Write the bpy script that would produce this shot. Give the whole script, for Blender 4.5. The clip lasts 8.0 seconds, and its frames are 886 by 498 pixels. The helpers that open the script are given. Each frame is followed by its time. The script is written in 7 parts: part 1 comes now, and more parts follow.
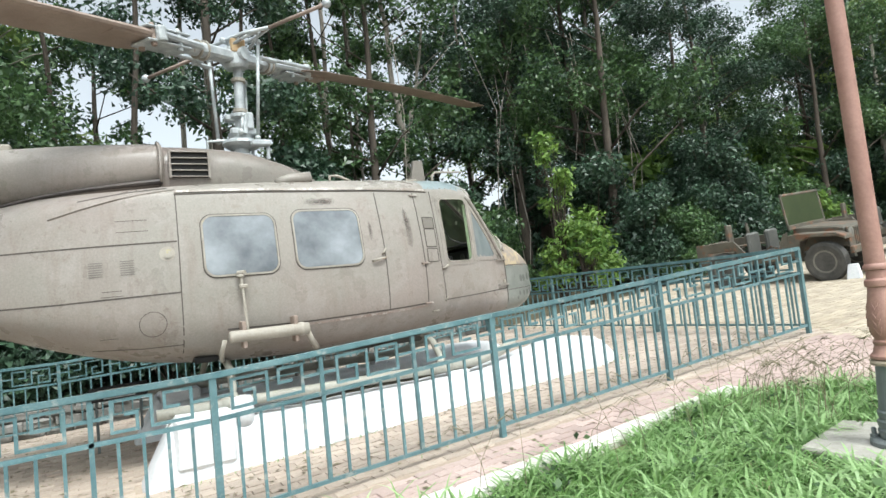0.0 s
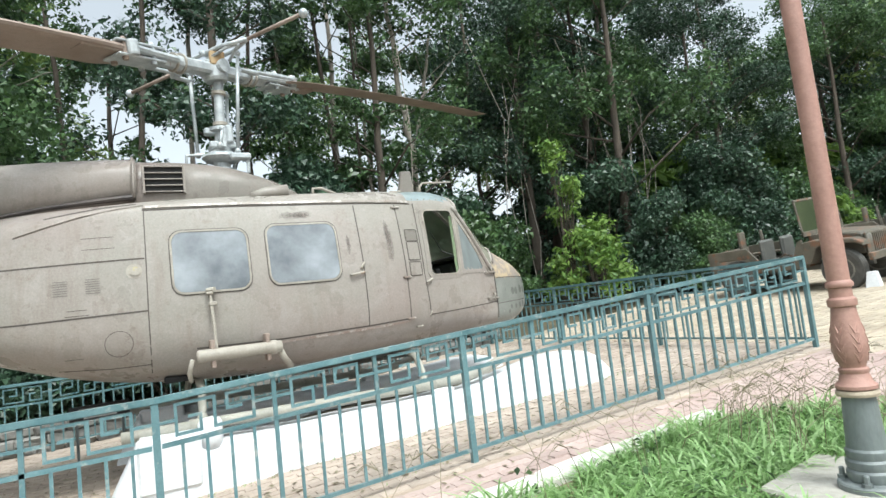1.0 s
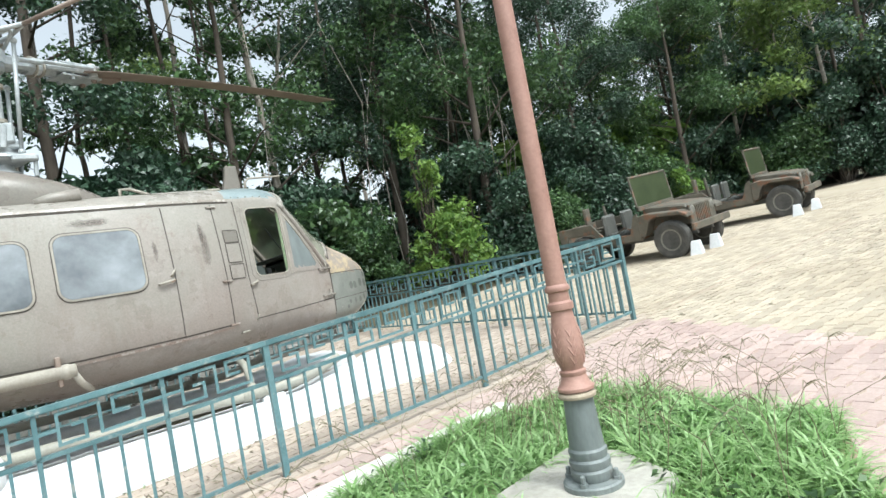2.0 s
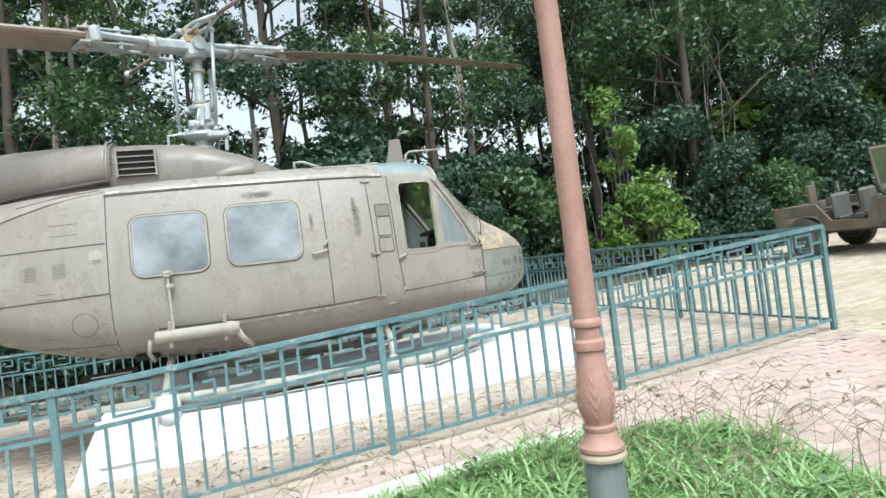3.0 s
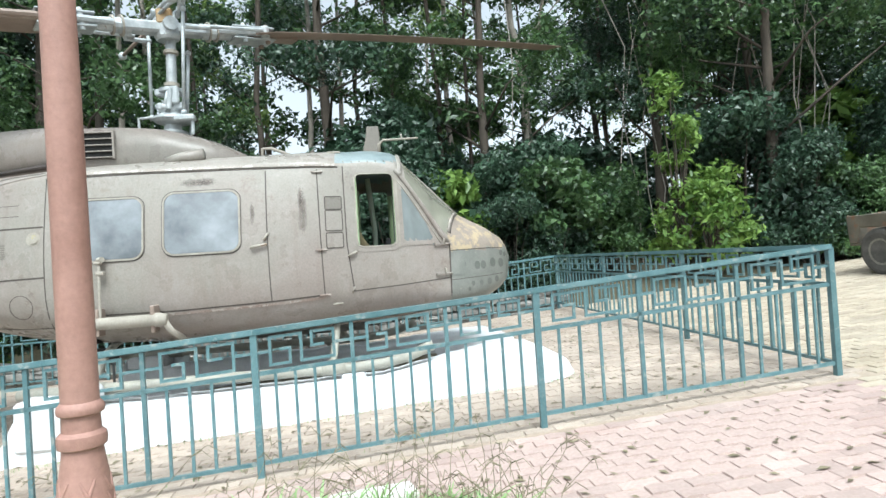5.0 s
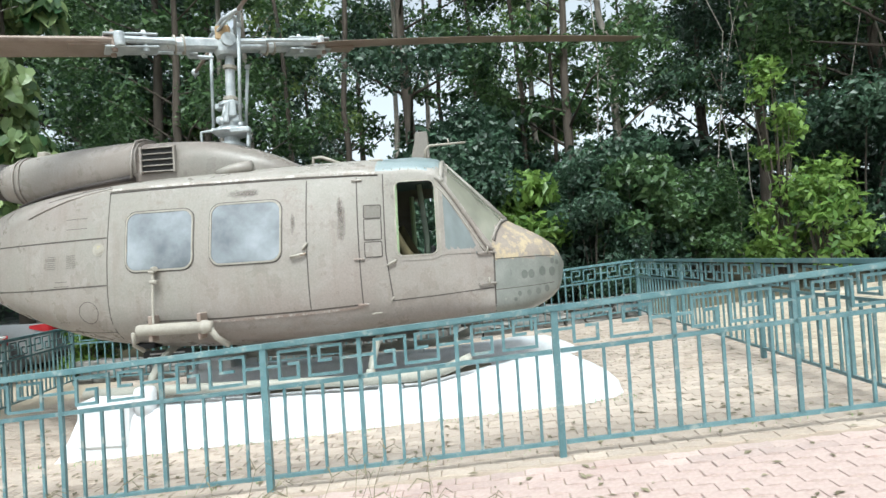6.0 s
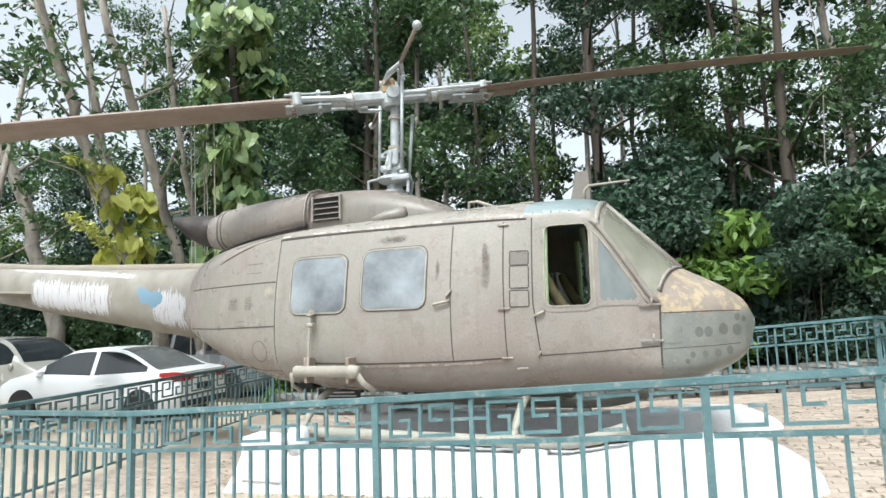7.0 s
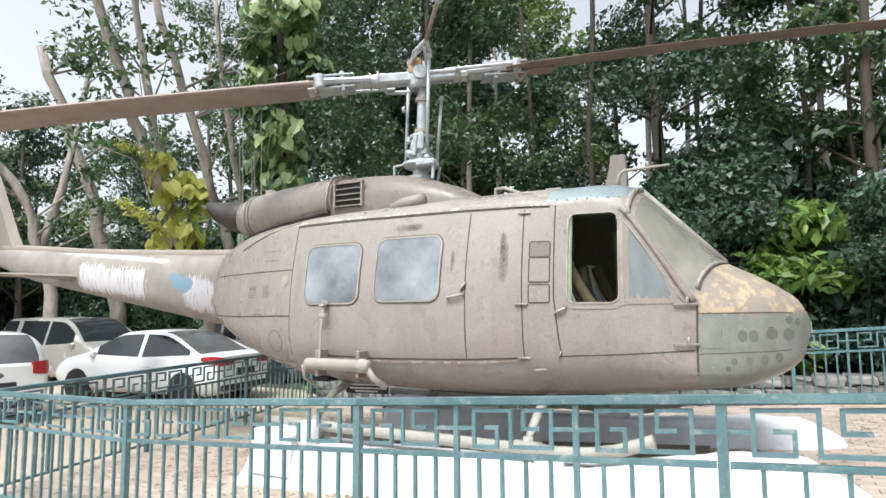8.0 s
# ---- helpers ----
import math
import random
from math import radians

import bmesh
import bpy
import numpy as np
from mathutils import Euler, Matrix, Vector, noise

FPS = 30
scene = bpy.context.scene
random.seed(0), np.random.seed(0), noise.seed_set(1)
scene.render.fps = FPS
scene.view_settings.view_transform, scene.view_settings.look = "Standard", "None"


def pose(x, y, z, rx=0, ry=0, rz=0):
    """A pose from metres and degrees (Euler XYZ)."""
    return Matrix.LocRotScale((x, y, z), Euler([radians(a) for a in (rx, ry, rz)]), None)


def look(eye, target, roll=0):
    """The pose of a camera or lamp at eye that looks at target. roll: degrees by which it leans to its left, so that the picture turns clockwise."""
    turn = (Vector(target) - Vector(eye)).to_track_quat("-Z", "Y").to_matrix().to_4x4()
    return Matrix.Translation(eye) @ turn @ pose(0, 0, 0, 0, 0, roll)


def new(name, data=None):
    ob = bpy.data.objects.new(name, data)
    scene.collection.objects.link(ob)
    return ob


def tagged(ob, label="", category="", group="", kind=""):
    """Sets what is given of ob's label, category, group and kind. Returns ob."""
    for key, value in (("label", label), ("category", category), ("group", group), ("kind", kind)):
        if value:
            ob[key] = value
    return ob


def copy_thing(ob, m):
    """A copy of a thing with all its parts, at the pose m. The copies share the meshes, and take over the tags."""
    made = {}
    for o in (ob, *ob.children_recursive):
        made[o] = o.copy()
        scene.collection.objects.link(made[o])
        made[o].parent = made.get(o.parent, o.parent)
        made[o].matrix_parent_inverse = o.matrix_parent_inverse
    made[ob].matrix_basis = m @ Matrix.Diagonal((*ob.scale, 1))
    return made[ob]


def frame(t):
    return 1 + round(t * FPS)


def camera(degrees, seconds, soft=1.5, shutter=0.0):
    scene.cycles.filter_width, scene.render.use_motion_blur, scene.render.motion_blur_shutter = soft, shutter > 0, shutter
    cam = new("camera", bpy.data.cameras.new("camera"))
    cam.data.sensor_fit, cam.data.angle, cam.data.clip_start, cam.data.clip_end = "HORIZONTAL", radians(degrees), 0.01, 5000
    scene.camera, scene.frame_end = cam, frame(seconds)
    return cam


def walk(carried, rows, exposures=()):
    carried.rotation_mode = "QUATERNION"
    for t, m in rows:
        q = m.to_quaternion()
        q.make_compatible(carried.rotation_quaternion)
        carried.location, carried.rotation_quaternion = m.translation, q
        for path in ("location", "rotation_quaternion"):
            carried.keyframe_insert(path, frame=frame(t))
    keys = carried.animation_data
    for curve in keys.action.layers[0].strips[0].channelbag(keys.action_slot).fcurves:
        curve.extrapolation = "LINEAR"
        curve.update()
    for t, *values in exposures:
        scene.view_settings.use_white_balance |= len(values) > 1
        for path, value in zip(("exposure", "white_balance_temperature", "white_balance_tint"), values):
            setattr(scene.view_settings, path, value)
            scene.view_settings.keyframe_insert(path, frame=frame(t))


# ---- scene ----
cam = camera(72.2, 8.0)
EXPOSURES = [(0, 0.85, 6150, 3), (1.5, 0.91, 6050, 2), (3.5, 0.91, 5900, 0), (4.5, 0.94, 5870, 1), (6, 0.89, 5950, 1), (6.5, 0.90, 6020, 0), (7.2, 0.92, 6130, 5), (8, 0.93, 6170, 8)]
PATH = [
    (0, (-1.542, -7.717, 1.173), (-0.583, -5.968, 1.316), -6.0),
    (0.5, (-1.286, -7.638, 1.192), (-0.259, -5.928, 1.347), -5.7),
    (1, (-0.994, -7.72, 1.183), (-0.102, -5.939, 1.365), -6.5),
    (1.5, (-0.589, -7.851, 1.236), (0.56, -6.219, 1.359), -9.9),
    (1.7, (-0.473, -7.892, 1.242), (0.745, -6.307, 1.3), -11.0),
    (2.8, (0.359, -8.026, 1.292), (1.14, -6.187, 1.39), -7.2),
    (3, (0.554, -8.022, 1.333), (1.118, -6.104, 1.385), -6.9),
    (3.5, (0.952, -7.909, 1.353), (1.444, -5.981, 1.558), -2.1),
    (4, (1.378, -7.831, 1.362), (1.549, -5.848, 1.556), -6.1),
    (4.5, (1.865, -7.849, 1.384), (2.037, -5.857, 1.447), -4.6),
    (4.7, (2.023, -7.814, 1.371), (2.328, -5.838, 1.377), -4.6),
    (5.8, (2.868, -7.568, 1.452), (2.766, -5.574, 1.572), -1.8),
    (6, (2.993, -7.536, 1.463), (2.885, -5.539, 1.506), -3.7),
    (6.5, (3.251, -7.247, 1.492), (2.923, -5.28, 1.642), -2.2),
    (7, (3.51, -6.968, 1.497), (2.754, -5.129, 1.717), -1.9),
    (7.5, (3.701, -6.706, 1.529), (2.825, -4.917, 1.71), -2.6),
    (8, (3.778, -6.367, 1.528), (2.825, -4.619, 1.719), -0.4),
]
walk(cam, [(t, look(eye, aim, lean)) for t, eye, aim, lean in PATH], EXPOSURES)

# ---- light: bright, thinly clouded sky ----
world = bpy.data.worlds.new("World")
scene.world = world
world.use_nodes = True
wn = world.node_tree
bg = wn.nodes["Background"]
sky = wn.nodes.new("ShaderNodeTexSky")
sky.sky_type = 'NISHITA'
sky.sun_disc = False
sky.sun_elevation = radians(58)
sky.sun_rotation = radians(200)
sky.air_density, sky.dust_density, sky.ozone_density = 1.0, 4.0, 1.0
pale = wn.nodes.new("ShaderNodeHueSaturation")
pale.inputs["Saturation"].default_value = 0.22
wn.links.new(sky.outputs[0], pale.inputs["Color"])
wn.links.new(pale.outputs[0], bg.inputs["Color"])
bg.inputs["Strength"].default_value = 0.15

sun = new("sun", bpy.data.lights.new("sun", 'SUN'))
sun.data.energy = 2.0
sun.data.angle = radians(18)
sun.data.color = (1.0, 0.97, 0.93)
sun.matrix_world = look((3, -12, 20), (0, 0, 0))

# ---- materials ----


def nodes_of(name):
    m = bpy.data.materials.new(name)
    m.use_nodes = True
    return m, m.node_tree, m.node_tree.nodes["Principled BSDF"]


def rgba(c):
    return (*c, 1.0)


def surface(name, c1, c2, rough=0.7, metal=0.0, scale=3.0, grain=40.0, bump=0.15, stain=None, stain_amount=0.5,
            stain_scale=1.2, streak=1.0, per_object=0.0, per_island=0.0, spec=0.5, sharp=0.08):
    """Two mixed base colours at one scale, fine grain, an optional stain colour with ragged edges, and relief."""
    m, nt, b = nodes_of(name)
    tc = nt.nodes.new("ShaderNodeTexCoord")
    mp = nt.nodes.new("ShaderNodeMapping")
    mp.inputs["Scale"].default_value = (1, 1, streak)
    nt.links.new(tc.outputs["Object"], mp.inputs["Vector"])

    def noise_node(sc, detail=6.0, rgh=0.6):
        n = nt.nodes.new("ShaderNodeTexNoise")
        n.inputs["Scale"].default_value = sc
        n.inputs["Detail"].default_value = detail
        n.inputs["Roughness"].default_value = rgh
        nt.links.new(mp.outputs[0], n.inputs["Vector"])
        return n

    big, fine = noise_node(scale), noise_node(grain, 4.0)
    ramp = nt.nodes.new("ShaderNodeValToRGB")
    ramp.color_ramp.elements[0].position, ramp.color_ramp.elements[1].position = 0.32, 0.68
    ramp.color_ramp.elements[0].color, ramp.color_ramp.elements[1].color = rgba(c1), rgba(c2)
    nt.links.new(big.outputs["Fac"], ramp.inputs[0])
    col = ramp.outputs[0]
    if stain:
        st = noise_node(stain_scale, 10.0, 0.68)
        sr = nt.nodes.new("ShaderNodeValToRGB")
        cut = 0.72 - 0.3 * stain_amount
        sr.color_ramp.elements[0].position, sr.color_ramp.elements[1].position = cut, cut + sharp
        nt.links.new(st.outputs["Fac"], sr.inputs[0])
        mx = nt.nodes.new("ShaderNodeMixRGB")
        nt.links.new(sr.outputs[0], mx.inputs[0])
        nt.links.new(col, mx.inputs[1])
        mx.inputs[2].default_value = rgba(stain)
        col = mx.outputs[0]
    g = nt.nodes.new("ShaderNodeMixRGB")
    g.blend_type = 'OVERLAY'
    g.inputs[0].default_value = 0.24
    nt.links.new(col, g.inputs[1])
    nt.links.new(fine.outputs["Fac"], g.inputs[2])
    col = g.outputs[0]
    if per_object or per_island:
        hs = nt.nodes.new("ShaderNodeHueSaturation")
        ma = nt.nodes.new("ShaderNodeMapRange")
        k = per_object or per_island
        ma.inputs["To Min"].default_value, ma.inputs["To Max"].default_value = 1 - k, 1 + k
        if per_object:
            src = nt.nodes.new("ShaderNodeObjectInfo").outputs["Random"]
        else:
            src = nt.nodes.new("ShaderNodeNewGeometry").outputs["Random Per Island"]
        nt.links.new(src, ma.inputs[0])
        nt.links.new(ma.outputs[0], hs.inputs["Value"])
        nt.links.new(col, hs.inputs["Color"])
        col = hs.outputs[0]
    nt.links.new(col, b.inputs["Base Color"])
    rr = nt.nodes.new("ShaderNodeMapRange")
    rr.inputs["To Min"].default_value, rr.inputs["To Max"].default_value = max(0.03, rough - 0.12), min(1, rough + 0.12)
    nt.links.new(big.outputs["Fac"], rr.inputs[0])
    nt.links.new(rr.outputs[0], b.inputs["Roughness"])
    b.inputs["Metallic"].default_value = metal
    b.inputs["Specular IOR Level"].default_value = spec
    bp = nt.nodes.new("ShaderNodeBump")
    bp.inputs["Strength"].default_value = bump
    bp.inputs["Distance"].default_value = 0.02
    nt.links.new(fine.outputs["Fac"], bp.inputs["Height"])
    nt.links.new(bp.outputs[0], b.inputs["Normal"])
    return m


def leaf_material(name, dark, light, shine=0.45, through_amount=0.3):
    m, nt, b = nodes_of(name)
    geo = nt.nodes.new("ShaderNodeNewGeometry")
    tc = nt.nodes.new("ShaderNodeTexCoord")
    n = nt.nodes.new("ShaderNodeTexNoise")
    n.inputs["Scale"].default_value = 0.9
    nt.links.new(tc.outputs["Object"], n.inputs["Vector"])
    add = nt.nodes.new("ShaderNodeMath")
    add.operation = 'MULTIPLY_ADD'
    add.inputs[1].default_value = 0.6
    nt.links.new(geo.outputs["Random Per Island"], add.inputs[0])
    half = nt.nodes.new("ShaderNodeMath")
    half.operation = 'MULTIPLY_ADD'
    half.inputs[1].default_value, half.inputs[2].default_value = 0.9, -0.25
    nt.links.new(n.outputs["Fac"], half.inputs[0])
    nt.links.new(half.outputs[0], add.inputs[2])
    ramp = nt.nodes.new("ShaderNodeValToRGB")
    ramp.color_ramp.elements[0].color, ramp.color_ramp.elements[1].color = rgba(dark), rgba(light)
    ramp.color_ramp.elements[0].position, ramp.color_ramp.elements[1].position = 0.15, 0.95
    nt.links.new(add.outputs[0], ramp.inputs[0])
    nt.links.new(ramp.outputs[0], b.inputs["Base Color"])
    b.inputs["Roughness"].default_value = shine
    tr = nt.nodes.new("ShaderNodeBsdfTranslucent")
    nt.links.new(ramp.outputs[0], tr.inputs["Color"])
    mix = nt.nodes.new("ShaderNodeMixShader")
    mix.inputs[0].default_value = through_amount
    nt.links.new(b.outputs[0], mix.inputs[1])
    nt.links.new(tr.outputs[0], mix.inputs[2])
    nt.links.new(mix.outputs[0], nt.nodes["Material Output"].inputs["Surface"])
    return m


def soft_scuff(name, tint):
    """Worn patch that fades out towards its ragged border."""
    m, nt, b = nodes_of(name)
    b.inputs["Base Color"].default_value = rgba(tint)
    b.inputs["Roughness"].default_value = 0.7
    tc = nt.nodes.new("ShaderNodeTexCoord")
    off = nt.nodes.new("ShaderNodeVectorMath")
    off.operation = 'SUBTRACT'
    off.inputs[1].default_value = (0.5, 0.5, 0.5)
    nt.links.new(tc.outputs["Generated"], off.inputs[0])
    flat = nt.nodes.new("ShaderNodeVectorMath")
    flat.operation = 'MULTIPLY'
    flat.inputs[1].default_value = (2, 0, 2)
    nt.links.new(off.outputs[0], flat.inputs[0])
    ln = nt.nodes.new("ShaderNodeVectorMath")
    ln.operation = 'LENGTH'
    nt.links.new(flat.outputs[0], ln.inputs[0])
    n = nt.nodes.new("ShaderNodeTexNoise")
    n.inputs["Scale"].default_value, n.inputs["Detail"].default_value, n.inputs["Roughness"].default_value = 9, 8, 0.7
    nt.links.new(tc.outputs["Object"], n.inputs["Vector"])
    k = nt.nodes.new("ShaderNodeMath")
    k.operation = 'MULTIPLY_ADD'
    k.inputs[1].default_value = 1.3
    nt.links.new(n.outputs["Fac"], k.inputs[0])
    nt.links.new(ln.outputs["Value"], k.inputs[2])
    r = nt.nodes.new("ShaderNodeMapRange")
    r.inputs["From Min"].default_value, r.inputs["From Max"].default_value = 0.85, 1.5
    r.inputs["To Min"].default_value, r.inputs["To Max"].default_value = 0.62, 0.0
    nt.links.new(k.outputs[0], r.inputs[0])
    nt.links.new(r.outputs[0], b.inputs["Alpha"])
    return m


def glass_material(name, tint, dust, dust_amount, rough=0.08):
    """Old acrylic: see-through pane under a film of dust."""
    m, nt, b = nodes_of(name)
    b.inputs["Base Color"].default_value = rgba(dust)
    b.inputs["Roughness"].default_value = rough
    tr = nt.nodes.new("ShaderNodeBsdfTransparent")
    tr.inputs["Color"].default_value = rgba(tint)
    n = nt.nodes.new("ShaderNodeTexNoise")
    n.inputs["Scale"].default_value = 3.0
    n.inputs["Detail"].default_value = 6.0
    mr = nt.nodes.new("ShaderNodeMapRange")
    mr.inputs["From Min"].default_value, mr.inputs["From Max"].default_value = 0.3, 0.7
    mr.inputs["To Min"].default_value = max(0, dust_amount - 0.12)
    mr.inputs["To Max"].default_value = min(1, dust_amount + 0.12)
    nt.links.new(n.outputs["Fac"], mr.inputs[0])
    mix = nt.nodes.new("ShaderNodeMixShader")
    nt.links.new(mr.outputs[0], mix.inputs[0])
    nt.links.new(tr.outputs[0], mix.inputs[1])
    nt.links.new(b.outputs[0], mix.inputs[2])
    nt.links.new(mix.outputs[0], nt.nodes["Material Output"].inputs["Surface"])
    return m


def weathered_paint(name, green, pink, pale, dirt, rust, chip_cut=0.66):
    """Sun-bleached paint: broad drift between two tints, run-down streaks, blotches, small pale chips and rust specks."""
    m, nt, b = nodes_of(name)
    tc = nt.nodes.new("ShaderNodeTexCoord")

    def noise_at(scale, detail=6.0, rgh=0.6, stretch=(1, 1, 1)):
        mp = nt.nodes.new("ShaderNodeMapping")
        mp.inputs["Scale"].default_value = stretch
        nt.links.new(tc.outputs["Object"], mp.inputs["Vector"])
        n = nt.nodes.new("ShaderNodeTexNoise")
        n.inputs["Scale"].default_value, n.inputs["Detail"].default_value, n.inputs["Roughness"].default_value = scale, detail, rgh
        nt.links.new(mp.outputs[0], n.inputs["Vector"])
        return n.outputs["Fac"]

    def mask(src, lo, hi, top=1.0):
        r = nt.nodes.new("ShaderNodeMapRange")
        r.inputs["From Min"].default_value, r.inputs["From Max"].default_value = lo, hi
        r.inputs["To Max"].default_value = top
        nt.links.new(src, r.inputs[0])
        return r.outputs[0]

    def over(col, fac, tint):
        x = nt.nodes.new("ShaderNodeMixRGB")
        nt.links.new(fac, x.inputs[0])
        if isinstance(col, tuple):
            x.inputs[1].default_value = rgba(col)
        else:
            nt.links.new(col, x.inputs[1])
        x.inputs[2].default_value = rgba(tint)
        return x.outputs[0]

    drift = noise_at(0.55, 4, 0.55)
    fine = noise_at(55, 5, 0.65)
    col = over(green, mask(drift, 0.40, 0.60), pink)
    col = over(col, mask(noise_at(2.6, 8, 0.7), 0.50, 0.72, 0.75), pale)
    col = over(col, mask(noise_at(1.5, 9, 0.72, (5.5, 5.5, 0.5)), 0.52, 0.76, 0.62), dirt)
    col = over(col, mask(noise_at(4.0, 9, 0.75), 0.58, 0.66, 0.62), dirt)
    col = over(col, mask(noise_at(9.0, 8, 0.75), chip_cut, chip_cut + 0.03, 0.75), pale)
    col = over(col, mask(noise_at(13.0, 8, 0.8), 0.70, 0.74, 0.8), rust)
    g = nt.nodes.new("ShaderNodeMixRGB")
    g.blend_type = 'OVERLAY'
    g.inputs[0].default_value = 0.30
    nt.links.new(col, g.inputs[1])
    nt.links.new(fine, g.inputs[2])
    nt.links.new(g.outputs[0], b.inputs["Base Color"])
    nt.links.new(mask(noise_at(3.0), 0.2, 0.9, 0.9), b.inputs["Roughness"])
    b.inputs["Specular IOR Level"].default_value = 0.4
    bp = nt.nodes.new("ShaderNodeBump")
    bp.inputs["Strength"].default_value, bp.inputs["Distance"].default_value = 0.22, 0.02
    mix = nt.nodes.new("ShaderNodeMath")
    mix.operation = 'MULTIPLY_ADD'
    mix.inputs[1].default_value = 0.25
    nt.links.new(fine, mix.inputs[0])
    nt.links.new(noise_at(3.2, 3, 0.5), mix.inputs[2])
    nt.links.new(mix.outputs[0], bp.inputs["Height"])
    nt.links.new(bp.outputs[0], b.inputs["Normal"])
    return m


PAINT = weathered_paint("faded_olive_paint", (0.262, 0.243, 0.213), (0.268, 0.230, 0.206), (0.325, 0.292, 0.266), (0.200, 0.160, 0.135), (0.17, 0.095, 0.065))
PAINT_COWL = weathered_paint("cowl_paint", (0.178, 0.162, 0.140), (0.182, 0.150, 0.132), (0.235, 0.205, 0.180), (0.125, 0.098, 0.084), (0.12, 0.07, 0.05))
PAINT_CHIPPED = weathered_paint("chipped_rail_paint", (0.26, 0.23, 0.20), (0.27, 0.21, 0.18), (0.50, 0.46, 0.42), (0.20, 0.13, 0.10), (0.20, 0.09, 0.055), 0.53)
PAINT_ENGINE = weathered_paint("engine_cowl_paint", (0.238, 0.221, 0.196), (0.242, 0.210, 0.186), (0.295, 0.265, 0.24), (0.165, 0.135, 0.115), (0.14, 0.085, 0.06))
PAINT_BOOM = surface("boom_paint", (0.21, 0.185, 0.15), (0.27, 0.235, 0.19), 0.6, 0, 1.6, 60, 0.06,
                     stain=(0.30, 0.27, 0.235), stain_amount=0.4, stain_scale=2.5, sharp=0.15)
NOSE_GREY = surface("nose_grey_paint", (0.165, 0.172, 0.155), (0.235, 0.238, 0.215), 0.34, 0, 4, 60, 0.05,
                    stain=(0.30, 0.29, 0.26), stain_amount=0.35, stain_scale=5)
DARK_SPOT = surface("dark_grey_plug", (0.085, 0.087, 0.08), (0.12, 0.12, 0.11), 0.6, 0, 8, 60, 0.05)
GREEN_STRIP = surface("green_tinted_panel", (0.15, 0.195, 0.20), (0.225, 0.27, 0.275), 0.35, 0, 3, 40, 0.04)
SEAM = surface("dark_seam", (0.052, 0.044, 0.038), (0.09, 0.076, 0.065), 0.8, 0, 6, 60, 0.05)
RIM = surface("window_rim", (0.25, 0.225, 0.19), (0.36, 0.33, 0.28), 0.6, 0, 8, 60, 0.1,
              stain=(0.42, 0.34, 0.12), stain_amount=0.35, stain_scale=4)
# the mottled grey-blue paints cloud reflections into the pane's colour
MILKY_CLOUD_REFLECTION = surface("painted_reflection_window", (0.085, 0.095, 0.105), (0.30, 0.325, 0.345), 0.14, 0, 1.5, 2.5, 0.0, spec=0.8)
DUSTY_GLASS = glass_material("dusty_glass", (0.80, 0.80, 0.70), (0.34, 0.335, 0.27), 0.66, 0.16)
QUARTER_GLASS = glass_material("grey_dusty_glass", (0.6, 0.65, 0.65), (0.21, 0.235, 0.235), 0.85, 0.2)
EXHAUST = surface("sooty_metal", (0.03, 0.026, 0.025), (0.075, 0.062, 0.055), 0.55, 0.4, 4, 40, 0.1)
DARK = surface("dark_void", (0.008, 0.008, 0.008), (0.014, 0.013, 0.012), 0.9)
CABIN_GREEN = surface("cabin_green_paint", (0.32, 0.42, 0.24), (0.42, 0.52, 0.32), 0.6, 0, 5, 40, 0.05)
OLIVE_CLOTH = surface("olive_cloth", (0.10, 0.085, 0.045), (0.17, 0.14, 0.075), 0.9, 0, 9, 90, 0.2)
CABIN_PALE = surface("pale_cabin_lining", (0.62, 0.68, 0.60), (0.72, 0.77, 0.70), 0.6, 0, 5, 40, 0.05)
PLUG = surface("grey_plug", (0.115, 0.12, 0.107), (0.15, 0.155, 0.14), 0.55, 0, 8, 60, 0.05)
STRAP = surface("grey_webbing", (0.50, 0.49, 0.46), (0.64, 0.62, 0.58), 0.9, 0, 20, 90, 0.1)
ROTOR_METAL = surface("weathered_rotor_metal", (0.31, 0.335, 0.35), (0.50, 0.525, 0.53), 0.5, 0.25, 8, 70, 0.1,
                      stain=(0.23, 0.14, 0.10), stain_amount=0.3, stain_scale=6)
BLADE = surface("weathered_blade", (0.21, 0.155, 0.125), (0.30, 0.24, 0.20), 0.6, 0, 3, 60, 0.06,
                stain=(0.13, 0.085, 0.065), stain_amount=0.4, stain_scale=3, sharp=0.2)
RUST_YELLOW = surface("rusty_yellow_paint", (0.30, 0.19, 0.09), (0.36, 0.27, 0.15), 0.7, 0, 9, 60, 0.1, stain=(0.12, 0.07, 0.05), stain_amount=0.5, stain_scale=9)
PALE_METAL = surface("pale_painted_metal", (0.27, 0.245, 0.205), (0.36, 0.33, 0.28), 0.6, 0, 5, 60, 0.08,
                     stain=(0.25, 0.15, 0.09), stain_amount=0.3, stain_scale=5)
SKID_PAINT = surface("skid_paint", (0.25, 0.245, 0.21), (0.34, 0.33, 0.28), 0.6, 0, 4, 60, 0.06,
                     stain=(0.15, 0.14, 0.11), stain_amount=0.35, stain_scale=3)
TEAL = surface("teal_fence_paint", (0.070, 0.148, 0.163), (0.130, 0.220, 0.232), 0.40, 0, 6, 60, 0.12,
               stain=(0.25, 0.29, 0.275), stain_amount=0.52, stain_scale=9, per_object=0.10)
PLASTER = surface("whitewashed_plaster", (0.57, 0.585, 0.60), (0.68, 0.69, 0.70), 0.85, 0, 4, 30, 0.3,
                  stain=(0.50, 0.48, 0.42), stain_amount=0.22, stain_scale=2.5)
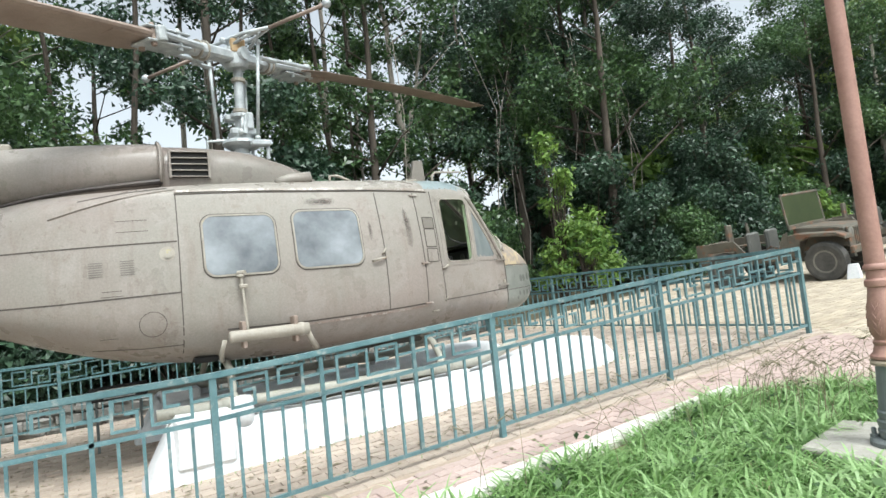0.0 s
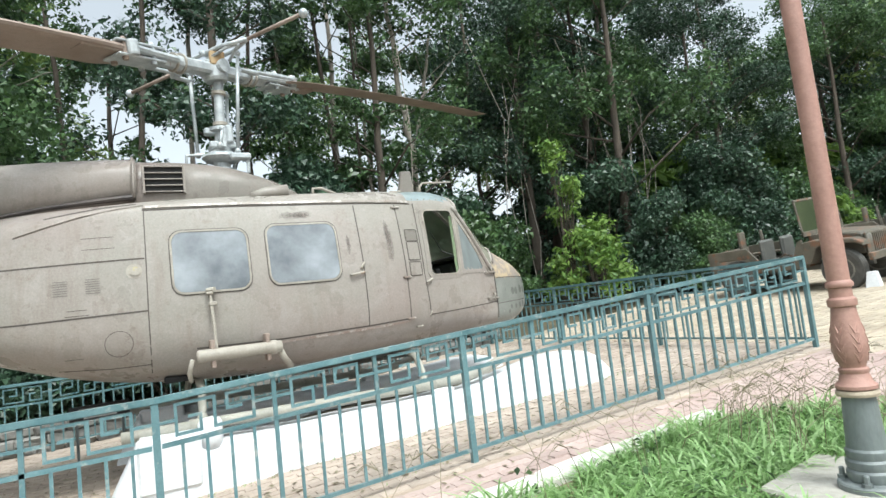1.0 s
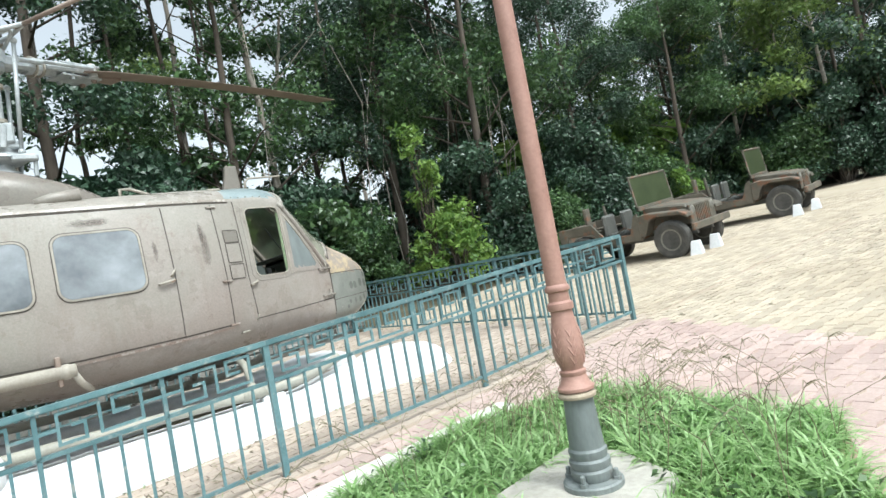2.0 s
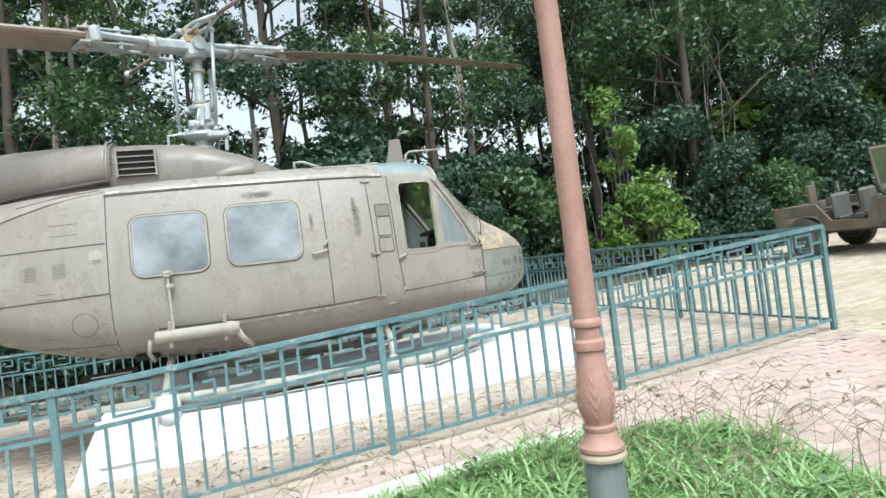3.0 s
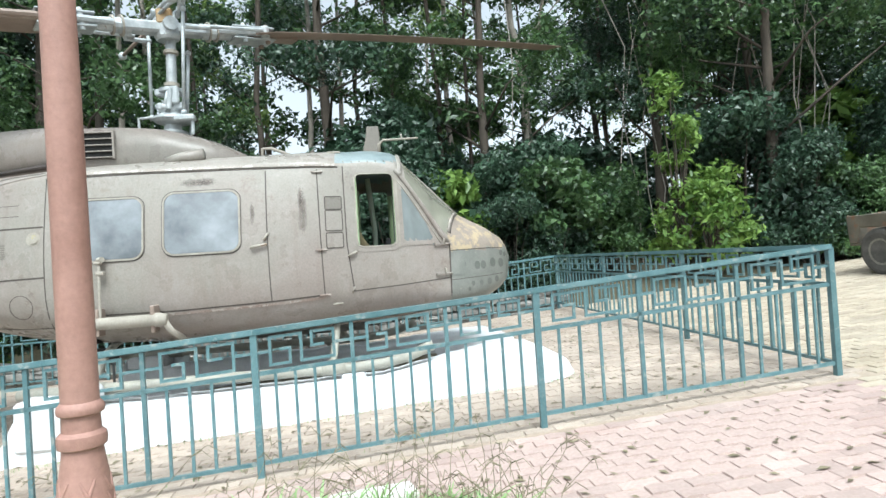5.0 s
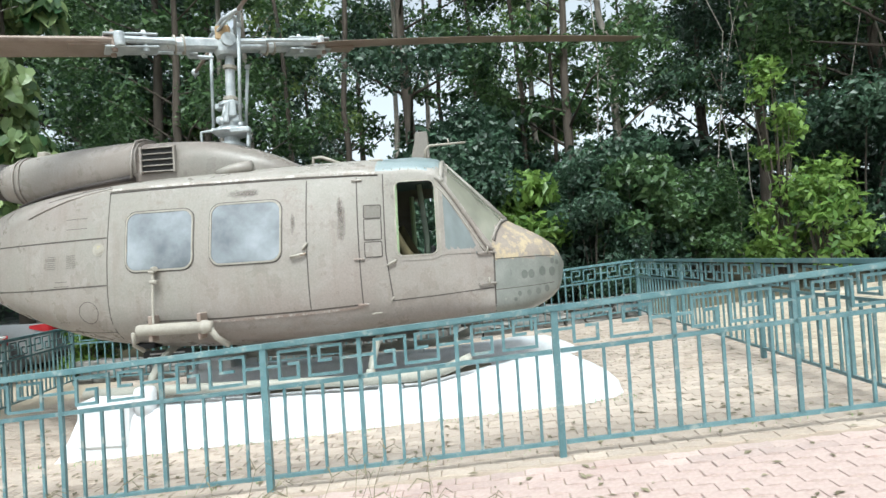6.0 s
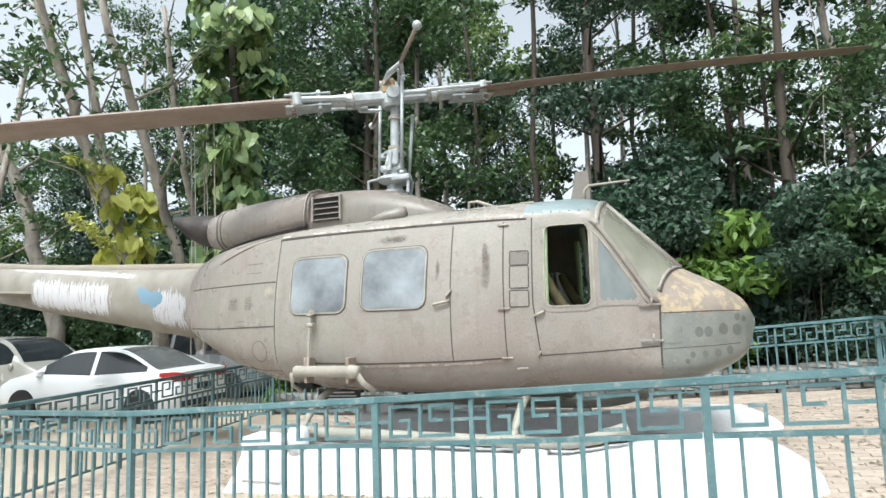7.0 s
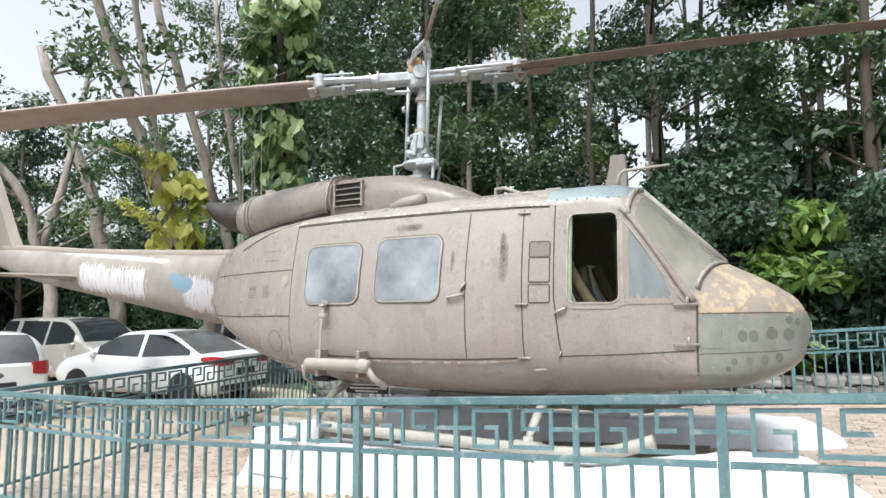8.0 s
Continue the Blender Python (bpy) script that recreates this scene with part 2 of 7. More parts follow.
KERB = surface("old_kerb_stone", (0.58, 0.55, 0.50), (0.72, 0.70, 0.65), 0.9, 0, 5, 30, 0.4,
               stain=(0.28, 0.27, 0.22), stain_amount=0.35, stain_scale=3)
CONCRETE = surface("worn_concrete", (0.30, 0.285, 0.25), (0.41, 0.39, 0.345), 0.9, 0, 4, 30, 0.3,
                   stain=(0.24, 0.23, 0.18), stain_amount=0.35, stain_scale=2.5)
STONE = surface("rubble_stone", (0.15, 0.145, 0.135), (0.28, 0.27, 0.25), 0.9, 0, 5, 25, 0.5, per_object=0.25)
SOIL = surface("dry_soil", (0.27, 0.21, 0.14), (0.36, 0.29, 0.20), 0.95, 0, 1.2, 14, 0.5,
               stain=(0.16, 0.14, 0.09), stain_amount=0.4, stain_scale=0.7, sharp=0.2)
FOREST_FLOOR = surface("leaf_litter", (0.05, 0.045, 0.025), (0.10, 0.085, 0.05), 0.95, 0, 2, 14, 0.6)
PINK_PAVER = surface("pink_paver", (0.37, 0.275, 0.245), (0.44, 0.345, 0.31), 0.85, 0, 1.2, 40, 0.3,
                     stain=(0.36, 0.29, 0.22), stain_amount=0.35, stain_scale=1.3, per_island=0.14, sharp=0.2)
YELLOW_PAVER = surface("yellow_paver", (0.355, 0.297, 0.220), (0.425, 0.368, 0.290), 0.85, 0, 0.9, 40, 0.3,
                       stain=(0.37, 0.30, 0.20), stain_amount=0.35, stain_scale=0.9, per_island=0.16, sharp=0.2)
BEIGE_PAVER = surface("beige_paver", (0.355, 0.290, 0.235), (0.425, 0.358, 0.300), 0.85, 0, 0.9, 40, 0.3,
                      stain=(0.33, 0.26, 0.19), stain_amount=0.42, stain_scale=0.9, per_island=0.13, sharp=0.2)
SAND = surface("joint_sand", (0.31, 0.245, 0.19), (0.385, 0.32, 0.25), 0.95, 0, 3, 40, 0.4)
PRIMER = surface("rust_primer", (0.275, 0.150, 0.118), (0.37, 0.215, 0.175), 0.6, 0, 5, 60, 0.12,
                 stain=(0.30, 0.19, 0.10), stain_amount=0.36, stain_scale=2.0, sharp=0.25)
TAN_PAINT = surface("tan_lamp_paint", (0.30, 0.245, 0.18), (0.40, 0.33, 0.25), 0.65, 0, 6, 60, 0.1)
LAMP_GREEN = surface("worn_lamp_paint", (0.115, 0.135, 0.135), (0.19, 0.208, 0.203), 0.5, 0, 4, 60, 0.1, streak=0.4,
                     stain=(0.16, 0.14, 0.12), stain_amount=0.35, stain_scale=5)
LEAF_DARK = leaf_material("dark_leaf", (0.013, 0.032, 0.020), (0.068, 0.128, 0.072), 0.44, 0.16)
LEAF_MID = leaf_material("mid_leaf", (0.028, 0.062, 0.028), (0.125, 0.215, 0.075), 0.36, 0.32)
# lighter leaf copy with the sunshine on far foliage put into its colour
LEAF_LIT = leaf_material("painted_sunlit_leaf", (0.075, 0.135, 0.035), (0.27, 0.36, 0.11), 0.36, 0.45)
LEAF_BRIGHT = leaf_material("bright_leaf", (0.075, 0.155, 0.03), (0.27, 0.40, 0.095), 0.42, 0.4)
LEAF_YELLOW = leaf_material("yellow_green_leaf", (0.32, 0.37, 0.05), (0.68, 0.66, 0.20), 0.4, 0.35)
LEAF_VINE = leaf_material("vine_leaf", (0.05, 0.125, 0.045), (0.44, 0.53, 0.23), 0.35, 0.3)
GRASS = leaf_material("grass_blade", (0.10, 0.20, 0.05), (0.30, 0.49, 0.18), 0.45, 0.4)
GRASS_PALE = leaf_material("pale_grass_blade", (0.17, 0.29, 0.085), (0.44, 0.61, 0.31), 0.42, 0.4)
DRY_STALK = leaf_material("dry_stalk", (0.12, 0.10, 0.06), (0.27, 0.24, 0.15), 0.7, 0.1)
BARK = surface("brown_bark", (0.045, 0.036, 0.028), (0.10, 0.08, 0.062), 0.9, 0, 3, 25, 0.6, streak=0.3)
PALE_BARK = surface("pale_bark", (0.24, 0.21, 0.18), (0.43, 0.385, 0.335), 0.9, 0, 7, 25, 0.7, streak=0.3,
                    stain=(0.13, 0.12, 0.09), stain_amount=0.4, stain_scale=5, sharp=0.12)
JEEP_PAINT = surface("rusty_olive_paint", (0.07, 0.064, 0.05), (0.14, 0.125, 0.098), 0.65, 0, 3, 50, 0.1,
                     stain=(0.17, 0.085, 0.05), stain_amount=0.62, stain_scale=4.5)
JEEP_CANVAS = surface("olive_windscreen_panel", (0.032, 0.044, 0.022), (0.06, 0.075, 0.036), 0.35, 0, 3, 50, 0.05)
RUBBER = surface("grey_tyre_rubber", (0.045, 0.044, 0.041), (0.10, 0.096, 0.088), 0.85, 0, 6, 40, 0.2)
HUB_STEEL = surface("dusty_wheel_steel", (0.13, 0.125, 0.11), (0.22, 0.21, 0.18), 0.6, 0.2, 6, 40, 0.1)
CAR_WHITE = surface("white_car_paint", (0.74, 0.76, 0.77), (0.80, 0.81, 0.82), 0.18, 0, 1, 60, 0.0, spec=0.6)
CAR_SILVER = surface("beige_silver_car_paint", (0.34, 0.33, 0.30), (0.40, 0.39, 0.36), 0.25, 0.3, 1, 60, 0.0)
CAR_GREY = surface("grey_car_paint", (0.22, 0.225, 0.23), (0.27, 0.275, 0.28), 0.3, 0.3, 1, 60, 0.0)
CAR_GLASS = surface("dark_car_glass", (0.014, 0.017, 0.02), (0.024, 0.028, 0.032), 0.05, 0, 1, 60, 0.0, spec=0.45)
# lighter grey base stands in for bright sky mirrored in the rear window
REAR_GLASS = surface("sky_reflection_rear_glass", (0.09, 0.095, 0.10), (0.14, 0.145, 0.15), 0.12, 0, 2, 60, 0.0, spec=0.9)
RED_LENS = surface("red_lamp_lens", (0.30, 0.015, 0.02), (0.42, 0.03, 0.035), 0.15, 0, 6, 60, 0.0)
BLACK_PLASTIC = surface("black_plastic", (0.015, 0.015, 0.016), (0.03, 0.03, 0.03), 0.5, 0, 6, 60, 0.05)
SIGN_BLACK = surface("black_sign_face", (0.01, 0.01, 0.011), (0.02, 0.02, 0.02), 0.4, 0, 6, 60, 0.0)
SIGN_WHITE = surface("white_sign_paint", (0.6, 0.6, 0.6), (0.72, 0.72, 0.72), 0.5, 0, 6, 60, 0.0)

# ---- small mesh helpers ----


def thing(name, m, label, category, group="", kind=""):
    ob = new(name)
    ob.empty_display_size = 0.2
    ob.matrix_world = m
    return tagged(ob, label, category, group, kind)


def part(name, bm, mat, parent=None, label="", smooth=False):
    me = bpy.data.meshes.new(name)
    bm.to_mesh(me)
    bm.free()
    return part_mesh(name, me, mat, parent, label, smooth)


def part_mesh(name, me, mat, parent=None, label="", smooth=False):
    for m in (mat if isinstance(mat, (list, tuple)) else [mat]):
        me.materials.append(m)
    if smooth:
        me.polygons.foreach_set("use_smooth", [True] * len(me.polygons))
    if smooth == "crisp":
        me.set_sharp_from_angle(angle=radians(32))
    ob = new(name, me)
    if parent:
        ob.parent = parent
    if label:
        tagged(ob, label)
    return ob


def box(bm, x0, x1, y0, y1, z0, z1, bevel=0.0, m=None):
    g = bmesh.ops.create_cube(bm, size=1.0)
    mat = Matrix.Translation(((x0 + x1) / 2, (y0 + y1) / 2, (z0 + z1) / 2)) @ Matrix.Diagonal((x1 - x0, y1 - y0, z1 - z0, 1))
    bmesh.ops.transform(bm, matrix=(m @ mat) if m else mat, verts=g["verts"])
    if bevel:
        es = list({e for v in g["verts"] for e in v.link_edges})
        bmesh.ops.bevel(bm, geom=es, offset=bevel, segments=1, affect='EDGES')
    return bm


def tube(bm, pts, r, n=10, r1=None, cap=True):
    """A round bar along a line of points, tapering from r to r1."""
    pts = [Vector(p) for p in pts]
    r1 = r if r1 is None else r1
    rings = []
    up = Vector((0, 0, 1))
    for i, p in enumerate(pts):
        d = (pts[min(i + 1, len(pts) - 1)] - pts[max(i - 1, 0)]).normalized()
        a = d.cross(up if abs(d.z) < 0.9 else Vector((1, 0, 0))).normalized()
        if i and a.dot(rings[-1][1]) < 0:
            a = -a
        b = d.cross(a)
        rr = r + (r1 - r) * i / max(1, len(pts) - 1)
        rings.append(([bm.verts.new(p + rr * (a * math.cos(2 * math.pi * k / n) + b * math.sin(2 * math.pi * k / n)))
                       for k in range(n)], a))
    for (u, _), (v, _) in zip(rings, rings[1:]):
        for k in range(n):
            bm.faces.new((u[k], u[(k + 1) % n], v[(k + 1) % n], v[k]))
    if cap:
        bm.faces.new(rings[0][0][::-1])
        bm.faces.new(rings[-1][0])
    return bm


def lathe(bm, profile, n=24, m=None):
    """A turned shape from (radius, height) pairs."""
    rings = []
    for r, z in profile:
        rings.append([bm.verts.new((r * math.cos(2 * math.pi * k / n), r * math.sin(2 * math.pi * k / n), z)) for k in range(n)])
    for u, v in zip(rings, rings[1:]):
        for k in range(n):
            bm.faces.new((u[k], u[(k + 1) % n], v[(k + 1) % n], v[k]))
    bm.faces.new(rings[0][::-1])
    bm.faces.new(rings[-1])
    if m:
        bmesh.ops.transform(bm, matrix=m, verts=[v for ring in rings for v in ring])
    return bm


def curve_through(xs, table):
    """Smooth values at xs through a table of (x, value) rows."""
    t = np.array(table, float)
    x, y = t[:, 0], t[:, 1]
    d = np.gradient(y, x)
    xs = np.atleast_1d(np.asarray(xs, float)).clip(x[0], x[-1])
    i = np.searchsorted(x, xs, side="right").clip(1, len(x) - 1) - 1
    h = x[i + 1] - x[i]
    s = (xs - x[i]) / h
    return ((2 * s**3 - 3 * s**2 + 1) * y[i] + (s**3 - 2 * s**2 + s) * h * d[i]
            + (-2 * s**3 + 3 * s**2) * y[i + 1] + (s**3 - s**2) * h * d[i + 1])


# ---- ground: falls gently towards the tail, level under the cars ----


def ground_z(x, y=0.0):
    a = 0.0716 * x - 0.2494
    lo = -0.37
    z = lo + math.log1p(math.exp((a - lo) / 0.03)) * 0.03 if (a - lo) / 0.03 < 40 else a
    z += 0.015 * max(0.0, x - 6.5)
    return min(z, 2.0 + 0.02 * (x - 27)) if x > 27 else z


def sheet(name, xs, ys, lift, mat):
    verts = [(x, y, lift(x, y)) for y in ys for x in xs]
    n = len(xs)
    faces = [(j * n + i, j * n + i + 1, (j + 1) * n + i + 1, (j + 1) * n + i) for j in range(len(ys) - 1) for i in range(n - 1)]
    me = bpy.data.meshes.new(name)
    me.from_pydata(verts, [], faces)
    ob = part_mesh(name, me, mat, smooth=True)
    return ob


def rise(x, y):
    """The wooded bank behind climbs a little."""
    z = ground_z(x)
    edge = y - (4.2 if x < 6 else 4.2 + 0.12 * (x - 6))
    return z + 0.10 * max(0.0, edge) if edge < 40 else z + 4.0


GX = [-600, -200, -80, -40, -25, -15, -8, -5, -3, -2.5, -2, -1.5, -1, 0, 2, 4, 6, 6.5, 8, 12, 16, 20, 25, 27, 30, 40, 80, 200, 600]
GY = [-600, -200, -80, -30, -15, -9, -6, -3, 0, 3, 4.2, 5, 6, 8, 10, 14, 20, 30, 44, 80, 200, 600]
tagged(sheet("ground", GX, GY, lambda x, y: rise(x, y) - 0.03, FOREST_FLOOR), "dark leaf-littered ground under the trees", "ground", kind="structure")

# ---- helicopter: body sections along its length (nose towards +x) ----
T_W = [(-2.95, 0.56), (-2.5, 0.80), (-2.0, 1.0), (-1.5, 1.14), (-1.0, 1.24), (-0.5, 1.285), (0.3, 1.29), (1.2, 1.285),
       (1.75, 1.21), (2.15, 1.07), (2.55, 0.975), (3.15, 0.82), (3.4, 0.73), (3.6, 0.61), (3.8, 0.42), (3.92, 0.25), (3.985, 0.05)]
T_B = [(-2.95, 1.36), (-2.6, 1.20), (-2.0, 0.97), (-1.4, 0.80), (-0.8, 0.71), (0, 0.665), (1.2, 0.665), (2.0, 0.69),
       (2.8, 0.74), (3.2, 0.79), (3.52, 0.83), (3.7, 0.90), (3.84, 0.99), (3.93, 1.11), (3.985, 1.32)]
T_T = [(-2.95, 2.42), (-2.5, 2.54), (-2.0, 2.60), (-1.2, 2.64), (0, 2.70), (1.0, 2.73), (2.0, 2.745), (2.5, 2.73), (2.62, 2.70),
       (2.75, 2.575), (3.0, 2.315), (3.25, 2.055), (3.36, 1.945), (3.45, 1.885), (3.58, 1.81), (3.79, 1.67), (3.93, 1.52), (3.985, 1.38)]
T_S = [(-2.95, 1.95), (-2.4, 2.14), (-1.7, 2.34), (-1.0, 2.44), (0, 2.455), (2.0, 2.45), (2.5, 2.43), (2.62, 2.38), (2.75, 2.20),
       (3.0, 1.80), (3.15, 1.57), (3.25, 1.51), (3.4, 1.47), (3.7, 1.42), (3.9, 1.37), (3.985, 1.35)]
T_F = [(-2.95, 0.93), (-1.0, 0.90), (2.3, 0.90), (2.7, 0.94), (3.1, 0.965), (3.985, 0.97)]


def drawn_out(x):
    """The nose reaches a little further forward."""
    return x if x < 3.3 else 3.3 + (x - 3.3) * 1.09


T_W, T_B, T_T, T_S, T_F = ([(drawn_out(x), v) for x, v in tb] for tb in (T_W, T_B, T_T, T_S, T_F))
LOWER = [(0.0, 0.50), (0.015, 0.62), (0.05, 0.76), (0.10, 0.87), (0.16, 0.945), (0.22, 0.98), (0.30, 1.0), (0.40, 1.005), (0.52, 1.0)]


def section(x):
    w, b, t, s, f = (float(curve_through(x, tb)[0]) for tb in (T_W, T_B, T_T, T_S, T_F))
    return w, b, t, s, f


def lower_width(u, f):
    if u <= 0.52:
        return float(np.interp(u, [a for a, _ in LOWER], [c for _, c in LOWER]))
    k = (u - 0.52) / 0.48
    return 1.0 + (f - 1.0) * k ** 1.5


def side(x, z, out=0.0, sign=-1):
    """The point of the body's side at x and height z, lifted off the skin by out."""
    w, b, t, s, f = section(x)
    if z <= s:
        y = w * lower_width(max(0.0, (z - b) / (s - b)), f)
    else:
        y = w * f * max(0.0, 1 - ((z - s) / (t - s)) ** 2.0) ** 0.5
    return Vector((x, sign * (y + out), z))


def body_stations():
    xs = list(np.arange(-2.95, 3.12, 0.07)) + list(np.arange(3.13, 3.8, 0.045)) + [3.82, 3.86, 3.90, 3.93, 3.955, 3.975, 3.985]
    return sorted([drawn_out(x) for x in xs] + [2.13, 2.60])


U_ROWS = [0, 0.015, 0.05, 0.10, 0.16, 0.22, 0.26] + list(np.linspace(0.30, 1.0, 20))
A_ROWS = [math.radians(a) for a in (9, 18, 27, 36, 45, 54, 63, 72, 81, 87)]


def half_ring(x):
    w, b, t, s, f = section(x)
    pts = [(0.0, b)] + [(w * lower_width(u, f), b + u * (s - b)) for u in U_ROWS]
    pts += [(w * f * math.cos(a), s + (t - s) * math.sin(a)) for a in A_ROWS] + [(0.0, t)]
    return pts


def in_crew_window(x, z):
    return 2.13 < x < 2.60 and 1.545 < z < 2.39


def in_quarter_window(x, z):
    return x > 2.62 and z > 1.585 and z < 2.24 and (x - 2.62) < (2.31 - z) * 0.60 and x < 3.02


def in_windscreen(x, a_index, y):
    return 2.70 < x < np.interp(abs(y), [0.0, 0.2, 0.40, 0.62, 0.80], [3.385, 3.37, 3.32, 3.25, 3.17]) and a_index >= 0 and abs(y) > 0.03


def helicopter():
    h = thing("helicopter", pose(0, 0, 0), "faded olive military helicopter with a two-blade rotor on white plinths", "helicopter")
    xs = body_stations()
    bm = bmesh.new()
    wind, quarter, quarter_far = bmesh.new(), bmesh.new(), bmesh.new()
    wind_far = bmesh.new()
    rings = []
    for x in xs:
        p = half_ring(x)
        ring = [(-y, z) for y, z in p] + [(y, z) for y, z in p[-2:0:-1]]
        rings.append([bm.verts.new((x, y, z)) for y, z in ring])
    n, nl = len(rings[0]), 1 + len(U_ROWS)
    half = len(half_ring(0.0))
    cache = {}

    def twin(b2, v):
        key = (id(b2), v)
        if key not in cache:
            cache[key] = b2.verts.new(v.co)
        return cache[key]

    for i in range(len(xs) - 1):
        for k in range(n):
            q = (rings[i][k], rings[i][(k + 1) % n], rings[i + 1][(k + 1) % n], rings[i + 1][k])
            c = sum((v.co for v in q), Vector()) / 4
            ki = k if k < half - 1 else n - 1 - k
            if ki < nl and in_crew_window(c.x, c.z):
                continue
            if ki < nl and in_quarter_window(c.x, c.z):
                g = quarter if c.y < 0 else quarter_far
                g.faces.new([twin(g, v) for v in q])
                continue
            if ki >= nl and in_windscreen(c.x, ki - nl, c.y):
                g = wind if c.y < 0 else wind_far
                g.faces.new([twin(g, v) for v in q])
                continue
            f = bm.faces.new(q)
            f.smooth = True
            if c.x > 3.17:
                f.material_index = 1 if c.z < 1.46 else 2
            elif 1.98 < c.x < 2.66 and c.z > 2.50 and abs(c.y) > 0.45 and ki >= nl:
                f.material_index = 3
    bm.faces.new(rings[0])
    bm.faces.new(rings[-1][::-1])
    nose_top = surface("chipped_nose_paint", (0.235, 0.195, 0.165), (0.285, 0.24, 0.20), 0.62, 0, 3, 60, 0.08,
                       stain=(0.41, 0.325, 0.21), stain_amount=0.74, stain_scale=7.0, sharp=0.08)
    body = part("body", bm, [PAINT, NOSE_GREY, nose_top, GREEN_STRIP], h)
    for g, nm, mt, lb in ((wind, "windscreen", DUSTY_GLASS, "dusty greenish windscreen"), (wind_far, "windscreen", DUSTY_GLASS, "dusty greenish windscreen"),
                          (quarter, "quarter_window", QUARTER_GLASS, "dusty grey quarter window"), (quarter_far, "quarter_window", QUARTER_GLASS, "dusty grey quarter window")):
        o = part(nm, g, mt, h, lb, smooth=True)
        o.visible_shadow = False

    def ribbon(name, pts, width, mat, thick=0.006, parent=h, label="", both=False):
        """A raised strip that lies on the side of the body along (x, z) points."""
        made = None
        for sg in ((1, -1) if both else (-1,)):
            bm = bmesh.new()
            fine = []
            for (xa, za), (xb, zb) in zip(pts, pts[1:]):
                m = max(1, int(math.hypot(xb - xa, zb - za) / 0.06))
                fine += [(xa + (xb - xa) * i / m, za + (zb - za) * i / m) for i in range(m)]
            fine.append(pts[-1])
            prev = None
            for i, (x, z) in enumerate(fine):
                xa, za = fine[max(0, i - 1)]
                xb, zb = fine[min(len(fine) - 1, i + 1)]
                l = math.hypot(xb - xa, zb - za) or 1
                nx, nz = -(zb - za) / l * width / 2, (xb - xa) / l * width / 2
                row = [bm.verts.new(side(x + nx, z + nz, -0.004, sg)), bm.verts.new(side(x + nx, z + nz, thick, sg)),
                       bm.verts.new(side(x - nx, z - nz, thick, sg)), bm.verts.new(side(x - nx, z - nz, -0.004, sg))]
                if prev:
                    for k in range(3):
                        bm.faces.new((prev[k], prev[k + 1], row[k + 1], row[k]))
                prev = row
            made = part(name, bm, mat, parent, label)
        return made

    def rounded(x0, x1, z0, z1, r, n=6):
        pts = []
        for cx, cz, a0 in ((x1 - r, z1 - r, 0), (x0 + r, z1 - r, 90), (x0 + r, z0 + r, 180), (x1 - r, z0 + r, 270)):
            pts += [(cx + r * math.cos(radians(a0 + 90 * i / n)), cz + r * math.sin(radians(a0 + 90 * i / n))) for i in range(n + 1)]
        return pts

    def pane(name, outline, out, mat, parent, label="", sign=-1):
        bm = bmesh.new()
        cx = sum(p[0] for p in outline) / len(outline)
        cz = sum(p[1] for p in outline) / len(outline)
        levels = [[bm.verts.new(side(cx + (x - cx) * k, cz + (z - cz) * k, out, sign)) for x, z in outline] for k in (1, 0.75, 0.5, 0.25)]
        mid = bm.verts.new(side(cx, cz, out, sign))
        m = len(outline)
        for a, b in zip(levels, levels[1:]):
            for i in range(m):
                bm.faces.new((a[i], a[(i + 1) % m], b[(i + 1) % m], b[i]))
        for i in range(m):
            bm.faces.new((levels[-1][i], levels[-1][(i + 1) % m], mid))
        return part(name, bm, mat, parent, label, smooth=True)

    def disc(name, x, z, r, out, mat, parent, squash=1.0, label=""):
        return pane(name, [(x + r * squash * math.cos(2 * math.pi * i / 20), z + r * math.sin(2 * math.pi * i / 20)) for i in range(20)], out, mat, parent, label)

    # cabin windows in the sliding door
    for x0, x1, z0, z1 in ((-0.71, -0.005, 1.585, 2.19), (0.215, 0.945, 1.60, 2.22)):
        w = pane("cabin_window", rounded(x0, x1, z0, z1, 0.10), 0.011, MILKY_CLOUD_REFLECTION, h, "milky cabin window with painted cloud reflections and a worn rim")
        o = rounded(x0 - 0.012, x1 + 0.012, z0 - 0.012, z1 + 0.012, 0.11)
        ribbon("rim", o + o[:1], 0.017, RIM, 0.014, w)
        o = rounded(x0 - 0.027, x1 + 0.027, z0 - 0.027, z1 + 0.027, 0.12)
        ribbon("rim_edge", o + o[:1], 0.007, SEAM, 0.003, w)
    # crew door window opening, rim on both sides
    o = rounded(2.118, 2.612, 1.528, 2.402, 0.09)
    ribbon("crew_window_frame", o + o[:1], 0.05, PAINT, 0.006, h, both=True)
    o = rounded(2.148, 2.582, 1.558, 2.372, 0.075)
    ribbon("crew_window_rim", o + o[:1], 0.014, RIM, 0.012, h, "worn pale window rim", both=True)
    ribbon("quarter_frame", [(2.64, 1.57), (2.64, 2.27), (2.68, 2.25), (2.95, 1.80), (3.02, 1.62), (2.98, 1.57), (2.64, 1.57)], 0.05, PAINT, 0.006, both=True)
    ribbon("quarter_bar", [(2.612, 1.54), (2.606, 2.34)], 0.022, RIM, 0.013, both=True)
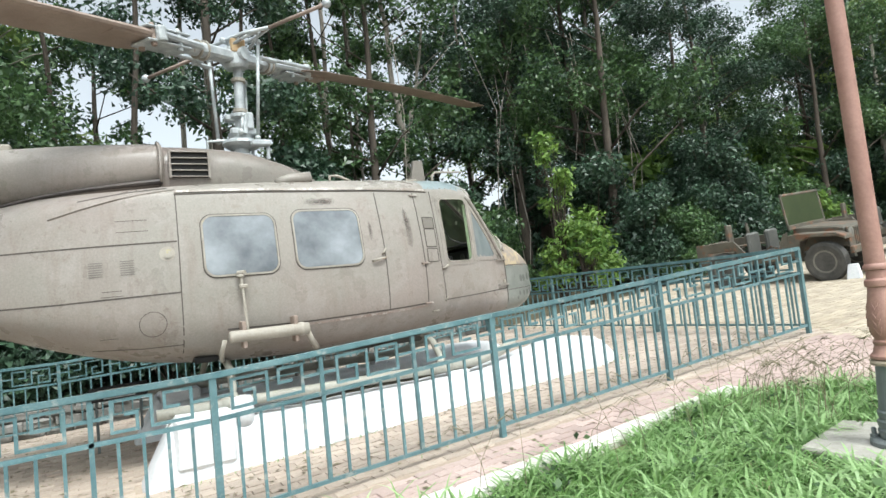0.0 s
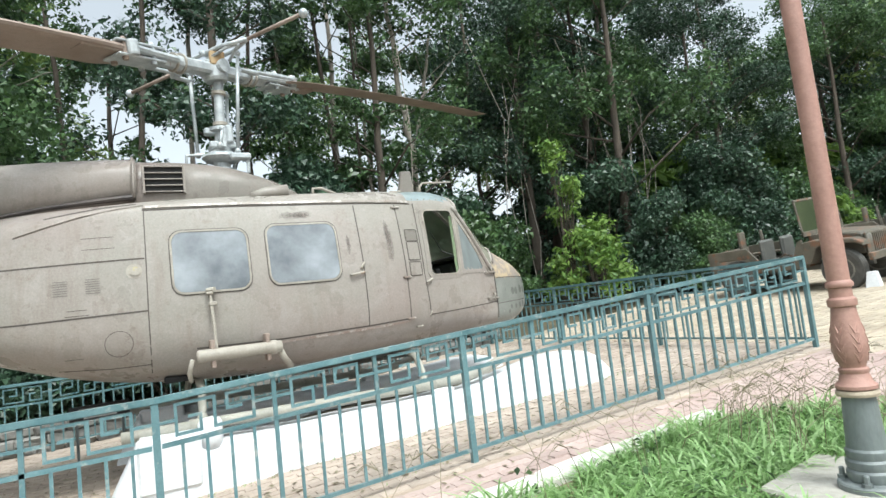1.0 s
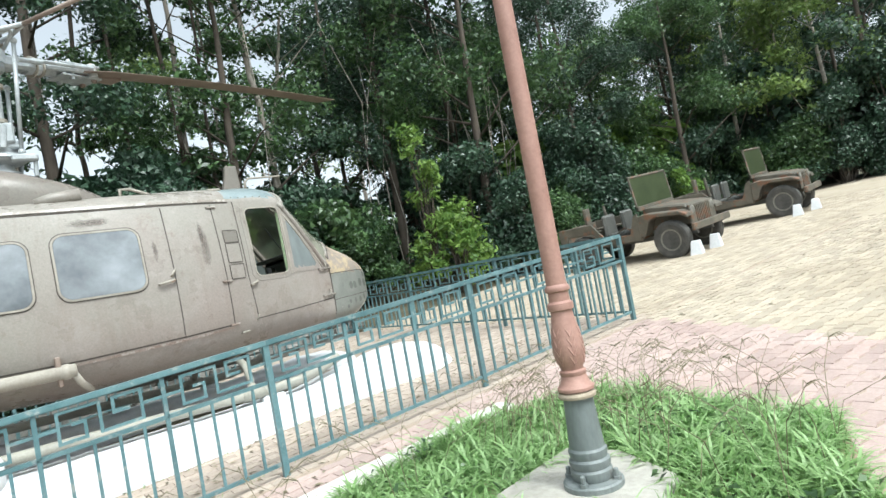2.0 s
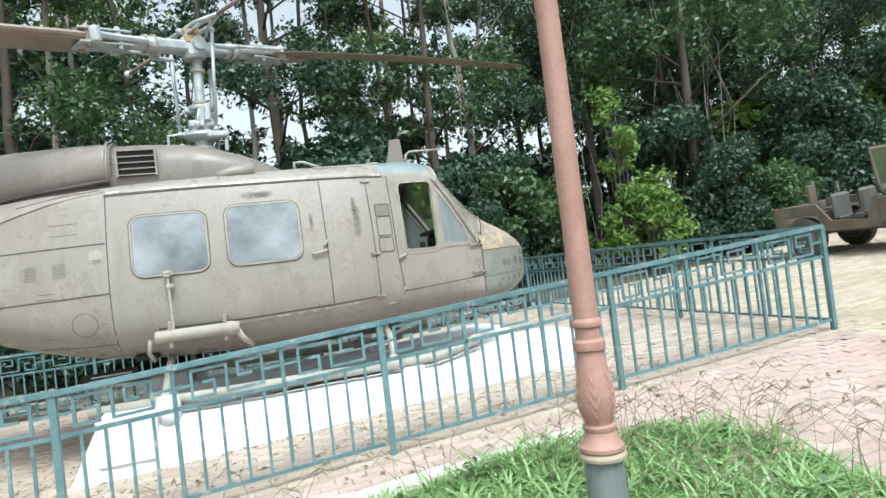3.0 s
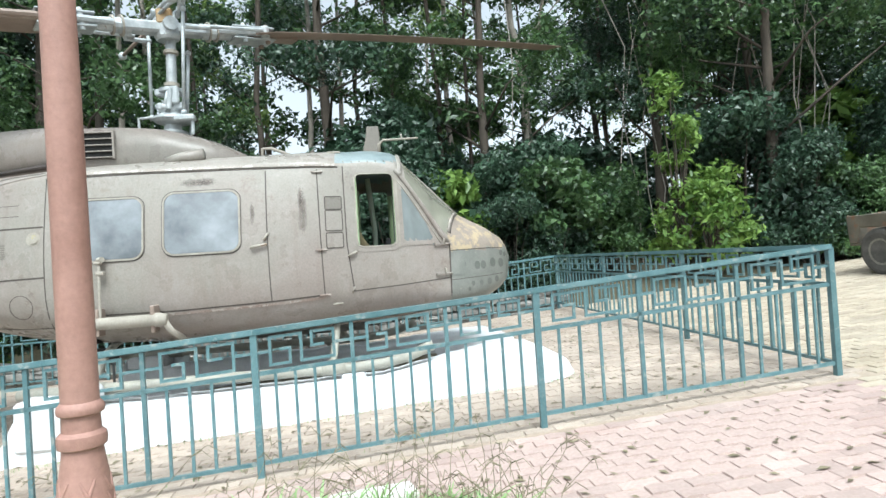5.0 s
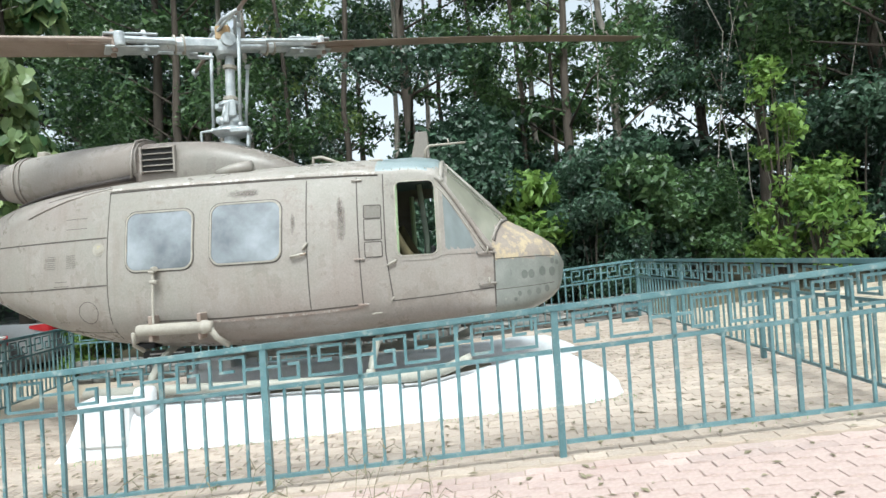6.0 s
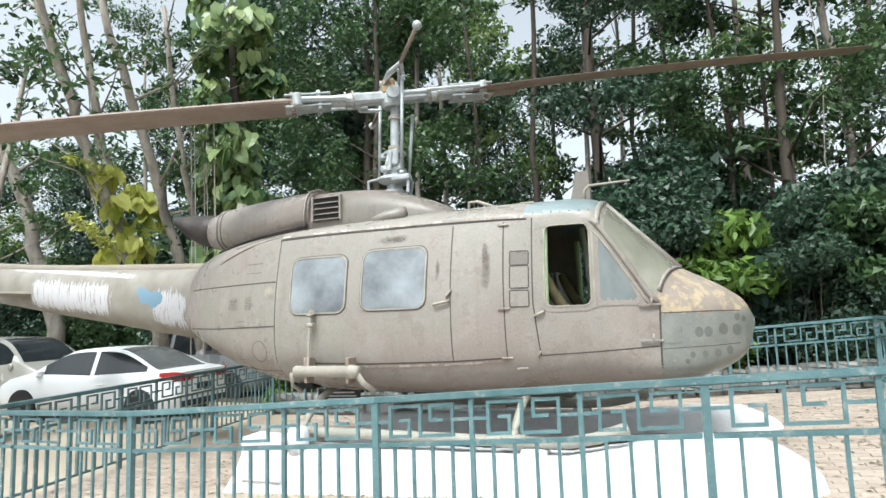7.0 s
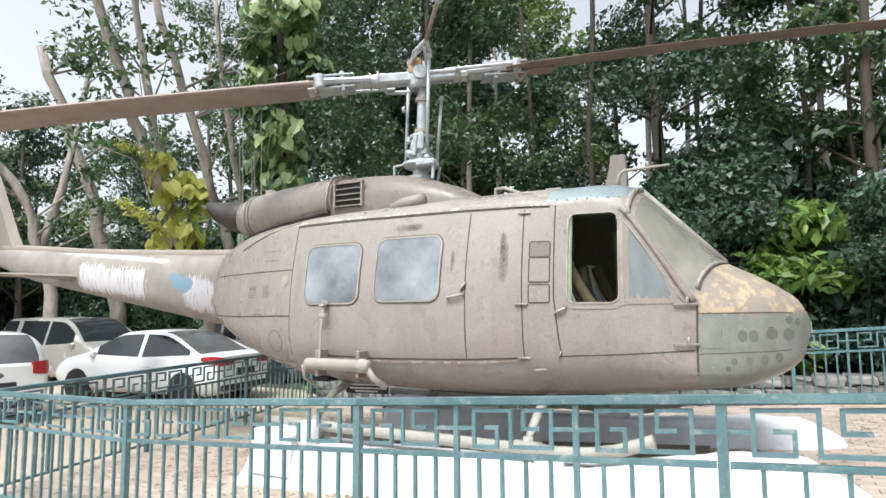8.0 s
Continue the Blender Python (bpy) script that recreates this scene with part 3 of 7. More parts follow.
    # windscreen frames: side edge, base, centre post
    for sg in (-1, 1):
        bm = bmesh.new()
        tube(bm, [side(x, section(x)[3] + 0.01, 0.004, sg) for x in np.linspace(2.60, 3.17, 12)], 0.028, 8)
        part("windscreen_frame", bm, PAINT, h, smooth=True)
        bm = bmesh.new()
        tube(bm, [side(x, section(x)[3] - 0.10, 0.002, sg) for x in np.linspace(2.56, 3.10, 12)], 0.010, 6)
        part("windscreen_seal", bm, RIM, h, smooth=True)
        bm = bmesh.new()
        pts = []
        for y in np.linspace(0.0, 0.76, 14):
            x = float(np.interp(y, [0.0, 0.2, 0.40, 0.62, 0.80], [3.385, 3.37, 3.32, 3.25, 3.17]))
            w, b, top, s0, f = section(x)
            pts.append((x, sg * y, s0 + (top - s0) * math.sqrt(max(0.0, 1 - (y / (w * f)) ** 2)) - 0.004))
        tube(bm, pts, 0.017, 8)
        part("windscreen_base_frame", bm, PAINT, h, smooth=True)
        bm = bmesh.new()
        tube(bm, [(x + 0.022, y, z - 0.012) for x, y, z in pts], 0.008, 6)
        part("base_seal", bm, SEAM, h)
        bm = bmesh.new()
        tube(bm, [side(2.66, z, 0.004, sg) for z in np.linspace(section(2.66)[3], section(2.66)[2] - 0.01, 10)], 0.030, 8)
        part("windscreen_top_frame", bm, PAINT, h, smooth=True)
    bm = bmesh.new()
    tube(bm, [(2.62, 0, 2.71), (3.0, 0, 2.325), (3.38, 0, 1.93)], 0.030, 8)
    part("windscreen_post", bm, PAINT, h, smooth=True)
    for sg in (-1, 1):
        bm = bmesh.new()
        tube(bm, [(3.33, sg * 0.36, 1.86), (3.10, sg * 0.50, 1.99), (2.90, sg * 0.42, 2.28)], 0.008, 6)
        part("wiper", bm, BLACK_PLASTIC, h)

    # seams between doors and panels
    def seam(pts, width=0.014):
        ribbon("seam", pts, width * 0.85, SEAM, 0.002)

    seam([(-0.95, 2.44), (0.0, 2.455), (1.0, 2.455), (1.98, 2.45)], 0.016)
    ribbon("door_rail", [(-0.95, 2.475), (0.0, 2.487), (1.0, 2.487), (1.98, 2.475)], 0.028, PAINT_CHIPPED, 0.011, label="raised sliding-door rail")
    seam([(-0.55, 1.03), (0.3, 1.02), (1.26, 1.045), (1.77, 1.07)], 0.018)
    ribbon("sill_rail", [(-0.55, 1.0), (0.3, 0.99), (1.26, 1.015), (1.77, 1.04)], 0.022, PAINT_CHIPPED, 0.009)
    seam([(1.235, 1.05), (1.225, 2.43)])
    seam([(1.775, 1.07), (1.755, 2.43)])
    seam([(2.085, 1.08), (2.035, 1.6), (2.03, 2.46)])
    seam([(2.08, 1.085), (2.6, 1.11), (3.16, 1.15)])
    seam([(3.175, 0.82), (3.18, 1.2), (3.19, 1.53)], 0.02)
    seam([(3.18, 1.46), (3.4, 1.462), (3.7, 1.465), (3.9, 1.46)], 0.012)
    seam([(3.18, 1.12), (3.4, 1.13), (3.7, 1.14), (3.88, 1.15)], 0.008)
    seam([(-0.955, 0.78), (-0.955, 1.4), (-0.945, 2.0), (-0.94, 2.44)], 0.012)
    seam([(-2.80, 1.95), (-2.0, 1.95), (-0.96, 1.955)], 0.018)
    seam([(-2.80, 1.44), (-2.0, 1.43), (-0.96, 1.445)], 0.018)
    seam([(-0.96, 0.93), (-1.3, 0.93), (-1.75, 0.96)], 0.010)
    seam([(-1.0, 2.53), (-1.35, 2.50), (-1.8, 2.42)], 0.016)
    for x, z, w, d in ((-1.35, 2.19, 0.28, 0), (-1.35, 2.08, 0.28, 0), (-1.55, 1.51, 0.17, 0), (-1.55, 1.46, 0.2, 0), (-1.6, 0.95, 0.2, 0), (-1.6, 1.06, 0.16, 0)):
        seam([(x - w / 2, z), (x + w / 2, z)], 0.006)
    worn_edge = surface("worn_slot_edge", (0.13, 0.115, 0.10), (0.16, 0.145, 0.125), 0.7)
    for cx in (-1.68, -1.41):
        for k in range(7):
            ribbon("vent_slot", [(cx - 0.06, 1.66 + 0.022 * k), (cx + 0.06, 1.66 + 0.022 * k)], 0.006, worn_edge, 0.003)
    o = [(-1.22 + 0.12 * math.cos(a), 1.16 + 0.12 * math.sin(a)) for a in np.linspace(0, 2 * math.pi, 25)]
    seam(o, 0.007)
    o = rounded(-1.125, -0.985, 1.765, 1.905, 0.065)
    cap = pane("fuel_cap_recess", o, 0.004, PALE_METAL, h, "round pale filler cap")
    disc("filler_cap", -1.05, 1.835, 0.045, 0.014, RIM, cap)
    # step panels behind the crew door
    for z0, z1, hole in ((1.98, 2.12, True), (1.75, 1.97, False), (1.565, 1.725, False)):
        o = rounded(1.825, 2.0, z0, z1, 0.012, 2)
        p = pane("step_panel", o, 0.004, PAINT_COWL if hole else PAINT, h)
        ribbon("panel_edge", o + o[:1], 0.010, SEAM, 0.006, p)
    # hinges, handles, latches
    def knob(name, x, z, dx, dz, out, mat=PALE_METAL, r=0.014):
        bm = bmesh.new()
        tube(bm, [side(x - dx, z - dz, 0.0), side(x - dx, z - dz, out), side(x + dx, z + dz, out), side(x + dx, z + dz, 0.0)], r, 8)
        return part(name, bm, mat, h, smooth=True)

    for x, z in ((1.755, 2.40), (1.765, 1.55), (1.775, 1.07)):
        knob("hinge", x, z, 0.05, 0.0, 0.016, PAINT_CHIPPED, 0.011)
    knob("door_handle", 1.14, 1.63, 0.075, 0.012, 0.035)
    knob("door_latch", 1.215, 1.72, 0.02, 0.03, 0.02)
    knob("crew_door_handle", 2.09, 1.49, 0.04, 0.02, 0.03)
    knob("crew_door_latch", 2.075, 1.10, 0.01, 0.025, 0.02, PALE_METAL, 0.009)
    for x, z in ((3.10, 1.54), (3.10, 1.20)):
        knob("crew_hinge", x, z, 0.09, 0.0, 0.03, PAINT, 0.012)
        knob("crew_hinge_pin", x + 0.02, z + 0.03, 0.0, 0.03, 0.04, PALE_METAL, 0.010)
    knob("tie_down", 1.90, 0.965, 0.045, 0.0, 0.022, PALE_METAL, 0.010)
    # nose plugs
    for x, z, r in ((3.33, 1.30, 0.055), (3.52, 1.27, 0.05), (3.60, 1.27, 0.05), (3.735, 1.29, 0.055), (3.86, 1.28, 0.055), (3.45, 1.06, 0.03), (3.56, 1.06, 0.035),
                    (3.67, 1.07, 0.04), (3.78, 1.09, 0.04), (3.87, 1.40, 0.035), (3.93, 1.38, 0.03), (3.40, 1.00, 0.025)):
        disc("plug", x, z, r, 0.003, PLUG, h, 0.75)
    o = rounded(3.20, 3.36, 1.17, 1.44, 0.03)
    pane("landing_light_cover", o, 0.005, NOSE_GREY, h)
    # broad stain and scuffs on the hinged panel
    worn = soft_scuff("scuffed_paint", (0.165, 0.138, 0.120))
    rs = random.Random(4)
    for cx, cz, wx, wz in ((1.60, 1.98, 0.055, 0.27), (1.085, 1.98, 0.028, 0.13), (0.52, 2.335, 0.20, 0.045), (0.62, 2.345, 0.12, 0.055), (1.575, 2.13, 0.03, 0.14)):
        o = []
        for a in np.linspace(0, 2 * math.pi, 65)[:-1]:
            k = rs.uniform(0.72, 1.18) * (1 + 0.15 * math.sin(3 * a + cx) + 0.12 * math.sin(7 * a))
            o.append((cx + wx * k * math.cos(a) * (1 - 0.35 * math.sin(a)), cz + wz * k * math.sin(a)))
        pane("scuff", o, 0.002, worn, h)

    # gun mount tube on the lower side, with its bracket and prop
    mount = bmesh.new()
    lathe(mount, [(0.03, 0), (0.054, 0.01), (0.060, 0.03), (0.060, 0.80), (0.071, 0.81), (0.071, 0.87), (0.06, 0.88), (0.06, 0.93), (0.03, 0.94)], 20,
          pose(-0.57, -1.40, 0.955, 0, 90, 0) @ Matrix.Diagonal((1, 1, 0.86, 1)))
    mt = part("mount_tube", mount, PALE_METAL, h, "pale rust-streaked mounting tube", smooth=True)
    for x in (-0.42, 0.10):
        bm = bmesh.new()
        box(bm, x - 0.022, x + 0.022, -1.42, -1.25, 1.0, 1.10, 0.008)
        part("bracket", bm, BLADE, mt, "rusty bracket")
        bm = bmesh.new()
        box(bm, x - 0.02, x + 0.02, -1.42, -1.27, 0.83, 0.91, 0.008)
        part("bracket", bm, BLADE, mt, "rusty bracket")
    bm = bmesh.new()
    tube(bm, [(0.21, -1.40, 0.93), (0.26, -1.36, 0.83), (0.34, -1.26, 0.74)], 0.032, 10)
    part("elbow", bm, PALE_METAL, mt, smooth=True)
    bm = bmesh.new()
    tube(bm, [(-0.61, -1.40, 0.93), (-0.64, -1.34, 0.80), (-0.62, -1.2, 0.72)], 0.022, 8)
    part("elbow", bm, PALE_METAL, mt, smooth=True)
    bm = bmesh.new()
    tube(bm, [(-0.40, -1.34, 1.55), (-0.392, -1.385, 1.30), (-0.385, -1.41, 1.0)], 0.014, 8)
    tube(bm, [(-0.42, -1.30, 1.585), (-0.36, -1.36, 1.585)], 0.028, 8)
    box(bm, -0.425, -0.345, -1.385, -1.33, 1.43, 1.47, 0.008)
    box(bm, -0.44, -0.37, -1.37, -1.32, 1.54, 1.57, 0.008)
    part("prop", bm, PALE_METAL, mt, "rust-streaked prop with a clamp", smooth=False)

    # cockpit: floor, bulkhead, seats, panel
    bm = bmesh.new()
    box(bm, 1.0, 2.4, -0.88, 0.88, 0.98, 1.02)
    box(bm, 2.402, 3.1, -0.68, 0.68, 0.98, 1.02)
    part("cabin_floor", bm, CABIN_GREEN, h)
    bm = bmesh.new()
    for x0, x1, y0, y1, z0, z1 in ((1.52, 1.56, -1.08, -0.12, 1.02, 2.35), (1.52, 1.56, 0.12, 1.08, 1.02, 2.35)):
        box(bm, x0, x1, y0, y1, z0, z1)
    part("bulkhead", bm, CABIN_PALE, h, "pale green cabin wall panels")
    for sg in (-1, 1):
        seat = bmesh.new()
        box(seat, 1.95, 2.45, sg * 0.52 - 0.24, sg * 0.52 + 0.24, 1.30, 1.38, 0.02)
        box(seat, 1.86, 1.95, sg * 0.52 - 0.25, sg * 0.52 + 0.25, 1.30, 1.98, 0.03)
        s = part("pilot_seat", seat, SKID_PAINT, h, "dark pilot seat with grey straps")
        bm = bmesh.new()
        for k in range(5):
            y = sg * 0.52 - 0.20 + 0.10 * k
            tube(bm, [(1.975, y, 1.98), (2.02, y + 0.01, 1.72), (2.10 + 0.02 * k, y + 0.02, 1.42), (2.28, y + 0.03, 1.40)], 0.019, 6)
        part("strap", bm, STRAP, s, "pale hanging webbing straps")
        bm = bmesh.new()
        tube(bm, [(2.02, sg * 0.52 - 0.12, 1.96), (2.12, sg * 0.52 - 0.10, 1.74), (2.20, sg * 0.52 - 0.06, 1.58), (2.34, sg * 0.52, 1.42)], 0.05, 8, 0.07)
        part("cushion", bm, OLIVE_CLOTH, s, "crumpled olive seat cushion", smooth=True)
        bm = bmesh.new()
        for y in (sg * 0.52 - 0.2, sg * 0.52 + 0.2):
            tube(bm, [(1.9, y, 1.02), (1.92, y, 1.3)], 0.02, 6)
            tube(bm, [(2.4, y, 1.02), (2.4, y, 1.3)], 0.02, 6)
        part("seat_leg", bm, DARK_SPOT, s)
    bm = bmesh.new()
    box(bm, 2.86, 2.95, -0.62, 0.62, 1.30, 1.78, 0.04)
    box(bm, 2.75, 3.05, -0.66, 0.66, 1.78, 1.83, 0.03)
    panel = part("instrument_panel", bm, BLACK_PLASTIC, h)
    for y in (-0.45, -0.25, 0.25, 0.45):
        for z in (1.45, 1.64):
            bm = bmesh.new()
            lathe(bm, [(0.06, 0), (0.06, 0.012), (0.05, 0.014)], 14, pose(2.86, y, z, 0, -90, 0))
            part("dial", bm, DARK_SPOT, panel)
    for sg in (-1, 1):
        for x, top in ((2.14, 2.4), (2.60, 2.3)):
            bm = bmesh.new()
            tube(bm, [side(x, z, -0.05, sg) for z in (1.05, 1.5, 2.0, top)], 0.033, 8)
            part("door_pillar", bm, CABIN_GREEN, h, "green inner door pillar")
    bm = bmesh.new()
    box(bm, 1.9, 2.6, -0.25, 0.25, 2.52, 2.66, 0.03)
    part("overhead_console", bm, CABIN_GREEN, h)
    bm = bmesh.new()
    tube(bm, [(2.34, 0.42, 1.02), (2.36, 0.42, 1.8), (2.30, 0.40, 2.50)], 0.035, 8)
    part("cabin_post", bm, CABIN_PALE, h, "pale green upright cabin post", smooth=True)
    bm = bmesh.new()
    lathe(bm, [(0.13, 0), (0.14, 0.02), (0.12, 0.05), (0.04, 0.06)], 18, pose(1.90, -0.25, 2.16, 0, 90, 0))
    part("headrest", bm, DARK_SPOT, h, "round dark headrest", smooth=True)
    for y in (-0.52, 0.52):
        bm = bmesh.new()
        tube(bm, [(2.62, y, 1.02), (2.58, y, 1.35), (2.50, y, 1.56)], 0.018, 8)
        box(bm, 2.47, 2.53, y - 0.025, y + 0.025, 1.54, 1.66, 0.012)
        part("control_stick", bm, BLACK_PLASTIC, h)

    # transmission cowl, engine cowl, exhaust
    def loft(rows, n=28):
        """Closed rings of (x, half width, low z, high z, roundness)."""
        bm = bmesh.new()
        rings = []
        for x, w, lo, hi, p in rows:
            ring = []
            for k in range(n):
                a = 2 * math.pi * k / n
                c, s = math.cos(a), math.sin(a)
                ring.append(bm.verts.new((x, w * math.copysign(abs(c) ** p, c), (lo + hi) / 2 + (hi - lo) / 2 * math.copysign(abs(s) ** p, s))))
            rings.append(ring)
        for u, v in zip(rings, rings[1:]):
            for k in range(n):
                f = bm.faces.new((u[k], u[(k + 1) % n], v[(k + 1) % n], v[k]))
                f.smooth = True
        bm.faces.new(rings[0][::-1])
        bm.faces.new(rings[-1])
        return bm

    xs2 = np.linspace(-1.02, 1.0, 26)
    hi = curve_through(xs2, [(-1.05, 3.185), (-0.5, 3.175), (0.0, 3.12), (0.35, 3.02), (0.6, 2.93), (0.85, 2.80), (1.02, 2.70)])
    wd = curve_through(xs2, [(-1.05, 0.50), (-0.3, 0.50), (0.3, 0.45), (0.7, 0.33), (0.9, 0.2), (1.02, 0.05)])
    part("transmission_cowl", loft([(x, w, 2.35, t, 0.72) for x, w, t in zip(xs2, wd, hi)]), PAINT_COWL, h, "darker rounded cowl below the mast")
    xs2 = np.linspace(-2.90, -0.98, 22)
    hi = curve_through(xs2, [(-2.92, 3.05), (-2.6, 3.12), (-2.2, 3.16), (-1.5, 3.20), (-0.95, 3.215)])
    lo = curve_through(xs2, [(-2.92, 2.58), (-2.6, 2.52), (-2.2, 2.50), (-1.5, 2.52), (-0.95, 2.60)])
    wd = curve_through(xs2, [(-2.92, 0.26), (-2.6, 0.33), (-2.2, 0.40), (-1.5, 0.50), (-0.95, 0.54)])
    cowl = part("engine_cowl", loft([(x, w, l, t, 0.8) for x, w, l, t in zip(xs2, wd, lo, hi)]), PAINT_ENGINE, h, "tapered engine cowl with two straps")
    bm = bmesh.new()
    tube(bm, [(-1.0, -0.545, 2.70), (-1.25, -0.545, 2.675), (-1.5, -0.54, 2.645), (-1.85, -0.525, 2.60), (-2.2, -0.50, 2.535), (-2.5, -0.45, 2.46)], 0.034, 8, 0.016)
    part("shut_line", bm, EXHAUST, cowl, "dark gap below the engine cowl")
    bm = bmesh.new()
    tube(bm, [(-1.012, -0.575, 2.69), (-1.012, -0.58, 2.85), (-1.012, -0.55, 3.02), (-1.012, -0.45, 3.15), (-1.012, -0.25, 3.215), (-1.012, 0.0, 3.225)], 0.016, 6)
    part("cowl_lip", bm, PAINT_ENGINE, cowl, smooth=True)
    # raised deck edge that sweeps down from the door rail
    bm = bmesh.new()
    tube(bm, [side(x, z, 0.004) for x, z in ((-0.94, 2.50), (-1.18, 2.47), (-1.5, 2.41), (-1.78, 2.335), (-2.05, 2.25))], 0.009, 6)
    part("deck_edge", bm, PAINT, h, smooth=True)
    for x in (-2.68, -2.60):
        w, l, t = (float(curve_through(x, tb)[0]) for tb in ([(-2.92, 0.26), (-2.6, 0.33), (-2.2, 0.40)], [(-2.92, 2.58), (-2.6, 2.52), (-2.2, 2.50)], [(-2.92, 3.05), (-2.6, 3.12), (-2.2, 3.16)]))
        bm = bmesh.new()
        tube(bm, [(x, (w + 0.008) * math.copysign(abs(math.cos(a)) ** 0.8, math.cos(a)), (l + t) / 2 + ((t - l) / 2 + 0.008) * math.copysign(abs(math.sin(a)) ** 0.8, math.sin(a)))
                  for a in np.linspace(0.01, 2 * math.pi, 40)], 0.012, 6)
        part("strap_band", bm, PAINT, cowl, smooth=True)
    bm = bmesh.new()
    box(bm, -2.52, -2.40, -0.10, 0.02, 3.12, 3.20, 0.015)
    part("cowl_block", bm, PALE_METAL, cowl)
    # exhaust: upswept stub, cut slanting
    bm = bmesh.new()
    n = 24
    rr = []
    for x, r, zc, sl in ((-2.86, 0.215, 2.84, 0.0), (-3.05, 0.225, 2.855, 0.0), (-3.2, 0.215, 2.89, 0.55), (-3.3, 0.20, 2.93, 1.0)):
        rr.append([bm.verts.new((x - sl * 0.42 * (0.5 + 0.5 * math.sin(2 * math.pi * k / n)) * (1 if sl else 0), r * math.cos(2 * math.pi * k / n), zc + r * math.sin(2 * math.pi * k / n)))
                   for k in range(n)])
    for u, v in zip(rr, rr[1:]):
        for k in range(n):
            bm.faces.new((u[k], u[(k + 1) % n], v[(k + 1) % n], v[k])).smooth = True
    ex = part("exhaust", bm, EXHAUST, h, "sooty upswept exhaust stub")
    sol = ex.modifiers.new("thickness", 'SOLIDIFY')
    sol.thickness = 0.015
    bm = bmesh.new()
    lathe(bm, [(0.20, 0), (0.19, 0.01)], 20, pose(-2.95, 0, 2.84, 0, -90, 0))
    part("exhaust_core", bm, DARK, ex)
    # louvre between the cowls
    bm = bmesh.new()
    box(bm, -0.905, -0.51, -0.525, -0.47, 2.75, 3.05, 0.006)
    lv = part("louvre", bm, DARK, h, "dark intake louvre with pale slats")
    for k in range(5):
        bm = bmesh.new()
        box(bm, -0.905, -0.51, -0.548, -0.505, -0.006, 0.006, 0.002, Matrix.Translation((0, 0, 2.765 + 0.07 * k)) @ Matrix.Translation((0, -0.52, 0)) @ Matrix.Rotation(radians(18), 4, 'X') @ Matrix.Translation((0, 0.52, 0)))
        part("louvre_slat", bm, PAINT, lv)
    for x in (-0.912, -0.505):
        bm = bmesh.new()
        box(bm, x - 0.012, x + 0.012, -0.55, -0.49, 2.74, 3.06, 0.003)
        part("louvre_post", bm, PAINT, lv)
    # intake scoop and small fittings on the roof
    sc = bmesh.new()
    for sg in (-1,):
        tube(sc, [(0.15, -0.86, 2.61), (0.3, -0.86, 2.65), (0.55, -0.86, 2.67)], 0.05, 10, 0.075)
    part("roof_scoop", sc, PAINT, h, "small raised roof scoop", smooth=True)
    bm = bmesh.new()
    lathe(bm, [(0.075, 0), (0.07, 0.03), (0.04, 0.05), (0.01, 0.055)], 14, pose(0.20, -0.98, 2.53, 40, 0, 0))
    part("roof_button", bm, PAINT, h, smooth=True)
    bm = bmesh.new()
    tube(bm, [(1.05, -0.1, 2.72), (1.05, -0.1, 2.86), (1.16, -0.1, 2.86), (1.45, -0.1, 2.74)], 0.02, 8)
    part("vent_pipe", bm, PALE_METAL, h, smooth=True)
    bm = bmesh.new()
    tube(bm, [(1.86, -0.72, 2.62), (1.86, -0.72, 2.665), (2.0, -0.72, 2.665), (2.0, -0.72, 2.62)], 0.014, 8)
    part("roof_handle", bm, PALE_METAL, h, smooth=True)
    bm = bmesh.new()
    rr = [[bm.verts.new((x, y, z)) for x, y in ((a, -w), (b, -w), (b, w), (a, w))] for z, a, b, w in ((2.68, 2.24, 2.50, 0.05), (2.95, 2.31, 2.49, 0.04), (3.10, 2.33, 2.48, 0.035))]
    for u, v in zip(rr, rr[1:]):
        for k in range(4):
            bm.faces.new((u[k], u[(k + 1) % 4], v[(k + 1) % 4], v[k]))
    bm.faces.new(rr[-1])
    bmesh.ops.bevel(bm, geom=bm.edges[:], offset=0.008, segments=1, affect='EDGES')
    part("blade_antenna", bm, PAINT_COWL, h, "weathered blade antenna")
    bm = bmesh.new()
    tube(bm, [(2.46, -0.3, 2.70), (2.47, -0.3, 2.82), (2.52, -0.3, 2.865), (2.95, -0.3, 2.875)], 0.022, 8, 0.012)
    tube(bm, [(2.75, -0.3, 2.87), (2.74, -0.3, 2.93)], 0.012, 6)
    part("pitot_tube", bm, PALE_METAL, h, "bent air-speed tube on the cabin roof", smooth=True)
    for x in np.arange(2.04, 2.64, 0.09):
        p = side(x, 2.515, 0.004)
        bm = bmesh.new()
        bmesh.ops.create_uvsphere(bm, u_segments=8, v_segments=5, radius=0.008, matrix=Matrix.Translation(p))
        part("rivet", bm, SKID_PAINT, h, smooth=True)
    # tail boom with driveshaft cover, stabiliser and fin
    bx = [(-2.80, 0.46, 1.31, 2.33), (-3.2, 0.44, 1.285, 2.315), (-4.0, 0.40, 1.40, 2.35), (-5.0, 0.36, 1.555, 2.405), (-6.0, 0.31, 1.70, 2.46),
          (-7.0, 0.27, 1.855, 2.53), (-8.0, 0.23, 2.01, 2.62), (-8.9, 0.19, 2.17, 2.69), (-9.6, 0.14, 2.38, 2.73)]
    part("tail_boom", loft([(x, w, lo, hi, 0.82) for x, w, lo, hi in bx], 32), BOOM_WORN, h, "tapering tail boom with scraped white and blue paint")
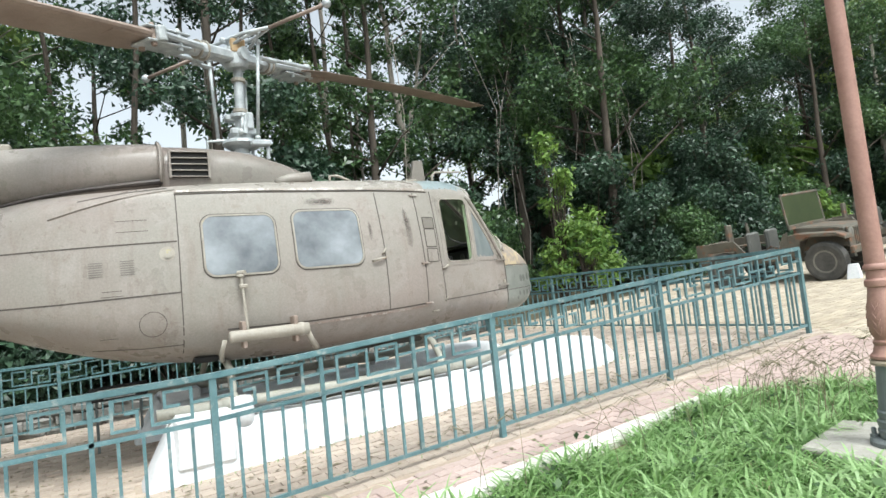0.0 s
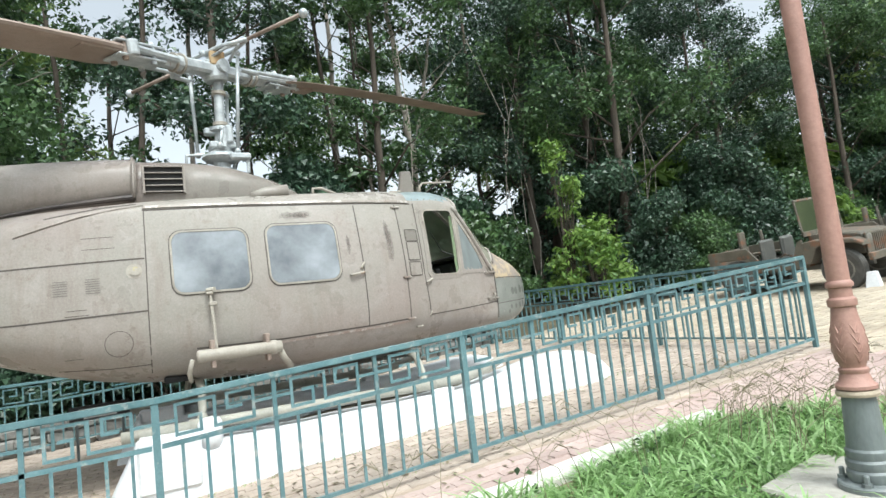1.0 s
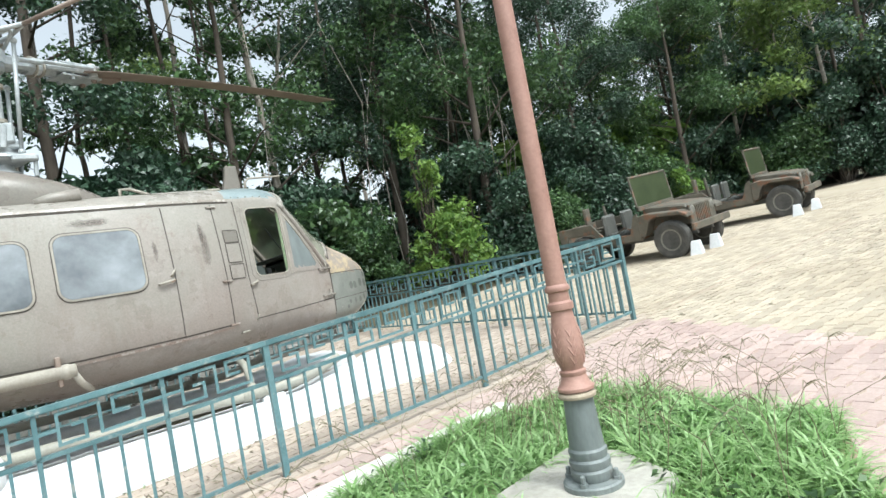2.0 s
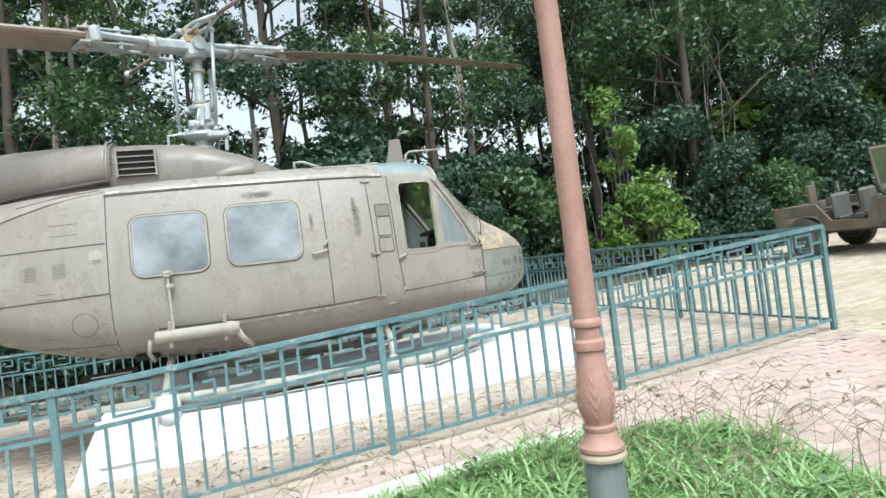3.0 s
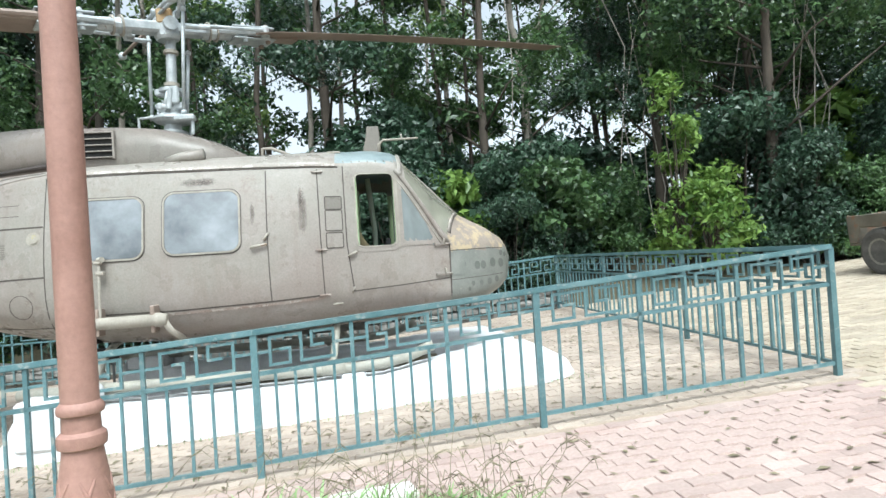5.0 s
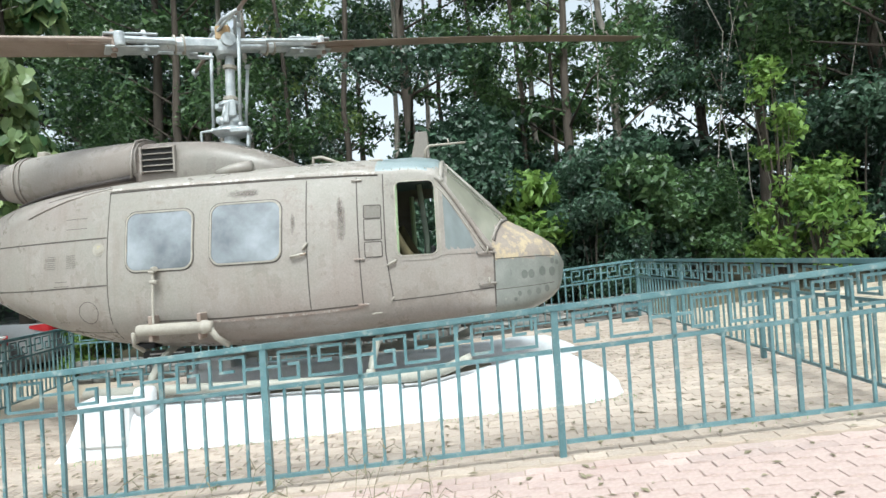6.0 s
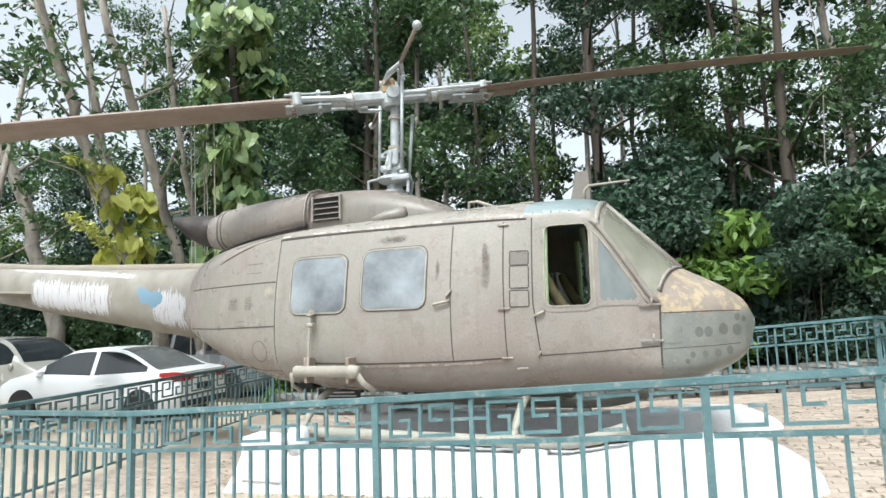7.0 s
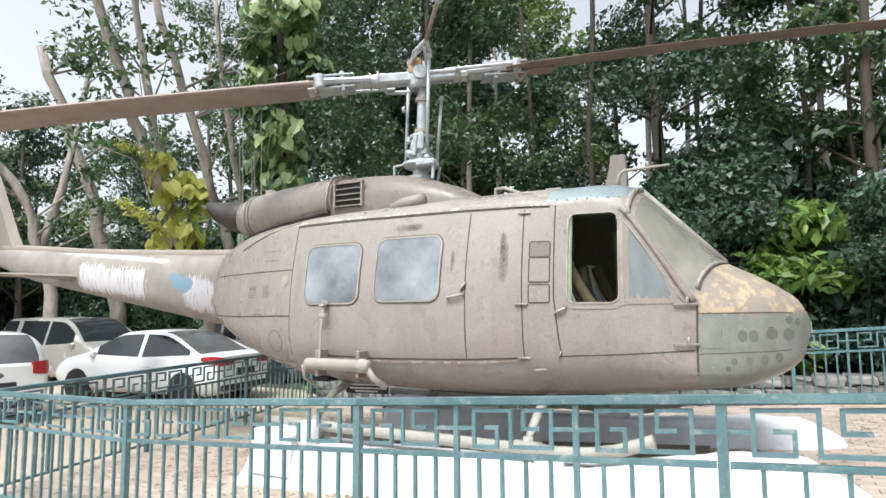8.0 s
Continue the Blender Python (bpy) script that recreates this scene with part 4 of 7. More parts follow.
    part("driveshaft_cover", loft([(x, 0.085, hi - 0.10, hi + 0.085, 0.8) for x, w, lo, hi in bx], 16), PAINT_BOOM, h)
    for sg in (-1, 1):
        bm = bmesh.new()
        rows = []
        for y, x0, x1, th in ((0.20, -6.60, -7.42, 0.05), (0.9, -6.68, -7.38, 0.04), (1.42, -6.74, -7.34, 0.03)):
            rows.append([bm.verts.new(p) for p in ((x0, sg * y, 2.09), (x0 - 0.15, sg * y, 2.09 + th), (x1, sg * y, 2.09), (x0 - 0.15, sg * y, 2.09 - th))])
        for u, v in zip(rows, rows[1:]):
            for k in range(4):
                bm.faces.new((u[k], u[(k + 1) % 4], v[(k + 1) % 4], v[k]))
        bm.faces.new(rows[-1])
        bmesh.ops.recalc_face_normals(bm, faces=bm.faces[:])
        part("stabiliser", bm, PAINT_BOOM, h)
    bm = bmesh.new()
    rows = []
    for z, x0, x1, th in ((2.55, -8.75, -9.8, 0.09), (3.0, -9.10, -9.95, 0.07), (4.0, -9.75, -10.4, 0.05), (4.35, -10.0, -10.5, 0.03)):
        rows.append([bm.verts.new(p) for p in ((x0, 0, z), (x0 - 0.25, -th, z), (x1, 0, z), (x0 - 0.25, th, z))])
    for u, v in zip(rows, rows[1:]):
        for k in range(4):
            bm.faces.new((u[k], u[(k + 1) % 4], v[(k + 1) % 4], v[k]))
    bm.faces.new(rows[-1])
    bmesh.ops.recalc_face_normals(bm, faces=bm.faces[:])
    part("tail_fin", bm, PAINT_BOOM, h)

    # skids
    for sg in (-1, 1):
        bm = bmesh.new()
        y = sg * 1.26
        tube(bm, [(-1.25, y, 0.30), (0, y, 0.30), (1.5, y, 0.295), (2.1, y, 0.295), (2.35, y, 0.31), (2.6, y, 0.36), (2.82, y, 0.44), (2.88, y, 0.46)], 0.055, 12)
        part("skid_tube", bm, SKID_PAINT, h, "worn grey-green skid tube", smooth=True)
        for x in (-0.55, 1.82):
            bm = bmesh.new()
            tube(bm, [(x, sg * 1.26, 0.30), (x + 0.01, sg * 1.20, 0.44), (x + 0.03, sg * 1.02, 0.60), (x + 0.03, sg * 0.7, 0.70), (x + 0.03, 0, 0.73)], 0.04, 10)
            part("cross_tube", bm, SKID_PAINT, h, smooth=True)
            bm = bmesh.new()
            tube(bm, [(x - 0.12, sg * 1.26, 0.30), (x + 0.12, sg * 1.26, 0.30)], 0.068, 12)
            tube(bm, [(x, sg * 1.26, 0.30), (x, sg * 1.245, 0.40)], 0.055, 12, 0.045)
            part("skid_saddle", bm, SKID_PAINT, h, smooth=True)
    # belly: dark opening, antenna stubs, cargo hook
    bm = bmesh.new()
    box(bm, -0.85, -0.62, -0.98, -0.72, 0.715, 0.775, 0.01)
    part("belly_opening", bm, DARK, h)
    bm = bmesh.new()
    box(bm, 0.2, 2.2, -0.10, 0.10, 0.55, 0.68, 0.04)
    part("belly_keel", bm, DARK_SPOT, h)

    # rotor mast, head, blades, bar
    mast = bmesh.new()
    M = Matrix.Translation((-0.10, 0.03, 0)) @ pose(0, 0, 0, 0, 1.5, 0)
    lathe(mast, [(0.17, 3.02), (0.17, 3.14), (0.10, 3.16), (0.10, 3.24), (0.075, 3.26), (0.075, 3.60), (0.085, 3.61), (0.085, 3.66), (0.06, 3.68), (0.06, 4.28), (0.085, 4.30), (0.085, 4.40), (0.07, 4.60), (0.03, 4.62)], 20, M)
    part("mast", mast, ROTOR_METAL, h, "pale weathered rotor mast", smooth=False)
    bm = bmesh.new()
    lathe(bm, [(0.11, 3.22), (0.20, 3.25), (0.235, 3.28), (0.225, 3.31), (0.15, 3.35), (0.16, 3.42), (0.12, 3.45)], 22, M)
    tube(bm, [(-0.42, 0.05, 3.10), (-0.42, 0.05, 3.32), (-0.2, 0.05, 3.34)], 0.02, 8)
    box(bm, 0.05, 0.30, -0.22, -0.10, 3.22, 3.30, 0.02)
    tube(bm, [(0.26, -0.16, 3.06), (0.27, -0.16, 3.27)], 0.022, 8)
    tube(bm, [(0.12, 0.2, 3.06), (0.16, 0.2, 3.28)], 0.022, 8)
    part("swashplate", bm, ROTOR_METAL, h, "grimy swashplate above the cowl")
    AZ, EL = radians(34.5), radians(6.6)
    e1 = Vector((math.cos(AZ) * math.cos(EL), math.sin(AZ) * math.cos(EL), math.sin(EL)))
    e2 = Vector((-math.sin(AZ), math.cos(AZ), 0))
    e3 = e1.cross(e2)
    C = Vector((-0.02, 0.0, 4.40))
    R = Matrix((e1, e2, e3)).transposed().to_4x4()
    RM = Matrix.Translation(C) @ R
    bm = bmesh.new()
    for sg in (-1, 1):
        box(bm, min(sg * 0.02, sg * 0.55), max(sg * 0.02, sg * 0.55), -0.10, 0.10, -0.07, 0.07, 0.03)
    lathe(bm, [(0.13, -0.14), (0.15, -0.10), (0.15, 0.10), (0.11, 0.14)], 18)
    tube(bm, [(0, -0.19, 0.02), (0, 0.19, 0.02)], 0.085, 12)
    bmesh.ops.transform(bm, matrix=RM, verts=bm.verts[:])
    part("rotor_hub", bm, ROTOR_METAL, h, "pale grey teetering rotor hub")
    for sg in (-1, 1):
        bm = bmesh.new()
        tube(bm, [(sg * 0.42, 0, 0), (sg * 0.62, 0, 0), (sg * 0.9, 0, 0)], 0.10, 12, 0.075)
        for yy in (-0.13, 0.13):
            tube(bm, [(sg * 0.62, yy * 0.7, 0.0), (sg * 1.25, yy * 1.25, 0.0)], 0.045, 8)
            lathe(bm, [(0.055, -0.08), (0.06, -0.06), (0.06, 0.06), (0.055, 0.08)], 12, Matrix.Translation((sg * 1.22, yy * 1.25, 0)))
        tube(bm, [(sg * 0.30, -sg * 0.26, -0.02), (sg * 1.15, -sg * 0.26, 0.0)], 0.026, 8)
        bmesh.ops.transform(bm, matrix=RM, verts=bm.verts[:])
        g = part("blade_grip", bm, ROTOR_METAL, h, smooth=False)
        for zz in (-0.075, 0.075):
            bm = bmesh.new()
            box(bm, min(sg * 0.80, sg * 1.38), max(sg * 0.80, sg * 1.38), -0.15, 0.15, zz - 0.014, zz + 0.014, 0.01)
            bmesh.ops.transform(bm, matrix=RM, verts=bm.verts[:])
            part("fork_plate", bm, ROTOR_METAL, g)
        for yy, rr in ((-0.10, 1.28), (0.10, 1.28), (-0.11, 0.95), (0.11, 0.95)):
            bm = bmesh.new()
            lathe(bm, [(0.03, -0.125), (0.034, -0.10), (0.034, 0.10), (0.02, 0.125)], 10, Matrix.Translation((sg * rr, yy, 0)))
            bmesh.ops.transform(bm, matrix=RM, verts=bm.verts[:])
            part("bolt", bm, BLADE if rr > 1 else ROTOR_METAL, g)
        bm = bmesh.new()
        tube(bm, [(sg * 0.50, 0, 0), (sg * 0.52, 0, 0)], 0.125, 14)
        tube(bm, [(sg * 0.60, 0, 0), (sg * 0.62, 0, 0)], 0.115, 14)
        bmesh.ops.transform(bm, matrix=RM, verts=bm.verts[:])
        part("grip_ring", bm, PALE_METAL, g)
        bm = bmesh.new()
        tube(bm, [(sg * 0.48, -sg * 0.12, 0.02), (sg * 0.40, -sg * 0.30, -0.05), (sg * 0.10, -sg * 0.32, -0.06)], 0.03, 8)
        bmesh.ops.transform(bm, matrix=RM, verts=bm.verts[:])
        part("pitch_horn", bm, ROTOR_METAL, g)
        # blade: thick rounded leading edge, thin trailing edge
        bm = bmesh.new()
        prof = [(-0.14, 0.0), (-0.125, 0.026), (-0.07, 0.038), (0.02, 0.036), (0.20, 0.018), (0.39, 0.003), (0.39, -0.003), (0.20, -0.016), (0.02, -0.030), (-0.07, -0.032), (-0.125, -0.022)]
        rows = []
        for r, k in ((1.08, 0.75), (1.35, 1.0), (2.2, 1.0), (3.5, 1.0), (5.0, 1.0), (6.3, 1.0), (7.5, 1.0), (7.55, 0.9)):
            droop = -0.0042 * (r - 1.0) ** 2 + (0.063 * (r - 1.0) if sg > 0 else 0.0)
            tw = radians(10.0 if sg > 0 else 4.2)
            ring = []
            for c, t in prof:
                c2, t2 = c * k, t * k * (1.3 if r < 1.5 else 1)
                c3, t3 = c2 * math.cos(tw) + t2 * math.sin(tw), -c2 * math.sin(tw) + t2 * math.cos(tw)
                ring.append(bm.verts.new((sg * r, -sg * c3, t3 + droop)))
            rows.append(ring)
        m = len(prof)
        for u, v in zip(rows, rows[1:]):
            for k in range(m):
                bm.faces.new((u[k], u[(k + 1) % m], v[(k + 1) % m], v[k]))
        bm.faces.new(rows[0][::-1])
        bm.faces.new(rows[-1])
        bmesh.ops.recalc_face_normals(bm, faces=bm.faces[:])
        bmesh.ops.transform(bm, matrix=RM, verts=bm.verts[:])
        bl = part("rotor_blade", bm, BLADE, h, "long weathered brown rotor blade")
        bm = bmesh.new()
        box(bm, min(sg * 1.08, sg * 1.75), max(sg * 1.08, sg * 1.75), -0.10, 0.10, -0.045, 0.045, 0.01)
        bmesh.ops.transform(bm, matrix=RM, verts=bm.verts[:])
        part("blade_doubler", bm, BLADE, bl)
    # stabiliser bar with end weights
    up, lo2 = Vector((0.87, -1.09, 4.72)), Vector((-0.98, 1.20, 4.50))
    mid = (up + lo2) / 2
    d = (up - lo2).normalized()
    bm = bmesh.new()
    s2 = d.cross(Vector((0, 0, 1))).normalized() * 0.10
    for k in (-1, 1):
        tube(bm, [mid + d * 0.62, mid + d * 0.3 + s2 * k, mid + s2 * k, mid - d * 0.3 + s2 * k, mid - d * 0.62], 0.026, 8)
    tube(bm, [mid - s2 * 1.5, mid + s2 * 1.5], 0.035, 10)
    bar = part("stabiliser_bar", bm, ROTOR_METAL, h, "rusty stabiliser bar with pale end weights", smooth=True)
    for a, b in ((mid + d * 0.5, up), (mid - d * 0.5, lo2)):
        bm = bmesh.new()
        tube(bm, [a, b], 0.024, 8)
        part("bar_rod", bm, BLADE, bar, "rusty rod", smooth=True)
    for p in (up, lo2):
        bm = bmesh.new()
        bmesh.ops.create_uvsphere(bm, u_segments=12, v_segments=8, radius=0.055, matrix=Matrix.Translation(p))
        part("end_weight", bm, ROTOR_METAL, bar, smooth=True)
    bm = bmesh.new()
    box(bm, -0.09, 0.09, -0.16, -0.08, 4.42, 4.60, 0.015)
    part("trunnion_block", bm, RUST_YELLOW, h, "rusty yellow trunnion block")
    for q in (-1, 1):
        bm = bmesh.new()
        tube(bm, [(0.02 + 0.13 * q, -0.10, 4.50), (0.16 + 0.06 * q, -0.26, 4.60), mid + d * 0.45], 0.02, 8)
        part("mixing_lever", bm, ROTOR_METAL, h, smooth=True)
    for z in (3.72, 4.12):
        bm = bmesh.new()
        lathe(bm, [(0.062, z - 0.03), (0.088, z - 0.02), (0.088, z + 0.02), (0.062, z + 0.03)], 14, M)
        part("mast_clamp", bm, PALE_METAL, h, "rust-stained clamp")
    bm = bmesh.new()
    box(bm, -0.16, 0.16, -0.12, -0.02, 3.38, 3.47, 0.02)
    box(bm, 0.02, 0.12, -0.16, -0.10, 3.44, 3.66, 0.02)
    part("drive_arm", bm, ROTOR_METAL, h)
    # pitch links
    for a, b in (((0.16, -0.12, 3.34), (0.24, -0.20, 4.56)), ((-0.28, 0.10, 3.34), (-0.30, 0.20, 4.42)), ((0.10, 0.22, 3.34), (0.14, 0.30, 4.20)), ((-0.05, -0.17, 3.40), (0.0, -0.13, 3.62))):
        bm = bmesh.new()
        tube(bm, [a, b], 0.022, 8)
        for p in (a, b):
            bmesh.ops.create_uvsphere(bm, u_segments=8, v_segments=6, radius=0.038, matrix=Matrix.Translation(p))
        part("pitch_link", bm, ROTOR_METAL, h, smooth=True)
    bm = bmesh.new()
    lathe(bm, [(0.10, 3.60), (0.15, 3.62), (0.15, 3.66), (0.10, 3.68)], 16, M)
    box(bm, -0.20, 0.10, -0.03, 0.09, 3.58, 3.66, 0.015)
    tube(bm, [(0.0, -0.16, 3.38), (0.03, -0.16, 3.62)], 0.03, 8)
    part("scissor_collar", bm, ROTOR_METAL, h)
    return h


def boom_material():
    """Faded paint, scraped to white and blue in two ragged bands."""
    m, nt, b = nodes_of("worn_boom_paint")
    tc = nt.nodes.new("ShaderNodeTexCoord")
    sep = nt.nodes.new("ShaderNodeSeparateXYZ")
    nt.links.new(tc.outputs["Object"], sep.inputs[0])
    mp = nt.nodes.new("ShaderNodeMapping")
    mp.inputs["Scale"].default_value = (17, 2, 1.9)
    nt.links.new(tc.outputs["Object"], mp.inputs["Vector"])
    n = nt.nodes.new("ShaderNodeTexNoise")
    n.inputs["Scale"].default_value, n.inputs["Detail"].default_value, n.inputs["Roughness"].default_value = 2.2, 8, 0.65
    nt.links.new(mp.outputs[0], n.inputs["Vector"])
    n2 = nt.nodes.new("ShaderNodeTexNoise")
    n2.inputs["Scale"].default_value, n2.inputs["Detail"].default_value = 3.2, 9
    nt.links.new(tc.outputs["Object"], n2.inputs["Vector"])

    def math_node(op, a, c, clamp=False):
        k = nt.nodes.new("ShaderNodeMath")
        k.operation, k.use_clamp = op, clamp
        for i, v in enumerate((a, c)):
            if isinstance(v, float):
                k.inputs[i].default_value = v
            else:
                nt.links.new(v, k.inputs[i])
        return k.outputs[0]

    def band(out, centre, half, soft):
        d = math_node('ABSOLUTE', math_node('SUBTRACT', out, centre), 0.0)
        return math_node('MULTIPLY', math_node('SUBTRACT', half, d), 1.0 / soft, True)

    def both(a, c):
        return math_node('MULTIPLY', a, c)

    x, z = sep.outputs[0], sep.outputs[2]
    drop = math_node('ADD', z, math_node('MULTIPLY', x, 0.10))
    white = math_node('MAXIMUM', both(band(x, -5.65, 1.2, 0.35), band(drop, 1.43, 0.42, 0.26)), both(band(x, -3.45, 0.55, 0.3), band(drop, 1.38, 0.44, 0.26)))
    white = math_node('MAXIMUM', white, both(band(x, -5.8, 2.0, 0.6), band(drop, 1.82, 0.07, 0.05)))
    mask = math_node('GREATER_THAN', math_node('ADD', math_node('MULTIPLY', white, 0.48), n.outputs["Fac"]), 0.893)
    blue = both(band(x, -3.85, 0.40, 0.25), band(drop, 1.53, 0.25, 0.2))
    bmask = math_node('GREATER_THAN', math_node('ADD', math_node('MULTIPLY', blue, 0.56), n2.outputs["Fac"]), 0.87)
    ramp = nt.nodes.new("ShaderNodeValToRGB")
    ramp.color_ramp.elements[0].position, ramp.color_ramp.elements[1].position = 0.35, 0.65
    ramp.color_ramp.elements[0].color, ramp.color_ramp.elements[1].color = rgba((0.215, 0.196, 0.168)), rgba((0.285, 0.262, 0.228))
    nt.links.new(n2.outputs["Fac"], ramp.inputs[0])
    m1, m2 = nt.nodes.new("ShaderNodeMixRGB"), nt.nodes.new("ShaderNodeMixRGB")
    nt.links.new(mask, m1.inputs[0])
    nt.links.new(ramp.outputs[0], m1.inputs[1])
    m1.inputs[2].default_value = rgba((0.50, 0.49, 0.51))
    nt.links.new(bmask, m2.inputs[0])
    nt.links.new(m1.outputs[0], m2.inputs[1])
    m2.inputs[2].default_value = rgba((0.16, 0.26, 0.345))
    nt.links.new(m2.outputs[0], b.inputs["Base Color"])
    b.inputs["Roughness"].default_value = 0.6
    bp = nt.nodes.new("ShaderNodeBump")
    bp.inputs["Strength"].default_value = 0.1
    nt.links.new(n.outputs["Fac"], bp.inputs["Height"])
    nt.links.new(bp.outputs[0], b.inputs["Normal"])
    return m


BOOM_WORN = boom_material()
helicopter()

# ---- white plinth strips under the skids ----


def plinth(sg):
    t = thing("plinth", pose(0, 0, 0), "whitewashed plaster plinth strip under a helicopter skid", "plinth", "plinths under the skids")
    xs = np.concatenate([np.linspace(-1.42, -1.12, 5), np.linspace(-1.1, 4.1, 60), [4.2, 4.28, 4.33, 4.36]])
    bm = bmesh.new()
    rows = []
    rnd = random.Random(4 + sg)
    for x in xs:
        end = min(1.0, max(0.0, (4.36 - x) / 0.45)) ** 0.5
        g = ground_z(x) - 0.03
        top = 0.14 + 0.05 * min(1, max(0, x / 2)) + (0.22 if sg < 0 else 0.10) * min(1, max(0, (x - 2.3) / 1.2)) + rnd.uniform(-0.006, 0.006)
        top = g + (top - g) * (0.15 + 0.85 * end)
        if x < -1.11:
            top = g + 0.02 + (top + 0.10 - g) * (x + 1.42) / 0.31
        bulge = 0.05 * math.sin(x * 1.7) + rnd.uniform(-0.012, 0.012)
        yo, yi = -1.62 + 0.30 * (1 - end) - bulge * 0.6 - 0.09 * max(0, min(1, (x - 0.5) / 3)), -0.98 - 0.25 * (1 - end)
        rows.append([bm.verts.new((x, sg * -y, z)) for y, z in ((yo - 0.02, g), (yo + 0.02, g + (top - g) * 0.6), (yo + 0.07, top - 0.05), (yo + 0.15, top),
                                                              (yi - 0.05, top), (yi, top - 0.05), (yi + 0.02, g))])
    for u, v in zip(rows, rows[1:]):
        for k in range(len(u) - 1):
            bm.faces.new((u[k], u[k + 1], v[k + 1], v[k])).smooth = True
    bm.faces.new(rows[0])
    bm.faces.new(rows[-1][::-1])
    bmesh.ops.recalc_face_normals(bm, faces=bm.faces[:])
    part("strip", bm, PLASTER, t)
    bm = bmesh.new()
    box(bm, -1.125, -0.60, min(sg * 1.04, sg * 1.615), max(sg * 1.04, sg * 1.615), -0.2, 0.285, 0.03)
    for v in bm.verts:
        v.co += Vector((rnd.uniform(-0.012, 0.012), rnd.uniform(-0.01, 0.01), rnd.uniform(-0.012, 0.012)))
    part("rear_block", bm, PLASTER, t)
    bm = bmesh.new()
    lathe(bm, [(0.10, 0.1), (0.11, 0.2), (0.11, 0.33), (0.09, 0.37), (0.04, 0.38)], 14, Matrix.Translation((-0.50, sg * 1.43, 0)))
    part("stub", bm, PLASTER, t, smooth=True)
    bm = bmesh.new()
    box(bm, 1.9, 2.15, min(sg * 1.16, sg * 1.34), max(sg * 1.16, sg * 1.34), 0.10, 0.242, 0.02)
    part("front_block", bm, PLASTER, t)
    return t


plinth(-1)
plinth(1)

# ---- fence: posts, rails, bars and key-pattern bands; posts upright, rails follow the slope ----
KEY = [[(0.0, 0.5), (0.16, 0.5)],
       [(0.36, 0.52), (0.27, 0.52)],
       [(0.36, 0.52), (0.36, 0.12), (0.16, 0.12), (0.16, 0.88), (0.477, 0.88), (0.477, 0.12), (0.81, 0.12), (0.81, 0.88), (0.585, 0.88), (0.585, 0.50), (0.70, 0.50)],
       [(0.81, 0.5), (1.0, 0.5)]]


def fence_panel(a, b, last=False, name="fence_panel"):
    ax, ay = a
    bx, by = b
    L = math.hypot(bx - ax, by - ay)
    za, zb = ground_z(ax), ground_z(bx)
    k = (zb - za) / L
    t = thing(name, Matrix.Translation((ax, ay, za)) @ Matrix.Rotation(math.atan2(by - ay, bx - ax), 4, 'Z'),
              "teal painted steel fence panel with a key pattern band", "fence", "fence panels round the helicopter")

    def bar(bm, x0, x1, z0, z1, w):
        g = bmesh.ops.create_cube(bm, size=1.0)
        for v in g["verts"]:
            x = x0 if v.co.x < 0 else x1
            v.co = (x, v.co.y * w, (z0 if v.co.z < 0 else z1) + k * x)

    def piece(nm, x0, x1, z0, z1, w):
        bm = bmesh.new()
        bar(bm, x0, x1, z0, z1, w)
        return part(nm, bm, TEAL, t)

    for x in ((0, L) if last else (0,)):
        bm = bmesh.new()
        bar(bm, x - 0.024, x + 0.024, -0.05, 1.075, 0.048)
        part("post", bm, TEAL, t)
    bm = bmesh.new()
    bar(bm, 0, L, 1.06, 1.098, 0.062)
    bar(bm, 0, L, 1.052, 1.064, 0.03)
    part("top_rail", bm, TEAL, t)
    piece("middle_rail", 0.03, L - 0.03, 0.755, 0.785, 0.03)
    piece("bottom_rail", 0.03, L - 0.03, 0.105, 0.132, 0.03)
    s = L / 15
    for i in range(1, 15):
        if i % 5 == 0:
            piece("divider", i * s - 0.015, i * s + 0.015, 0.125, 1.06, 0.03)
        else:
            piece("bar", i * s - 0.0105, i * s + 0.0105, 0.125, 0.76, 0.021)
    for j in range(3):
        x0, w = j * 5 * s, 5 * s
        bm = bmesh.new()
        for line in KEY:
            for (u0, v0), (u1, v1) in zip(line, line[1:]):
                xa, xb = x0 + min(u0, u1) * w, x0 + max(u0, u1) * w
                wa, wb = 0.79 + min(v0, v1) * 0.265, 0.79 + max(v0, v1) * 0.265
                if u0 == u1:
                    bar(bm, xa - 0.0105, xa + 0.0105, wa, wb, 0.020)
                else:
                    bar(bm, xa - 0.0104, xb + 0.0104, wa - 0.0105, wa + 0.0105, 0.0204)
        part("key_band", bm, TEAL, t)
    return t


FRONT = [(-3.22, -3.12), (-0.97, -3.12), (1.38, -3.125), (3.52, -3.12), (6.035, -3.125)]
RIGHT = [(6.035, -3.125), (6.05, -0.70), (6.06, 1.85), (6.06, 4.40)]
BACK = [(6.06, 4.40), (3.95, 4.18), (1.85, 3.95), (-0.25, 3.72), (-2.35, 3.48), (-4.5, 3.25)]
LEFT = [(-4.5, 3.25), (-4.08, 1.13), (-3.65, -1.0), (-3.22, -3.12)]
for line in (FRONT, RIGHT, BACK, LEFT):
    for a, b in zip(line, line[1:]):
        fence_panel(a, b)

